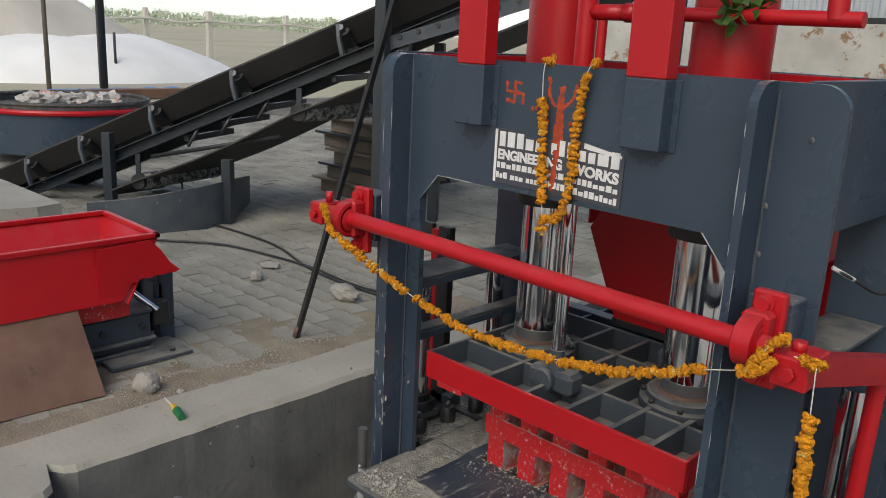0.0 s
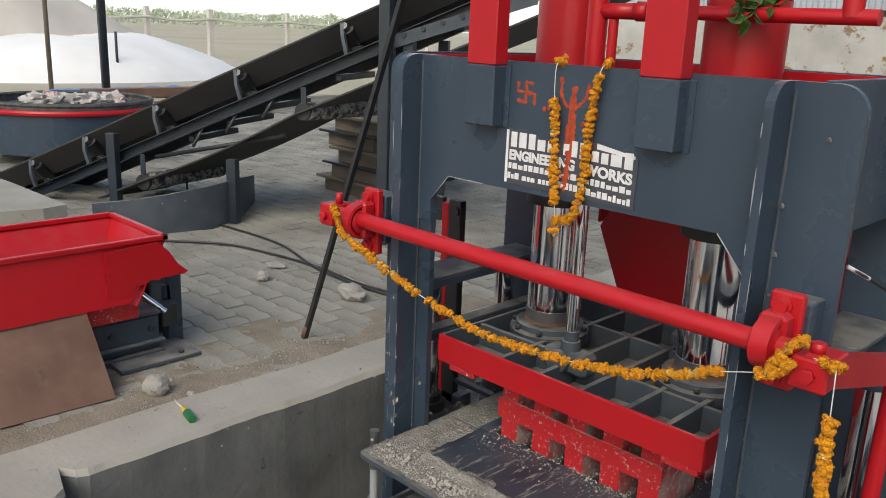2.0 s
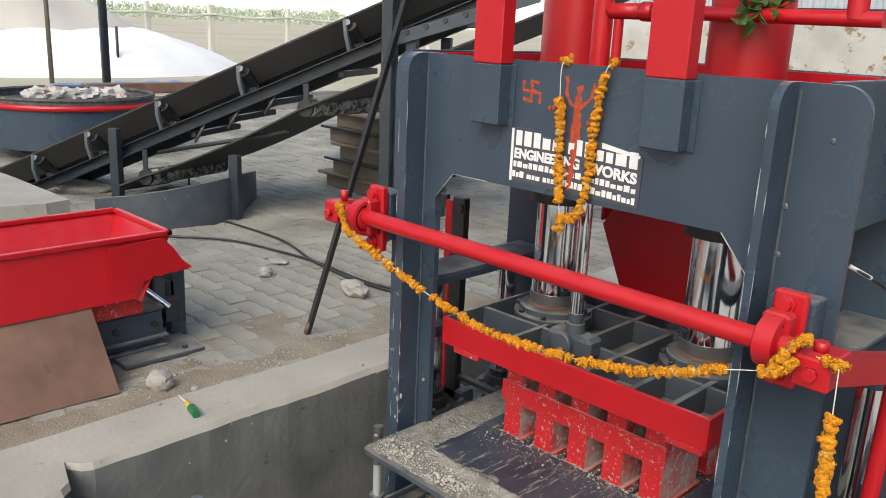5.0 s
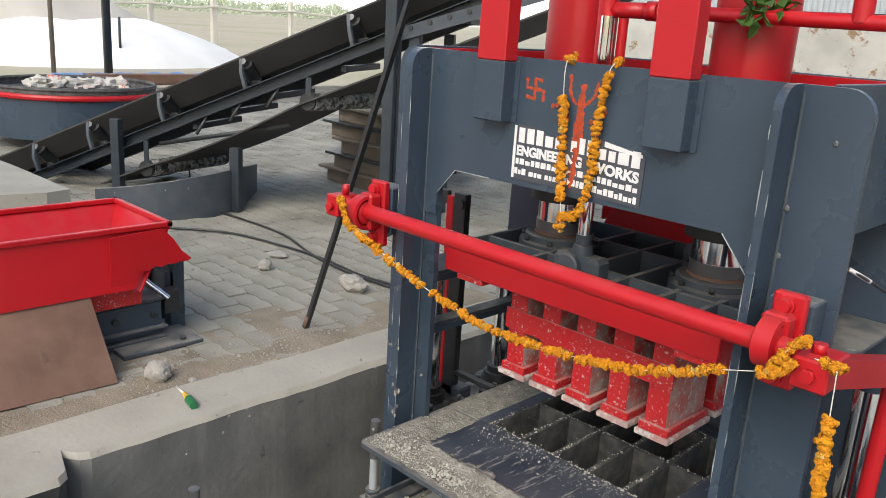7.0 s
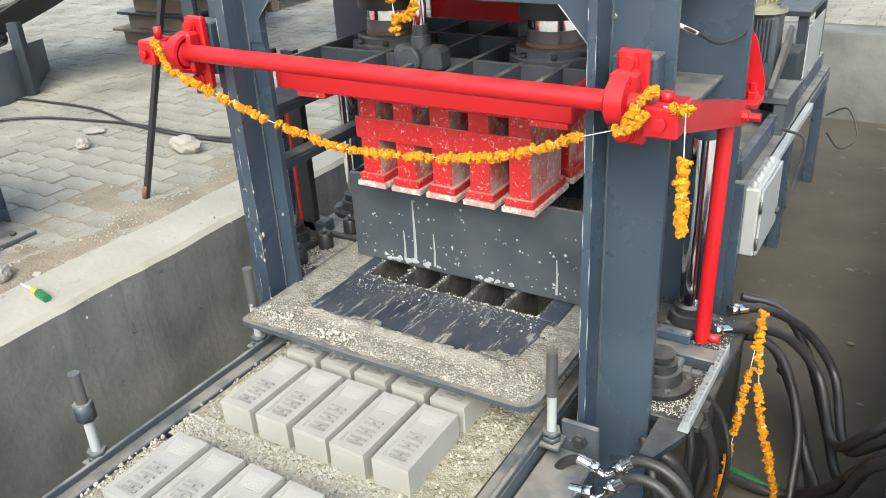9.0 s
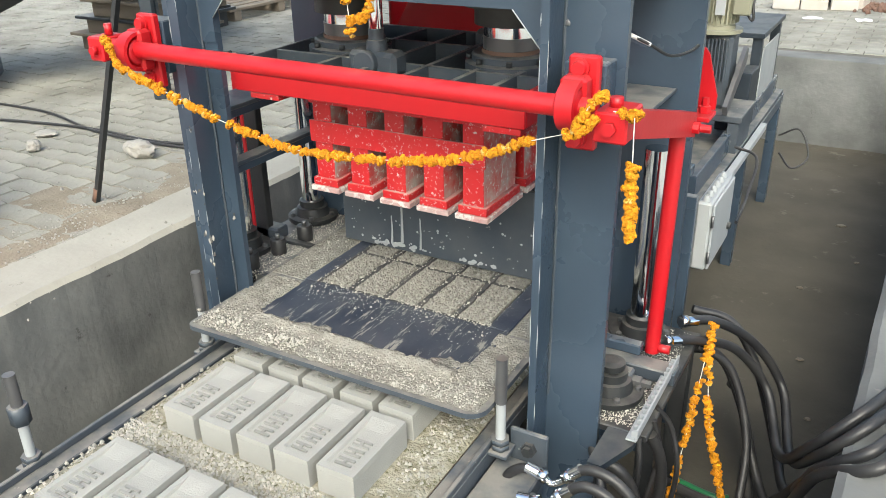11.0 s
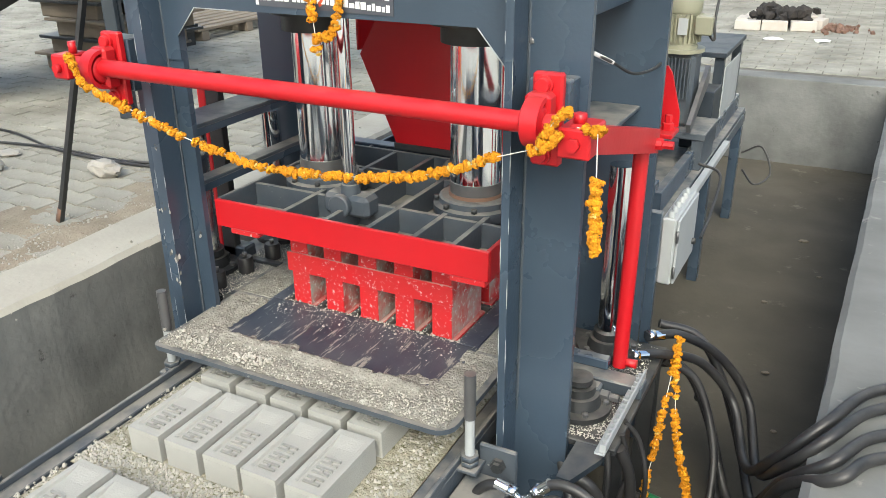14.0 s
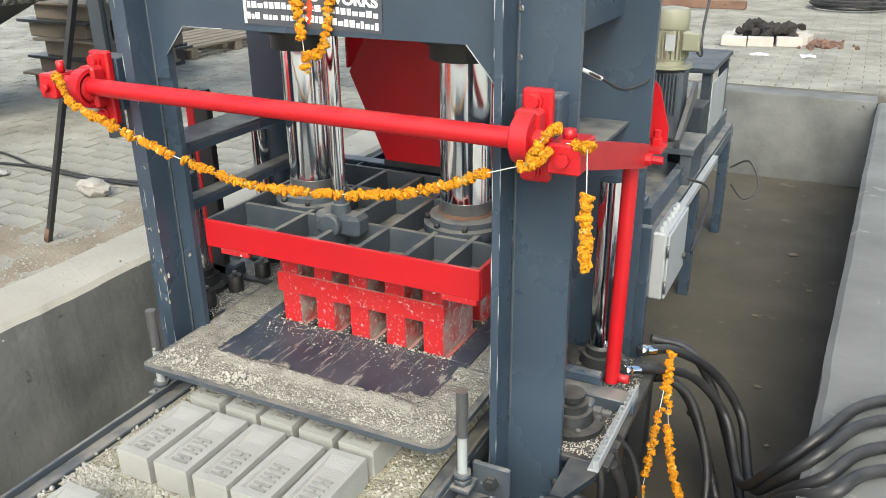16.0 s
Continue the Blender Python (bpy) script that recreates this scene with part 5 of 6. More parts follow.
    for k in range(6):
        part("gland", lathe(bmesh.new(), (0.752, 1.0 + k * 0.05, 0.2), [(0.011, 0), (0.011, 0.012), (0.007, 0.02)], 8), M_BOXGREY, c)
    part("hanger", B(0.692, 0.7268, 1.0, 1.28, -0.02, 0.03), M_STEEL, c)
    c.location += Vector((-0.05, 0, 0.03))


side_frame()


def hose(label, pts, r=0.017, ends=(), name="hydraulic_hose"):
    line = smooth_path(pts, 9)
    h = thing(name, label, "hose", pts[0], "hydraulic hoses")
    part("rubber", T(line, r, 14), M_RUBBER, h)
    for e in ends:
        a, b = (Vector(pts[0]), Vector(pts[1])) if e == 0 else (Vector(pts[-1]), Vector(pts[-2]))
        d = (b - a).normalized()
        part("ferrule", T([a + d * 0.012, a + d * 0.045], r * 1.12, 12), M_CHROME, h, "bright crimped ferrule")
        part("nut", T([a - d * 0.010, a + d * 0.012], r * 1.35, 6), M_CHROME, h)


def hoses():
    lab = "black hydraulic hose sagging across the pit"
    f = PZ + 0.02
    # runs that drop from the press, swing along the pit and climb over the east rim
    for start, bend, climb, mid, rim in (
            ([(0.735, 0.50, -0.02), (0.80, 0.58, -0.04), (0.90, 0.70, -0.11)], (1.00, 0.76, -0.26), (1.159, 0.306, -0.100), (1.254, 0.317, 0.030), (1.356, 0.523, 0.030)),
            ([(0.755, 0.60, 0.0), (0.83, 0.68, -0.02), (0.94, 0.78, -0.12)], (1.04, 0.82, -0.28), (1.177, 0.276, -0.100), (1.260, 0.246, 0.030), (1.359, 0.430, 0.030)),
            ([(0.74, 0.80, -0.06), (0.86, 0.84, -0.10), (0.96, 0.82, -0.24)], (1.05, 0.74, -0.43), (1.185, 0.220, -0.100), (1.278, 0.163, 0.030), (1.362, 0.310, 0.030)),
            ([(0.70, 0.70, -0.16), (0.84, 0.76, -0.18), (0.94, 0.72, -0.32)], (1.03, 0.62, -0.50), (1.185, 0.196, -0.100), (1.293, 0.106, 0.030), (1.365, 0.219, 0.030))):
        dip = tuple(Vector(bend).lerp(Vector(climb), 0.5) + Vector((0, 0.03, -0.16)))
        hose(lab, start + [bend, dip, climb, mid, rim, (rim[0] + 0.2, rim[1] + 0.15, 0.022)], 0.0145, (0,) if start[0][2] > -0.05 else ())
    hose(lab, [(0.86, 1.02, -0.44), (0.90, 0.92, -0.40), (0.955, 0.80, -0.46), (1.0, 0.66, -0.55), (1.04, 0.5, f)], 0.014)
    hose(lab, [(0.70, 0.46, -0.46), (0.80, 0.50, -0.52), (0.92, 0.55, f), (1.02, 0.55, -0.55), (1.10, 0.46, -0.42), (1.17, 0.34, -0.22)], 0.016)
    hose(lab, [(0.80, 0.62, -0.08), (0.90, 0.66, -0.16), (0.98, 0.60, -0.34), (1.00, 0.48, -0.50), (1.01, 0.38, f)], 0.013)
    lab2 = "black hydraulic hose with bright fittings before the post"
    hose(lab2, [(0.682, -0.13, -0.058), (0.704, -0.13, -0.034), (0.742, -0.13, -0.018), (0.795, -0.13, -0.030), (0.845, -0.13, -0.085), (0.87, -0.13, -0.22), (0.86, -0.12, f)], 0.0125, (0,))
    hose(lab2, [(0.621, -0.13, -0.080), (0.594, -0.13, -0.074), (0.558, -0.13, -0.084), (0.525, -0.13, -0.125), (0.51, -0.13, -0.22), (0.50, -0.13, f)], 0.0125, (0,))
    hose(lab2, [(0.681, -0.18, -0.078), (0.71, -0.18, -0.045), (0.745, -0.18, -0.025), (0.80, -0.18, -0.04), (0.84, -0.18, -0.11), (0.85, -0.17, -0.30), (0.84, -0.16, f)], 0.0125, (0,))
    hose(lab2, [(0.624, -0.18, -0.115), (0.598, -0.18, -0.12), (0.566, -0.18, -0.14), (0.545, -0.18, -0.20), (0.54, -0.18, f)], 0.0125, (0,))
    for y, za, zb in ((-0.13, -0.080, -0.058), (-0.18, -0.115, -0.078)):
        e = thing("hose_elbow", "bright zinc-plated hose elbow fitting", "fitting", (0.65, y, za))
        part("bend", T(smooth_path([(0.621, y, za), (0.640, y, za - 0.014), (0.664, y, (za + zb) / 2 - 0.012), (0.682, y, zb)], 6), 0.0085, 12), M_CHROME, e)
    # loops under the deck, and a green pipe on the pit floor
    for pts in ([(0.70, 0.02, -0.10), (0.77, 0.03, -0.14), (0.80, 0.06, -0.26), (0.76, 0.08, -0.42), (0.70, 0.06, f)], [(0.66, 0.10, -0.12), (0.72, 0.02, -0.20), (0.74, 0.02, -0.34), (0.68, 0.06, -0.48), (0.60, 0.10, f)], [(0.80, 0.14, -0.08), (0.825, 0.16, -0.16), (0.83, 0.18, -0.28), (0.80, 0.16, -0.40), (0.76, 0.10, -0.45)]):
        hose("dusty black hose looping under the deck", pts, 0.015, (), "loop_hose")
    solid("green_pipe", T(smooth_path([(0.78, 0.60, PZ + 0.022), (0.91, 0.575, PZ + 0.022), (0.96, 0.59, PZ + 0.022)], 6), 0.012, 10), M_GREEN, "green plastic pipe lying on the pit floor", "pipe")
    # thin control cables
    for pts in ([(0.79, 0.06, -0.04), (0.80, 0.05, -0.12), (0.79, 0.06, -0.3), (0.80, 0.05, f)], [(0.80, 0.16, -0.05), (0.82, 0.17, -0.16), (0.80, 0.16, -0.32), (0.81, 0.16, f)], [(0.79, 0.22, -0.05), (0.83, 0.24, -0.12), (0.86, 0.22, -0.24), (0.84, 0.22, -0.45), (0.84, 0.2, f)]):
        hose("thin grey control cable hanging from the rack", pts, 0.007, (), "control_cable")
    hose("thin black sensor wire with a white sleeve", [(0.571, 0.450, 0.844), (0.615, 0.480, 0.818), (0.650, 0.550, 0.781), (0.678, 0.650, 0.777), (0.688, 0.750, 0.791)], 0.004, (), "sensor_wire")
    part("sleeve", T([(0.571, 0.450, 0.844), (0.615, 0.480, 0.818)], 0.0055, 8), M_WHITE, bpy.data.objects["sensor_wire"], "white sleeve")
    hose("thin black cable looping from the table edge", [(0.71, 2.55, 0.02), (0.80, 2.55, 0.06), (0.86, 2.5, -0.05), (0.80, 2.45, -0.1), (0.73, 2.5, -0.05)], 0.005, (), "loop_cable")
    hose("thin black cable from the feed table to the control box", [(0.62, 1.9, 0.14), (0.72, 1.85, 0.12), (0.74, 1.6, 0.05), (0.75, 1.35, 0.03)], 0.006, (), "box_cable")


hoses()


# ---- litter on the pit floor ----
def litter():
    for k, (x, y, s) in enumerate(((1.045, 3.06, 0.028), (1.04, 1.55, 0.016), (1.12, 1.15, 0.012), (1.13, 0.75, 0.012), (0.95, 2.2, 0.015), (1.16, 2.6, 0.014))):
        bm = bmesh.new()
        prism(bm, [(x - s, y - s * 0.3), (x, y - s * 0.6), (x + s, y), (x + s * 0.3, y + s * 0.6), (x - s * 0.6, y + s * 0.4)], PZ + 0.010, PZ + 0.016, "z")
        solid("dry_leaf", bm, M_WOOD, "curled dry leaf lying on the dirt", "leaf", "litter in the pit", at=(x, y, PZ + 0.01))


litter()


# ---- west of the pit: red mixing hopper on its frame ----
def mix_hopper():
    h = thing("charging_hopper", "red painted sheet steel charging hopper on a grey frame", "hopper", (-1.9, -0.5, 0))
    z = 0.50
    x0, x1, y0, y1 = -2.27, -1.78, -1.65, -0.09

    def sheet(a, b, c, d, t=0.006):
        bm = bmesh.new()
        n = (Vector(b) - Vector(a)).cross(Vector(d) - Vector(a)).normalized() * t
        lo = [bm.verts.new(Vector(p)) for p in (a, b, c, d)]
        hi = [bm.verts.new(Vector(p) + n) for p in (a, b, c, d)]
        bm.faces.new(list(reversed(lo)))
        bm.faces.new(hi)
        for i in range(4):
            j = (i + 1) % 4
            bm.faces.new((lo[i], lo[j], hi[j], hi[i]))
        bmesh.ops.recalc_face_normals(bm, faces=bm.faces)
        return bm
    part("front_sheet", sheet((x1, y0, z), (x1, y1, z), (x1 + 0.03, y1 - 0.16, 0.275), (x1 + 0.03, y0, 0.275)), M_RED, h)
    part("rear_sheet", sheet((x0, y0, z), (x0, y1, z), (x1 - 0.20, y1 - 0.20, 0.20), (x1 - 0.20, y0, 0.20)), M_RED, h)
    part("end_sheet", sheet((x0, y1, z), (x1, y1, z), (x1 + 0.03, y1 - 0.14, 0.26), (x1 - 0.20, y1 - 0.20, 0.26)), M_RED, h)
    part("end_sheet", sheet((x0, y0, z), (x1, y0, z), (x1 + 0.03, y0 + 0.14, 0.26), (x1 - 0.20, y0 + 0.20, 0.26)), M_RED, h)
    rim = [(x0, y0), (x0, y1), (x1, y1), (x1, y0)]
    for i in range(4):
        a, b = rim[i], rim[(i + 1) % 4]
        part("rim", B(min(a[0], b[0]) - 0.012, max(a[0], b[0]) + 0.012, min(a[1], b[1]) - 0.012, max(a[1], b[1]) + 0.012, z, z + 0.02, 0.003), M_RED, h)
    # torn lip of the spout, bent out past the end sheet
    lip = [(-0.13, 0.50), (-0.085, 0.455), (-0.05, 0.40), (-0.008, 0.362), (-0.03, 0.352), (-0.055, 0.360), (-0.08, 0.350), (-0.11, 0.356), (-0.135, 0.346), (-0.165, 0.352), (-0.19, 0.338), (-0.225, 0.342), (-0.25, 0.285), (-0.34, 0.285), (-0.34, 0.49)]
    part("spout", prism(bmesh.new(), lip, x1 + 0.022, x1 + 0.027, "x"), M_RED, h, "torn red spout lip")
    part("spout_floor", sheet((x1 + 0.021, -0.30, 0.345), (x1 + 0.021, -0.02, 0.352), (-1.95, -0.03, 0.36), (-1.95, -0.24, 0.36)), M_RED, h)
    fr = part("base_box", B(-2.05, -1.84, -1.5, -0.10, 0.03, 0.175, 0.006), M_GREY, h)
    part("slide", B(-2.06, -1.82, -1.5, -0.09, 0.0, 0.028, 0.003), M_GREYOLD, fr)
    part("mount", B(-1.95, -1.80, -1.40, -0.20, 0.1905, 0.274, 0.004), M_REDWORN, h)
    part("guide_frame", B(-1.99, -1.93, -0.02, 0.05, 0.0, 0.30, 0.004), M_GREY, h)
    part("guide_frame", B(-2.12, -2.06, -0.06, 0.02, 0.0, 0.34, 0.004), M_DARK, h)
    part("guide_tie", B(-2.06, -1.93, -0.04, 0.0, 0.12, 0.26, 0.004), M_GREY, h)
    part("bolt", lathe(bmesh.new(), (-1.925, -0.06, 0.16), [(0.02, 0), (0.02, 0.03)], 6, "x"), M_DARK, h)
    part("ram_rod", T([(-1.93, -0.16, 0.27), (-1.86, -0.06, 0.17)], 0.014, 12), M_CHROME, h, "short chrome rod")
    part("packing_plate", B(-2.055, -1.832, -1.5, -0.095, 0.176, 0.190, 0.003), M_GREYOLD, fr)
    part("packing_plate", B(-2.07, -1.815, -1.5, -0.085, 0.060, 0.072, 0.003), M_GREYOLD, fr)
    for y in (-0.14, -0.30, -0.46):
        part("bolt", lathe(bmesh.new(), (-1.838, y, 0.12), [(0.014, 0), (0.014, 0.014)], 6, "x"), M_DARK, fr)
    part("valve_block", B(-1.92, -1.86, -0.075, -0.005, 0.10, 0.20, 0.006), M_DARK, h)
    part("foot_bolt", lathe(bmesh.new(), (-1.76, -0.05, 0.018), [(0.012, 0), (0.012, 0.012)], 6), M_DARK, h)
    part("ground_plate", B(-1.93, -1.72, -0.32, 0.02, 0.0005, 0.018, 0.003), M_GREYOLD, h)
    # rusty sheet leaning on the hopper
    s = thing("steel_sheet", "rusty brown steel sheet leaning against the hopper", "sheet", (-1.56, -0.9, 0))
    part("plate", sheet((-1.545, -0.42, 0.002), (-1.78, -0.42, 0.29), (-1.80, -1.5, 0.30), (-1.59, -1.5, 0.002), 0.006), M_RUST, s)


mix_hopper()


def stones():
    for k, (x, y, r, sq) in enumerate(((-1.49, -0.29, 0.042, (1.2, 1, 1.0)), (-1.91, 0.96, 0.062, (1.5, 0.9, 0.7)), (-2.44, 0.78, 0.035, (1, 1, 0.9)), (-2.62, 0.98, 0.05, (1.3, 1, 0.25)), (-1.40, -0.20, 0.014, (1.4, 1, 0.6)), (-1.36, -0.36, 0.010, (1, 1, 0.7)))):
        solid("stone", lump(bmesh.new(), (x, y, r * sq[2] * 0.8), r, 0.24, 3, k + 2, sq), M_STONE, "broken lump of pale concrete on the paving", "stone", "loose stones", at=(x, y, 0))
    bm = bmesh.new()
    rnd = random.Random(31)
    for k in range(1300):
        u = rnd.random()
        if u < 0.35:
            x, y = rnd.gauss(-1.40, 0.12), rnd.gauss(0.42, 0.22)
        elif u < 0.6:
            x, y = rnd.gauss(-1.45, 0.15), rnd.gauss(-0.35, 0.3)
        else:
            x, y = rnd.uniform(-3.4, PX0 - 0.04), rnd.uniform(-1.0, 2.2)
        r = rnd.uniform(0.002, 0.006) * (1.8 if rnd.random() < 0.05 else 1)
        chip(bm, (x, y, r * 0.3), r, rnd)
    solid("gravel", bm, M_STONE, "scattered grit and crumbs on the paving", "gravel", kind="stuff")
    # brown dust drifted along the rim and over the pavers
    bm = bmesh.new()
    nx, ny = 60, 240
    rows = []
    for i in range(nx + 1):
        rows.append([])
        for j in range(ny + 1):
            x, y = -1.95 + 0.66 * i / nx, -1.7 + 3.2 * j / ny
            band = math.exp(-((x + 1.44) / 0.11) ** 2)
            z = 0.010 * band * (0.55 + noise.noise(Vector((x * 5, y * 3, 2)))) + 0.004 * noise.noise(Vector((x * 4, y * 4, 7))) + 0.0018 * noise.noise(Vector((x * 30, y * 30, 1))) - 0.0035
            edge = min(i, nx - i, j, ny - j)
            rows[-1].append(bm.verts.new((x, y, z if edge > 0 else -0.02)))
    for a, b in zip(rows, rows[1:]):
        for j in range(ny):
            bm.faces.new((a[j], b[j], b[j + 1], a[j + 1])).smooth = True
    solid("dust_drift", bm, M_EARTH, "dry brown dust drifted along the pit rim", "dust", kind="stuff")
    d = thing("screwdriver", "screwdriver with a green and yellow handle lying on the rim", "screwdriver", (-1.25, -0.3, 0.001))
    part("handle", T([(-1.19, -0.307, 0.016), (-1.25, -0.295, 0.016)], [0.014, 0.016], 10), M_GREEN, d)
    part("collar", T([(-1.25, -0.295, 0.016), (-1.30, -0.286, 0.015)], [0.013, 0.008], 10), M_YELLOW, d)
    part("blade", T([(-1.30, -0.286, 0.015), (-1.39, -0.27, 0.004)], 0.004, 8), M_POST, d)
    r = thing("iron_rod", "rusty black iron bar leaning up to the conveyor", "bar", (-1.612, 0.459, 0))
    part("bar", T([(-1.612, 0.459, 0.0), (-1.04, 0.45, 1.375), (-0.93, 0.45, 1.64)], 0.014, 4), M_DARK, r)
    part("foot", T([(-1.616, 0.459, 0.0), (-1.59, 0.4585, 0.06)], 0.0155, 4), M_RUST, r, "rusted foot of the bar")
    hose("black cable lying on the paving", [(-4.57, 1.46, 0.25), (-4.1, 1.24, 0.03), (-3.90, 1.18, 0.012), (-3.466, 1.235, 0.012), (-2.96, 1.247, 0.012), (-2.439, 1.123, 0.012), (-1.93, 1.11, 0.012), (-1.4, 1.2, 0.012)], 0.0075, (), "power_cable")
    hose("black cable lying on the paving", [(-3.9, 0.5, 0.012), (-3.511, 0.705, 0.012), (-3.18, 0.983, 0.012), (-2.745, 1.10, 0.012), (-2.402, 1.135, 0.014), (-1.95, 1.13, 0.014), (-1.5, 1.3, 0.012)], 0.0075, (), "power_cable")


stones()


# ---- belt conveyor ----
def conveyor():
    c = thing("belt_conveyor", "dark grey inclined belt conveyor on steel legs", "conveyor", (-3.70, 1.38, 0))
    c.rotation_euler = (0, 0, radians(28.6 - 90))

    def zz(y):
        return 0.776 + 0.43 * (y - 1.38)
    ya, yb = -0.70, 4.4
    for x, nm in ((-3.70, "near"), (-4.32, "far")):
        st = part("stringer", prism(bmesh.new(), [(ya, zz(ya) - 0.035), (yb, zz(yb) - 0.035), (yb, zz(yb) + 0.035), (ya, zz(ya) + 0.035)], x - 0.035, x - 0.029, "x"), M_NAVY, c)
        part("flange", prism(bmesh.new(), [(ya, zz(ya) + 0.035), (yb, zz(yb) + 0.035), (yb, zz(yb) + 0.042), (ya, zz(ya) + 0.042)], x - 0.035, x + 0.02, "x"), M_NAVY, st)
        part("flange", prism(bmesh.new(), [(ya, zz(ya) - 0.042), (yb, zz(yb) - 0.042), (yb, zz(yb) - 0.0355), (ya, zz(ya) - 0.0355)], x - 0.035, x + 0.02, "x"), M_NAVY, st)
    # troughed belt
    bm = bmesh.new()
    sec = [(-3.72, 0.265), (-3.86, 0.115), (-4.16, 0.115), (-4.30, 0.225)]
    n = 40
    rows = [[bm.verts.new((x, ya + (yb - ya) * k / n, zz(ya + (yb - ya) * k / n) + d)) for x, d in sec + [(x, d - 0.012) for x, d in reversed(sec)]] for k in range(n + 1)]
    for a, b in zip(rows, rows[1:]):
        for i in range(8):
            j = (i + 1) % 8
            bm.faces.new((a[i], b[i], b[j], a[j]))
    part("belt", bm, M_BELT, c, "dusty black troughed belt")
    # sagging return strand
    bm = bmesh.new()
    rows = []
    for k in range(n + 1):
        y = 0.3 + 3.9 * k / n
        d = -0.26 - 0.03 * math.sin(min(1.0, max(0.0, (1.86 - y) / 1.2)) * math.pi) - 0.03 * max(0.0, min(1.0, (1.86 - y) / 1.2))
        rows.append([bm.verts.new((x, y, zz(y) + d + e)) for x, e in ((-3.63, 0.06), (-4.45, 0.0), (-4.45, -0.012), (-3.63, 0.048))])
    for a, b in zip(rows, rows[1:]):
        for i in range(4):
            bm.faces.new((a[i], b[i], b[(i + 1) % 4], a[(i + 1) % 4]))
    part("return_belt", bm, M_BELT, c, "sagging return strand")
    for y in (-0.32, 0.17, 0.77, 1.41, 2.17, 3.0):
        i = part("idler", T([(-3.74, y, zz(y) + 0.205), (-3.87, y, zz(y) + 0.09)], 0.045, 14), M_DARK, c)
        part("roller", T([(-3.88, y, zz(y) + 0.065), (-4.14, y, zz(y) + 0.065)], 0.045, 14), M_DARK, i)
        part("roller", T([(-4.15, y, zz(y) + 0.09), (-4.28, y, zz(y) + 0.205)], 0.045, 14), M_DARK, i)
        part("bracket", T([(-3.70, y + 0.02, zz(y) + 0.045), (-3.685, y, zz(y) + 0.15), (-3.715, y - 0.02, zz(y) + 0.235)], 0.018, 5), M_GREYOLD, i, "scuffed steel idler bracket")
        part("bracket", T([(-3.70, y + 0.13, zz(y) + 0.09), (-3.78, y + 0.08, zz(y) + 0.09), (-3.80, y + 0.02, zz(y) + 0.08)], 0.016, 5), M_DARK, i)
        part("pin", T([(-3.70, y, zz(y) + 0.225), (-3.745, y, zz(y) + 0.205)], 0.022, 10), M_STEEL, i)
    for y, lo, skew in ((1.88, -0.20, 0.30), (0.64, -0.24, 0.16)):
        r = part("return_roller", T([(-3.70, y + 0.03, zz(y) + lo), (-4.45, y + skew, zz(y) + lo - 0.01)], 0.060, 20), M_ROLLER, c, "return roller with flaking white paint")
        part("hub", T([(-3.66, y + 0.02, zz(y) + lo), (-3.78, y + 0.02, zz(y) + lo)], 0.055, 18), M_DARK, r)
        part("hanger", B(-3.672, -3.664, y + 0.005, y + 0.045, zz(y) + lo - 0.05, zz(y) - 0.043, 0.002), M_NAVY, r)
    for y in (0.43, 1.38, 2.62, 4.2):
        for x in (-3.66, -4.40) if y > 2 else (-3.66,):
            h = {0.43: zz(y) + 0.18, 1.38: 0.44}.get(y, zz(y) - 0.043)
            part("leg", B(x - 0.03, x + 0.03, y - 0.035, y + 0.035, 0.0, h, 0.003), M_NAVY, c)
    for y in (1.0, 1.3, 1.6, 2.1, 2.9):
        part("cross_tie", B(-4.33, -3.73, y, y + 0.04, zz(y) - 0.09, zz(y) - 0.05, 0.003), M_NAVY, c)
    for y in (1.12, 1.38, 1.66):
        part("brace", T([(-3.72, y, zz(y) - 0.04), (-3.72, y - 0.08, zz(y) - 0.17)], 0.012, 5), M_STEEL, c)
    part("brace", T([(-3.71, 0.75, 0.40), (-3.71, 1.75, 0.62)], 0.02, 4), M_DARK, c)
    for x in (-3.64, -3.57):
        part("drive_post", B(x, x + 0.05, 2.47, 2.54, 0.0, 2.1, 0.004), M_NAVY, c)
    part("slotted_brace", prism(bmesh.new(), [(2.54, 1.22), (3.4, 1.50), (3.4, 1.58), (2.54, 1.30)], -3.62, -3.61, "x"), M_GREYOLD, c)
    for k in range(7):
        y = 2.60 + k * 0.12
        part("stud", lathe(bmesh.new(), (-3.61, y, 1.28 + 0.325 * (y - 2.54)), [(0.016, 0), (0.016, 0.01)], 8, "x"), M_DARK, c)
    # tail plate and its concrete footing
    t = thing("tail_plate", "scuffed grey steel skirt plate at the conveyor's tail", "plate", (-3.55, 0.9, 0))
    bm = bmesh.new()
    line = [(-4.07, 0.54, 0.16), (-3.82, 0.66, 0.21), (-3.67, 0.85, 0.25), (-3.61, 1.14, 0.29), (-3.73, 1.41, 0.29), (-4.19, 1.83, 0.21)]
    ring = [[bm.verts.new((x + o, y - o * 0.5, z)) for o, z in ((0, 0), (0, h), (-0.03, h), (-0.03, 0))] for x, y, h in line]
    for a, b in zip(ring, ring[1:]):
        for i in range(4):
            bm.faces.new((a[i], b[i], b[(i + 1) % 4], a[(i + 1) % 4]))
    bmesh.ops.recalc_face_normals(bm, faces=bm.faces)
    for q in bm.faces:
        q.smooth = True
    part("plate", bm, M_GREYOLD, t)
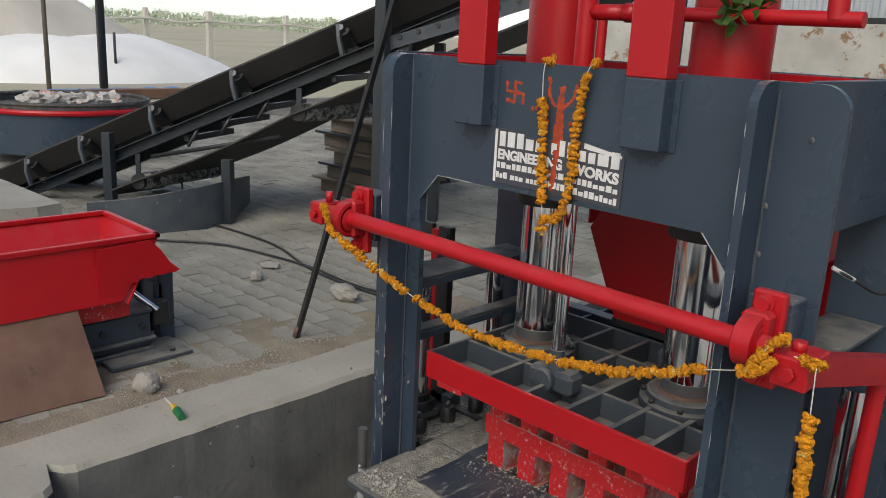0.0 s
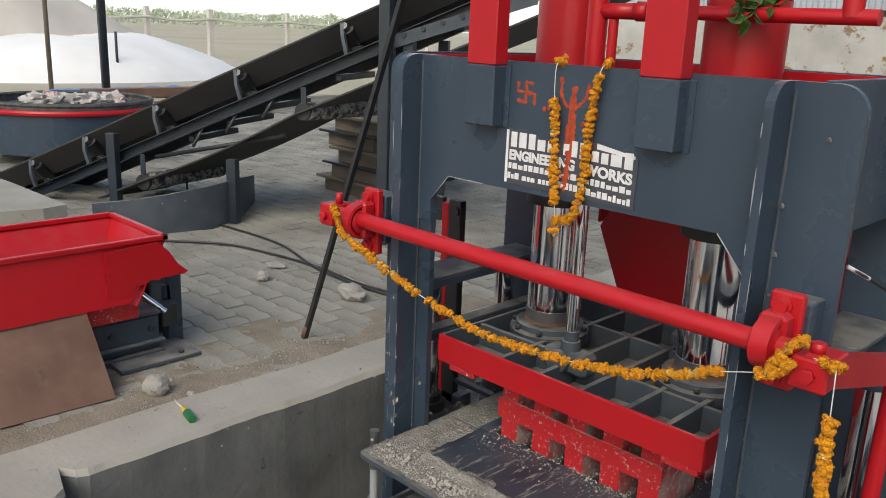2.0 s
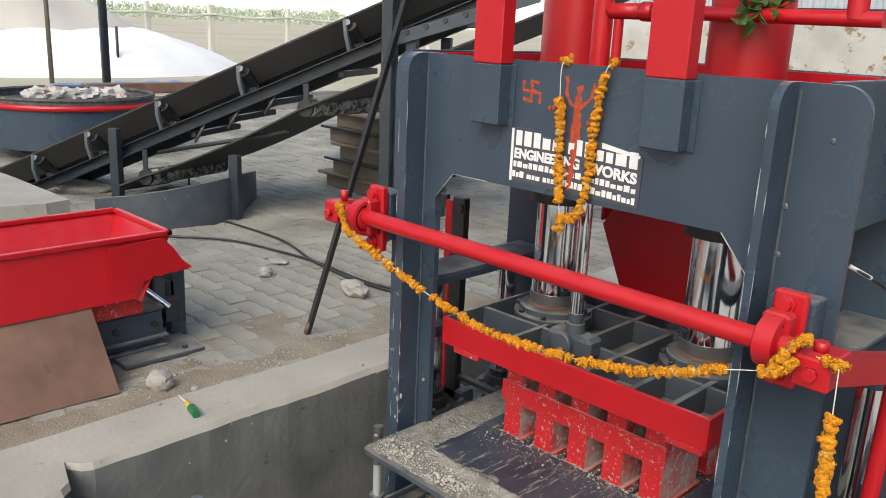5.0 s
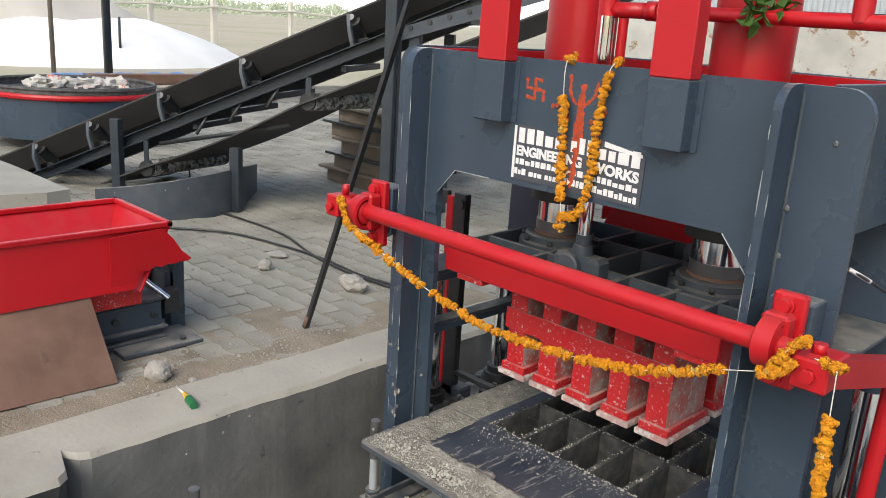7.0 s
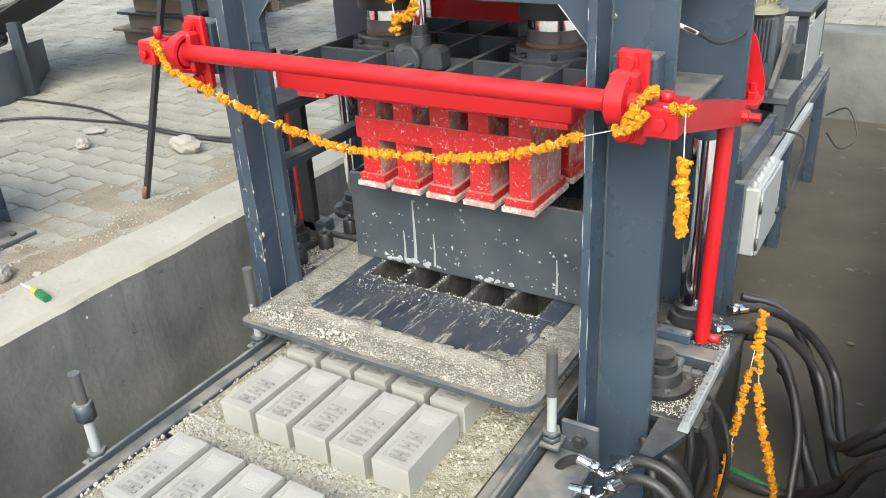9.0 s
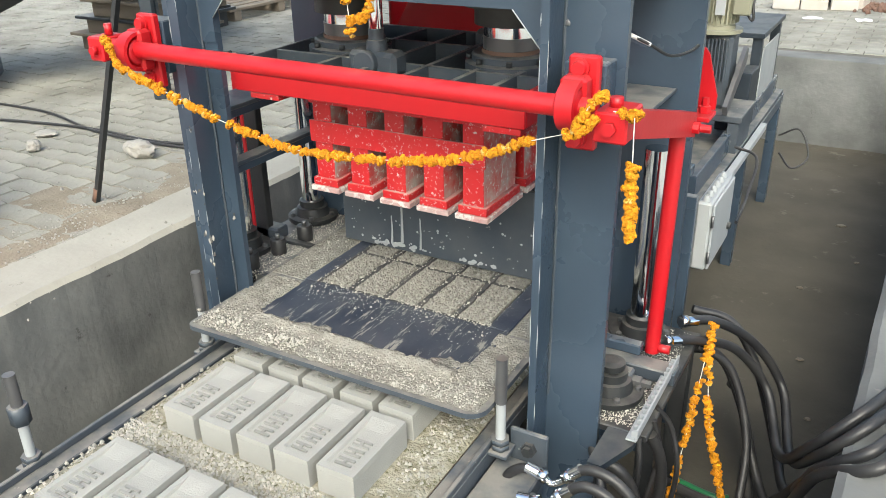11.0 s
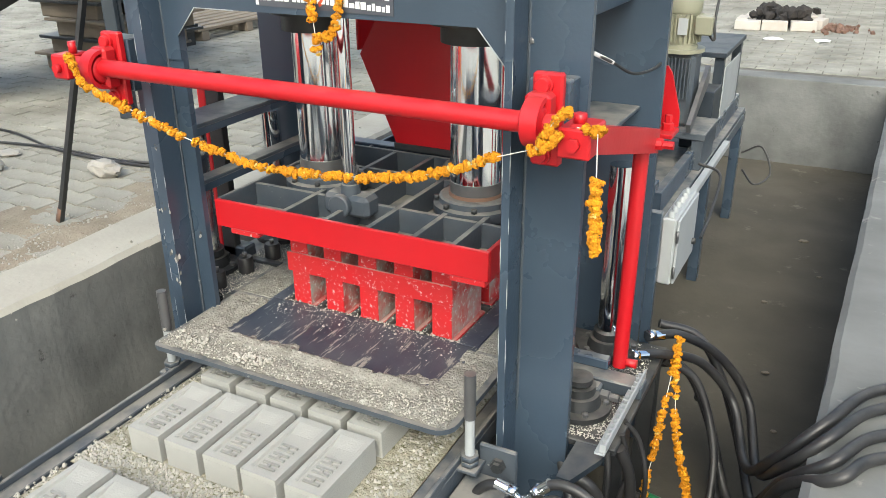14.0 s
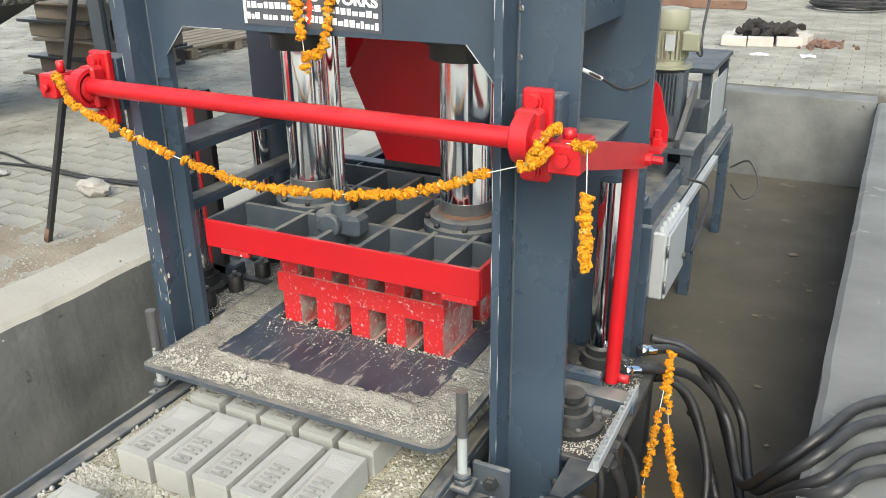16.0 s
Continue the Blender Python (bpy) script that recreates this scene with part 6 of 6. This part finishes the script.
    solid("kerb_block", prism(bmesh.new(), [(-5.2, -0.9), (-3.95, -0.9), (-3.72, 0.12), (-3.76, 0.27), (-4.6, 0.24), (-5.2, 0.2)], 0, 0.245, "z"), M_CONC, "rough concrete ramp wall beside the conveyor", "block")


conveyor()


def pallet_stacks():
    for k in range(5):
        z = k * 0.128
        j = 0.09 * ((k * 7) % 5 - 2) / 2 + 0.12
        s = thing("brick_pallet", "stained dark brick pallet lying in a stack", "pallet", (-4.1 + j, 3.0, z), "stacked pallets")
        part("board", B(-4.42 + j, -3.70 + j, 2.55, 3.45, z + 0.106, z + 0.1275, 0.004), M_DARK if k % 2 else M_WOOD, s)
        for y, w in ((2.60, 0.20), (2.92, 0.16), (3.20, 0.20)):
            part("bearer", B(-4.36 + j, -3.78 + j, y, y + w, z, z + 0.1055, 0.006), M_WOOD, s)
    p = thing("slatted_pallet", "weathered wooden slatted pallet on the paving", "pallet", (-4.6, 4.6, 0))
    for k in range(8):
        part("slat", B(-5.15 + k * 0.14, -5.05 + k * 0.14, 3.95, 5.4, 0.085, 0.11, 0.004), M_WOOD, p)
    for y in (4.0, 4.6, 5.25):
        part("bearer", B(-5.15, -4.07, y, y + 0.09, 0, 0.0845, 0.004), M_WOOD, p)
    q = thing("spare_board", "short weathered board propped on blocks", "board", (-4.2, 3.8, 0))
    part("board", B(-4.6, -3.95, 3.66, 3.90, 0.13, 0.155, 0.004), M_DARK, q)
    for x in (-4.5, -4.1):
        part("block", B(x, x + 0.10, 3.70, 3.84, 0, 0.1295, 0.006), M_DARK, q)


pallet_stacks()


PMX, PMY = -7.0, 1.55


def pan_mixer():
    m = thing("pan_mixer", "round grey pan mixer with a red rim, caked with cement", "mixer", (PMX, PMY, 0))
    prof = [(0.74, 0.0), (0.755, 0.01), (0.755, 0.50), (0.76, 0.505), (1.03, 0.56), (1.0, 0.565), (0.985, 0.56), (0.98, 0.30), (0.9, 0.26)]
    part("pan", lathe(bmesh.new(), (PMX, PMY, 0.10), [(r, h * 0.72) for r, h in prof[:4]], 48), M_GREY, m)
    bm = bmesh.new()
    tube(bm, [(PMX + 0.765 * math.cos(a), PMY + 0.765 * math.sin(a), 0.485) for a in (2 * math.pi * k / 48 for k in range(49))], 0.026, 8, False)
    part("rim", bm, M_RED, m)
    part("mix_bed", lathe(bmesh.new(), (PMX, PMY, 0.4645), [(0.74, 0), (0.74, 0.004)], 40), M_CAVITY, m, "dark cement mix in the pan")
    part("inner_wall", lathe(bmesh.new(), (PMX, PMY, 0.487), [(0.742, 0.0), (0.760, 0.0), (0.760, 0.065), (0.742, 0.065), (0.738, 0.002)], 48), M_CAVITY, m, "cement caked upper wall")
    bm = bmesh.new()
    tube(bm, [(PMX + 0.75 * math.cos(a), PMY + 0.75 * math.sin(a), 0.555) for a in (2 * math.pi * k / 48 for k in range(49))], 0.022, 6, False)
    part("liner", bm, M_CAVITY, m, "cement caked lip")
    for k in range(6):
        part("mixing_arm", lump(bmesh.new(), (PMX + 0.05 + 0.1 * noise.noise(Vector((k, 0, 0))), PMY - 0.30 + k * 0.14, 0.550 - 0.006 * k), 0.13, 0.6, 3, k, (1, 1, 0.6)), M_CAKED, m, "red mixing arm caked with grey cement")
    for a in range(4):
        x, y = PMX + 0.6 * math.cos(a * 1.57 + 0.7), PMY + 0.6 * math.sin(a * 1.57 + 0.7)
        part("leg", B(x - 0.05, x + 0.05, y - 0.05, y + 0.05, 0, 0.0995, 0.004), M_GREY, m)


pan_mixer()


# ---- outside: heaps, fence, crops, trees ----
def heap(name, label, material, cx, cy, rx, ry, h, seed, steep=1.0):
    bm = bmesh.new()
    n, k = 26, 64
    rings = []
    for i in range(n + 1):
        f = i / n
        rings.append([])
        for j in range(k):
            a = 2 * math.pi * j / k
            wob = 1 + 0.13 * noise.noise(Vector((math.cos(a) * 1.3, math.sin(a) * 1.3, seed)))
            x, y = cx + rx * f * wob * math.cos(a), cy + ry * f * wob * math.sin(a)
            z = h * (1 - f ** steep) * (1 + 0.12 * noise.noise(Vector((x * 0.5, y * 0.5, seed)))) + 0.10 * h * noise.noise(Vector((x * 1.1, y * 1.1, seed + 3))) * (1 - f) + 0.02 * noise.noise(Vector((x * 5, y * 5, seed)))
            rings[-1].append(bm.verts.new((x, y, max(-0.02, z) if i < n else -0.03)))
    for a, b in zip(rings, rings[1:]):
        for j in range(k):
            bm.faces.new((a[j], a[(j + 1) % k], b[(j + 1) % k], b[j])).smooth = True
    bmesh.ops.remove_doubles(bm, verts=bm.verts, dist=0.0005)
    solid(name, bm, material, label, "heap", kind="stuff")


heap("stone_dust_heap", "broad heap of white stone dust", M_SANDWHITE, -18.5, 6.3, 2.6, 4.0, 0.90, 1.0, 3.0)
heap("sand_heap", "tall heap of tan sand", M_SANDTAN, -20.5, 5.0, 2.6, 4.75, 2.9, 4.0, 1.0)


def outside():
    posts = [(-23, 3.0), (-23, 6.4), (-23, 10.0), (-23, 12.08), (-23, 14.97), (-23, 18.2), (-23, 21.6), (-23, 25.0)]
    for i, (x, y) in enumerate(posts):
        r = 0.085 if abs(y - 12.08) < 0.1 else 0.07
        p = thing("fence_post", "pale weathered fence post in the field", "fence post", (x, y, -0.02), "fence posts")
        part("shaft", B(x - r, x + r, y - r, y + r, -0.02, 1.66 + 0.08 * noise.noise(Vector((y, 0, 0))), 0.02), M_POST, p)
    for a, b in zip(posts, posts[1:]):
        rl = thing("fence_rail", "thin pale fence rail between posts", "fence rail", (a[0] + 0.1, a[1], 1.3), "fence rails")
        part("rail", T(smooth_path([(a[0] + 0.11, a[1] - 0.1, 1.36), (a[0] + 0.11, (a[1] + b[1]) / 2, 1.28), (b[0] + 0.11, b[1] + 0.1, 1.36)], 6), 0.04, 6), M_POST, rl)
    # crop rows and low trees toward the horizon, in clumps of small leaves
    rnd = random.Random(77)
    bm = bmesh.new()
    for k in range(13000):
        d = rnd.uniform(190, 350)
        a = rnd.uniform(radians(142), radians(176))
        x, y = d * math.cos(a), d * math.sin(a)
        s = rnd.uniform(0.08, 0.22) * d / 70
        z = rnd.uniform(0, 1.2 + 0.022 * (d - 190))
        m = Euler((rnd.uniform(0, 6), rnd.uniform(0, 6), rnd.uniform(0, 6))).to_matrix()
        q = [bm.verts.new(Vector((x, y, z)) + m @ Vector(p) * s) for p in ((-0.6, -0.25, 0), (0.5, -0.35, 0.1), (0.7, 0.3, 0), (-0.4, 0.4, 0.12))]
        bm.faces.new(q)
    solid("crop_field", bm, M_LEAF, "green crop rows beyond the field, paled as by haze", "crops", kind="stuff")
    for k in range(9):
        a = radians(143 + k * 3.6)
        d = 300 + 50 * rnd.random()
        x, y = d * math.cos(a), d * math.sin(a)
        t = thing("tree", "small tree at the far edge of the field, paled as by haze", "tree", (x, y, -0.02), "far trees")
        h = rnd.uniform(3.0, 5.0)
        part("trunk", T([(x, y, -0.02), (x + 0.2, y, h * 0.45), (x + 0.1, y + 0.2, h * 0.8)], [0.2, 0.14, 0.05], 6), M_WOOD, t)
        bm = bmesh.new()
        for j in range(160):
            p = Vector((rnd.gauss(0, 1), rnd.gauss(0, 1), rnd.gauss(0, 0.6))) * h * 0.26 + Vector((x, y, h * 0.75))
            m = Euler((rnd.uniform(0, 6), rnd.uniform(0, 6), rnd.uniform(0, 6))).to_matrix()
            bm.faces.new([bm.verts.new(p + m @ Vector(q) * 0.5) for q in ((-0.6, -0.3, 0), (0.5, -0.4, 0.1), (0.7, 0.3, 0), (-0.4, 0.4, 0.1))])
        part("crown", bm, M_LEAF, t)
    # things lying before the heaps
    solid("steel_beam", B(-12.75, -12.55, 3.9, 6.8, 0.0, 0.16, 0.01), M_RUST, "rusty brown steel beam lying on the ground", "beam", at=None)
    bm = bmesh.new()
    n = 30
    rows = [[bm.verts.new((-14.6 + 0.9 * i / 6, 4.0 + 3.2 * j / n, 0.0 + 0.07 * abs(noise.noise(Vector((i * 0.6, j * 0.5, 1)))) * (0 < i < 6))) for j in range(n + 1)] for i in range(7)]
    for a, b in zip(rows, rows[1:]):
        for j in range(n):
            bm.faces.new((a[j], b[j], b[j + 1], a[j + 1]))
    solid("tarpaulin", bm, M_BLUETARP, "crumpled blue tarpaulin spread on the ground", "tarpaulin")
    solid("marker_stick", T([(-16.4, 6.15, 0.1), (-16.4, 6.15, 1.02)], 0.03, 6), M_DARK, "thin dark stick standing in the white heap", "stick")


outside()


def north_side():
    # fire pit of pale bricks
    f = thing("fire_pit", "heap of charred embers ringed with pale bricks", "fire pit", (0.35, 7.2, 0))
    for x, y, rz in ((0.13, 6.62, 4), (0.36, 6.66, 6), (0.60, 6.74, 10), (0.72, 6.95, 80), (0.68, 7.2, 86), (0.06, 6.85, 88), (0.10, 7.1, 92), (0.2, 7.35, 5), (0.46, 7.4, 2)):
        part("brick", B(-0.112, 0.112, -0.05, 0.05, 0, 0.085, 0.006, pose(x, y, 0.0, 0, 0, rz)), M_PALEBRICK, f)
    bm = bmesh.new()
    rnd = random.Random(8)
    for k in range(60):
        lump(bm, (rnd.gauss(0.38, 0.13), rnd.gauss(7.0, 0.15), 0.07 + 0.07 * rnd.random()), rnd.uniform(0.03, 0.07), 0.5, 1, k)
    part("ember_bed", bm, M_ASH, f, "black charred embers")["kind"] = "stuff"
    bm = bmesh.new()
    for k in range(80):
        lump(bm, (rnd.gauss(0.86, 0.10), rnd.gauss(6.95, 0.12), 0.01), rnd.uniform(0.01, 0.03), 0.5, 1, k)
    part("spilled_ash", bm, M_RUST, f, "spilled reddish ash")["kind"] = "stuff"
    for x, y in ((0.42, 6.15), (0.80, 6.2)):
        bm = bmesh.new()
        lump(bm, (x, y, 0.008), 0.05, 0.6, 2, x, (1.6, 1, 0.25))
        solid("paper_scrap", bm, M_WHITE, "crumpled scrap of white paper", "paper", "paper scraps", at=(x, y, 0))
    solid("timber_beam", B(-2.4, -0.16, 9.55, 9.67, 0, 0.10, 0.006), M_RUST, "long brown timber lying on the paving", "beam")
    c = thing("hose_coil", "coil of black hose lying on the paving", "hose coil", (1.0, 10.1, 0))
    bm = bmesh.new()
    pts = []
    for k in range(140):
        a = k * 0.22
        r = 0.45 + 0.08 * noise.noise(Vector((k * 0.1, 0, 0)))
        pts.append((1.0 + r * math.cos(a), 10.1 + r * math.sin(a), 0.03 + 0.09 * k / 140))
    part("coil", tube(bm, pts, 0.022, 6), M_RUBBER, c)
    # leaves tied to the pipe
    l = thing("leaf_bunch", "bunch of dark green leaves tied to the pipe", "leaves", (0.33, 0.28, 1.41))
    rnd = random.Random(12)
    for cx, cz, cy, n in ((0.33, 1.435, 0.28, 44), (-0.36, 1.40, 0.55, 22)):
        for k in range(n):
            m = pose(cx + rnd.gauss(0, 0.02), cy + rnd.gauss(0, 0.015), cz + rnd.gauss(0, 0.02), rnd.uniform(0, 360), rnd.uniform(0, 360), rnd.uniform(0, 360))
            bm = bmesh.new()
            lo = [bm.verts.new(m @ Vector(p)) for p in ((0, 0, 0), (0.014, 0.012, 0.006), (0.032, 0.011, 0.002), (0.048, 0, -0.010), (0.032, -0.011, 0.002), (0.014, -0.012, 0.006))]
            bm.faces.new(lo)
            part("leaf", bm, M_NEEM, l)


north_side()


# ---- paving, last: the nearest as single pavers, the rest joined ----
def paver_outline(cx, cy, l=0.222, w=0.108, a=0.012):
    pts = []
    for k in range(5):
        pts.append((cx - l / 2 + l * k / 4, cy - w / 2 + (a if k % 2 else -a) * 0.5))
    for k in range(5):
        pts.append((cx + l / 2 - l * k / 4, cy + w / 2 + (a if k % 2 else -a) * 0.5))
    return pts


def pavers():
    rnd = random.Random(5)
    home = bpy.data.objects["paving_bed"]
    single, rest = [], bmesh.new()
    me = []
    for k in range(4):
        bm = bmesh.new()
        pts = paver_outline(0, 0)
        lo = [bm.verts.new((x, y, -0.03)) for x, y in pts]
        hi = [bm.verts.new((x * 0.985, y * 0.965, 0.0)) for x, y in pts]
        bm.faces.new(hi)
        for i in range(len(pts)):
            j = (i + 1) % len(pts)
            bm.faces.new((lo[i], lo[j], hi[j], hi[i]))
        m = bpy.data.meshes.new("paver")
        bm.to_mesh(m)
        bm.free()
        m.materials.append(M_PAVER)
        me.append(m)
    n = 0
    for r in range(-30, 125):
        y = r * 0.1135
        for c in range(-55, 36):
            x = c * 0.2275 + (0.11375 if r % 2 else 0)
            if PX0 - 0.22 < x < PX1 + 0.50 and PY0 < y < PY1 + 0.30:
                continue
            if x > 3.5 or x < -9.5 or y > 12.9 or (x > 0 and y < 2.5):
                continue
            z = rnd.uniform(-0.004, 0.0015)
            m = pose(x, y, z, rnd.uniform(-0.5, 0.5), rnd.uniform(-0.5, 0.5), rnd.uniform(-0.8, 0.8))
            if n < 300 and -2.75 < x < PX0 - 0.22 and -0.9 < y < 1.85:
                p = new("paver", rnd.choice(me))
                p.parent = home
                p.matrix_local = m
                n += 1
            else:
                pts = paver_outline(0, 0)
                hi = [rest.verts.new(m @ Vector((a * 0.985, b * 0.965, 0))) for a, b in pts]
                lo = [rest.verts.new(m @ Vector((a, b, -0.012))) for a, b in pts]
                rest.faces.new(hi)
                for i in range(len(pts)):
                    j = (i + 1) % len(pts)
                    rest.faces.new((lo[i], lo[j], hi[j], hi[i]))
    mesh = bpy.data.meshes.new("paver_field")
    rest.to_mesh(mesh)
    rest.free()
    mesh.materials.append(M_PAVER)
    ob = new("paver_field", mesh)
    ob.parent = home
    tagged(ob, "dusty zigzag cement pavers", kind="stuff")


pavers()


# ---- what moves ----
def motions():
    # underside of the stamps over the floor
    foot = [(0, 0.012), (0.6, 0.012), (1.0, 0.014), (1.5, 0.046), (2.0, 0.070), (2.5, 0.106), (3.0, 0.113), (4.2, 0.115), (5.8, 0.117), (6.1, 0.150), (6.3, 0.200), (6.5, 0.242), (7.0, 0.338), (7.25, 0.368), (7.5, 0.372), (8.5, 0.371), (11.5, 0.371), (11.7, 0.355), (12.0, 0.297), (12.5, 0.119), (12.7, 0.056), (12.9, 0.030), (13.1, 0.024), (14.0, 0.018), (14.5, 0.012), (16.0, 0.012)]
    walk(HEAD, [(t, pose(0, 0.44, z)) for t, z in foot])
    lift = [(0, 0.0), (0.7, 0.0), (1.0, 0.013), (1.5, 0.079), (1.8, 0.091), (2.2, 0.092), (4.2, 0.092), (7.1, 0.094), (7.3, 0.085), (7.5, 0.049), (7.75, 0.004), (8.0, 0.0), (12.0, 0.0), (16.0, 0.0)]
    walk(MOULD, [(t, pose(0, 0.3, z)) for t, z in lift])
    slide = [(0, 0.79), (7.9, 0.79), (8.1, 0.715), (8.3, 0.614), (8.7, 0.46), (9.0, 0.314), (9.3, 0.19), (9.6, 0.14), (10.3, 0.14), (10.7, 0.32), (11.1, 0.56), (11.4, 0.655), (11.7, 0.72), (12.2, 0.79), (16.0, 0.79)]
    walk(FEEDER, [(t, pose(0, 0.3 + y, 0.07)) for t, y in slide])
    # the mix rides in the feed box, drops into the cells and is pressed down
    mix = [(0, 1.07, 0.16), (7.9, 1.07, 0.16), (8.3, 0.89, 0.16), (8.7, 0.74, 0.16), (9.0, 0.594, 0.16), (9.3, 0.47, 0.16), (9.6, 0.44, 0.16), (9.9, 0.44, 0.14), (10.2, 0.44, 0.064), (11.0, 0.44, 0.064), (12.6, 0.44, 0.064), (12.75, 0.44, 0.042), (13.0, 0.44, 0.020), (14.5, 0.44, 0.008), (16.0, 0.44, 0.008)]
    walk(CHARGE, [(t, pose(0, y, z)) for t, y, z in mix])


motions()
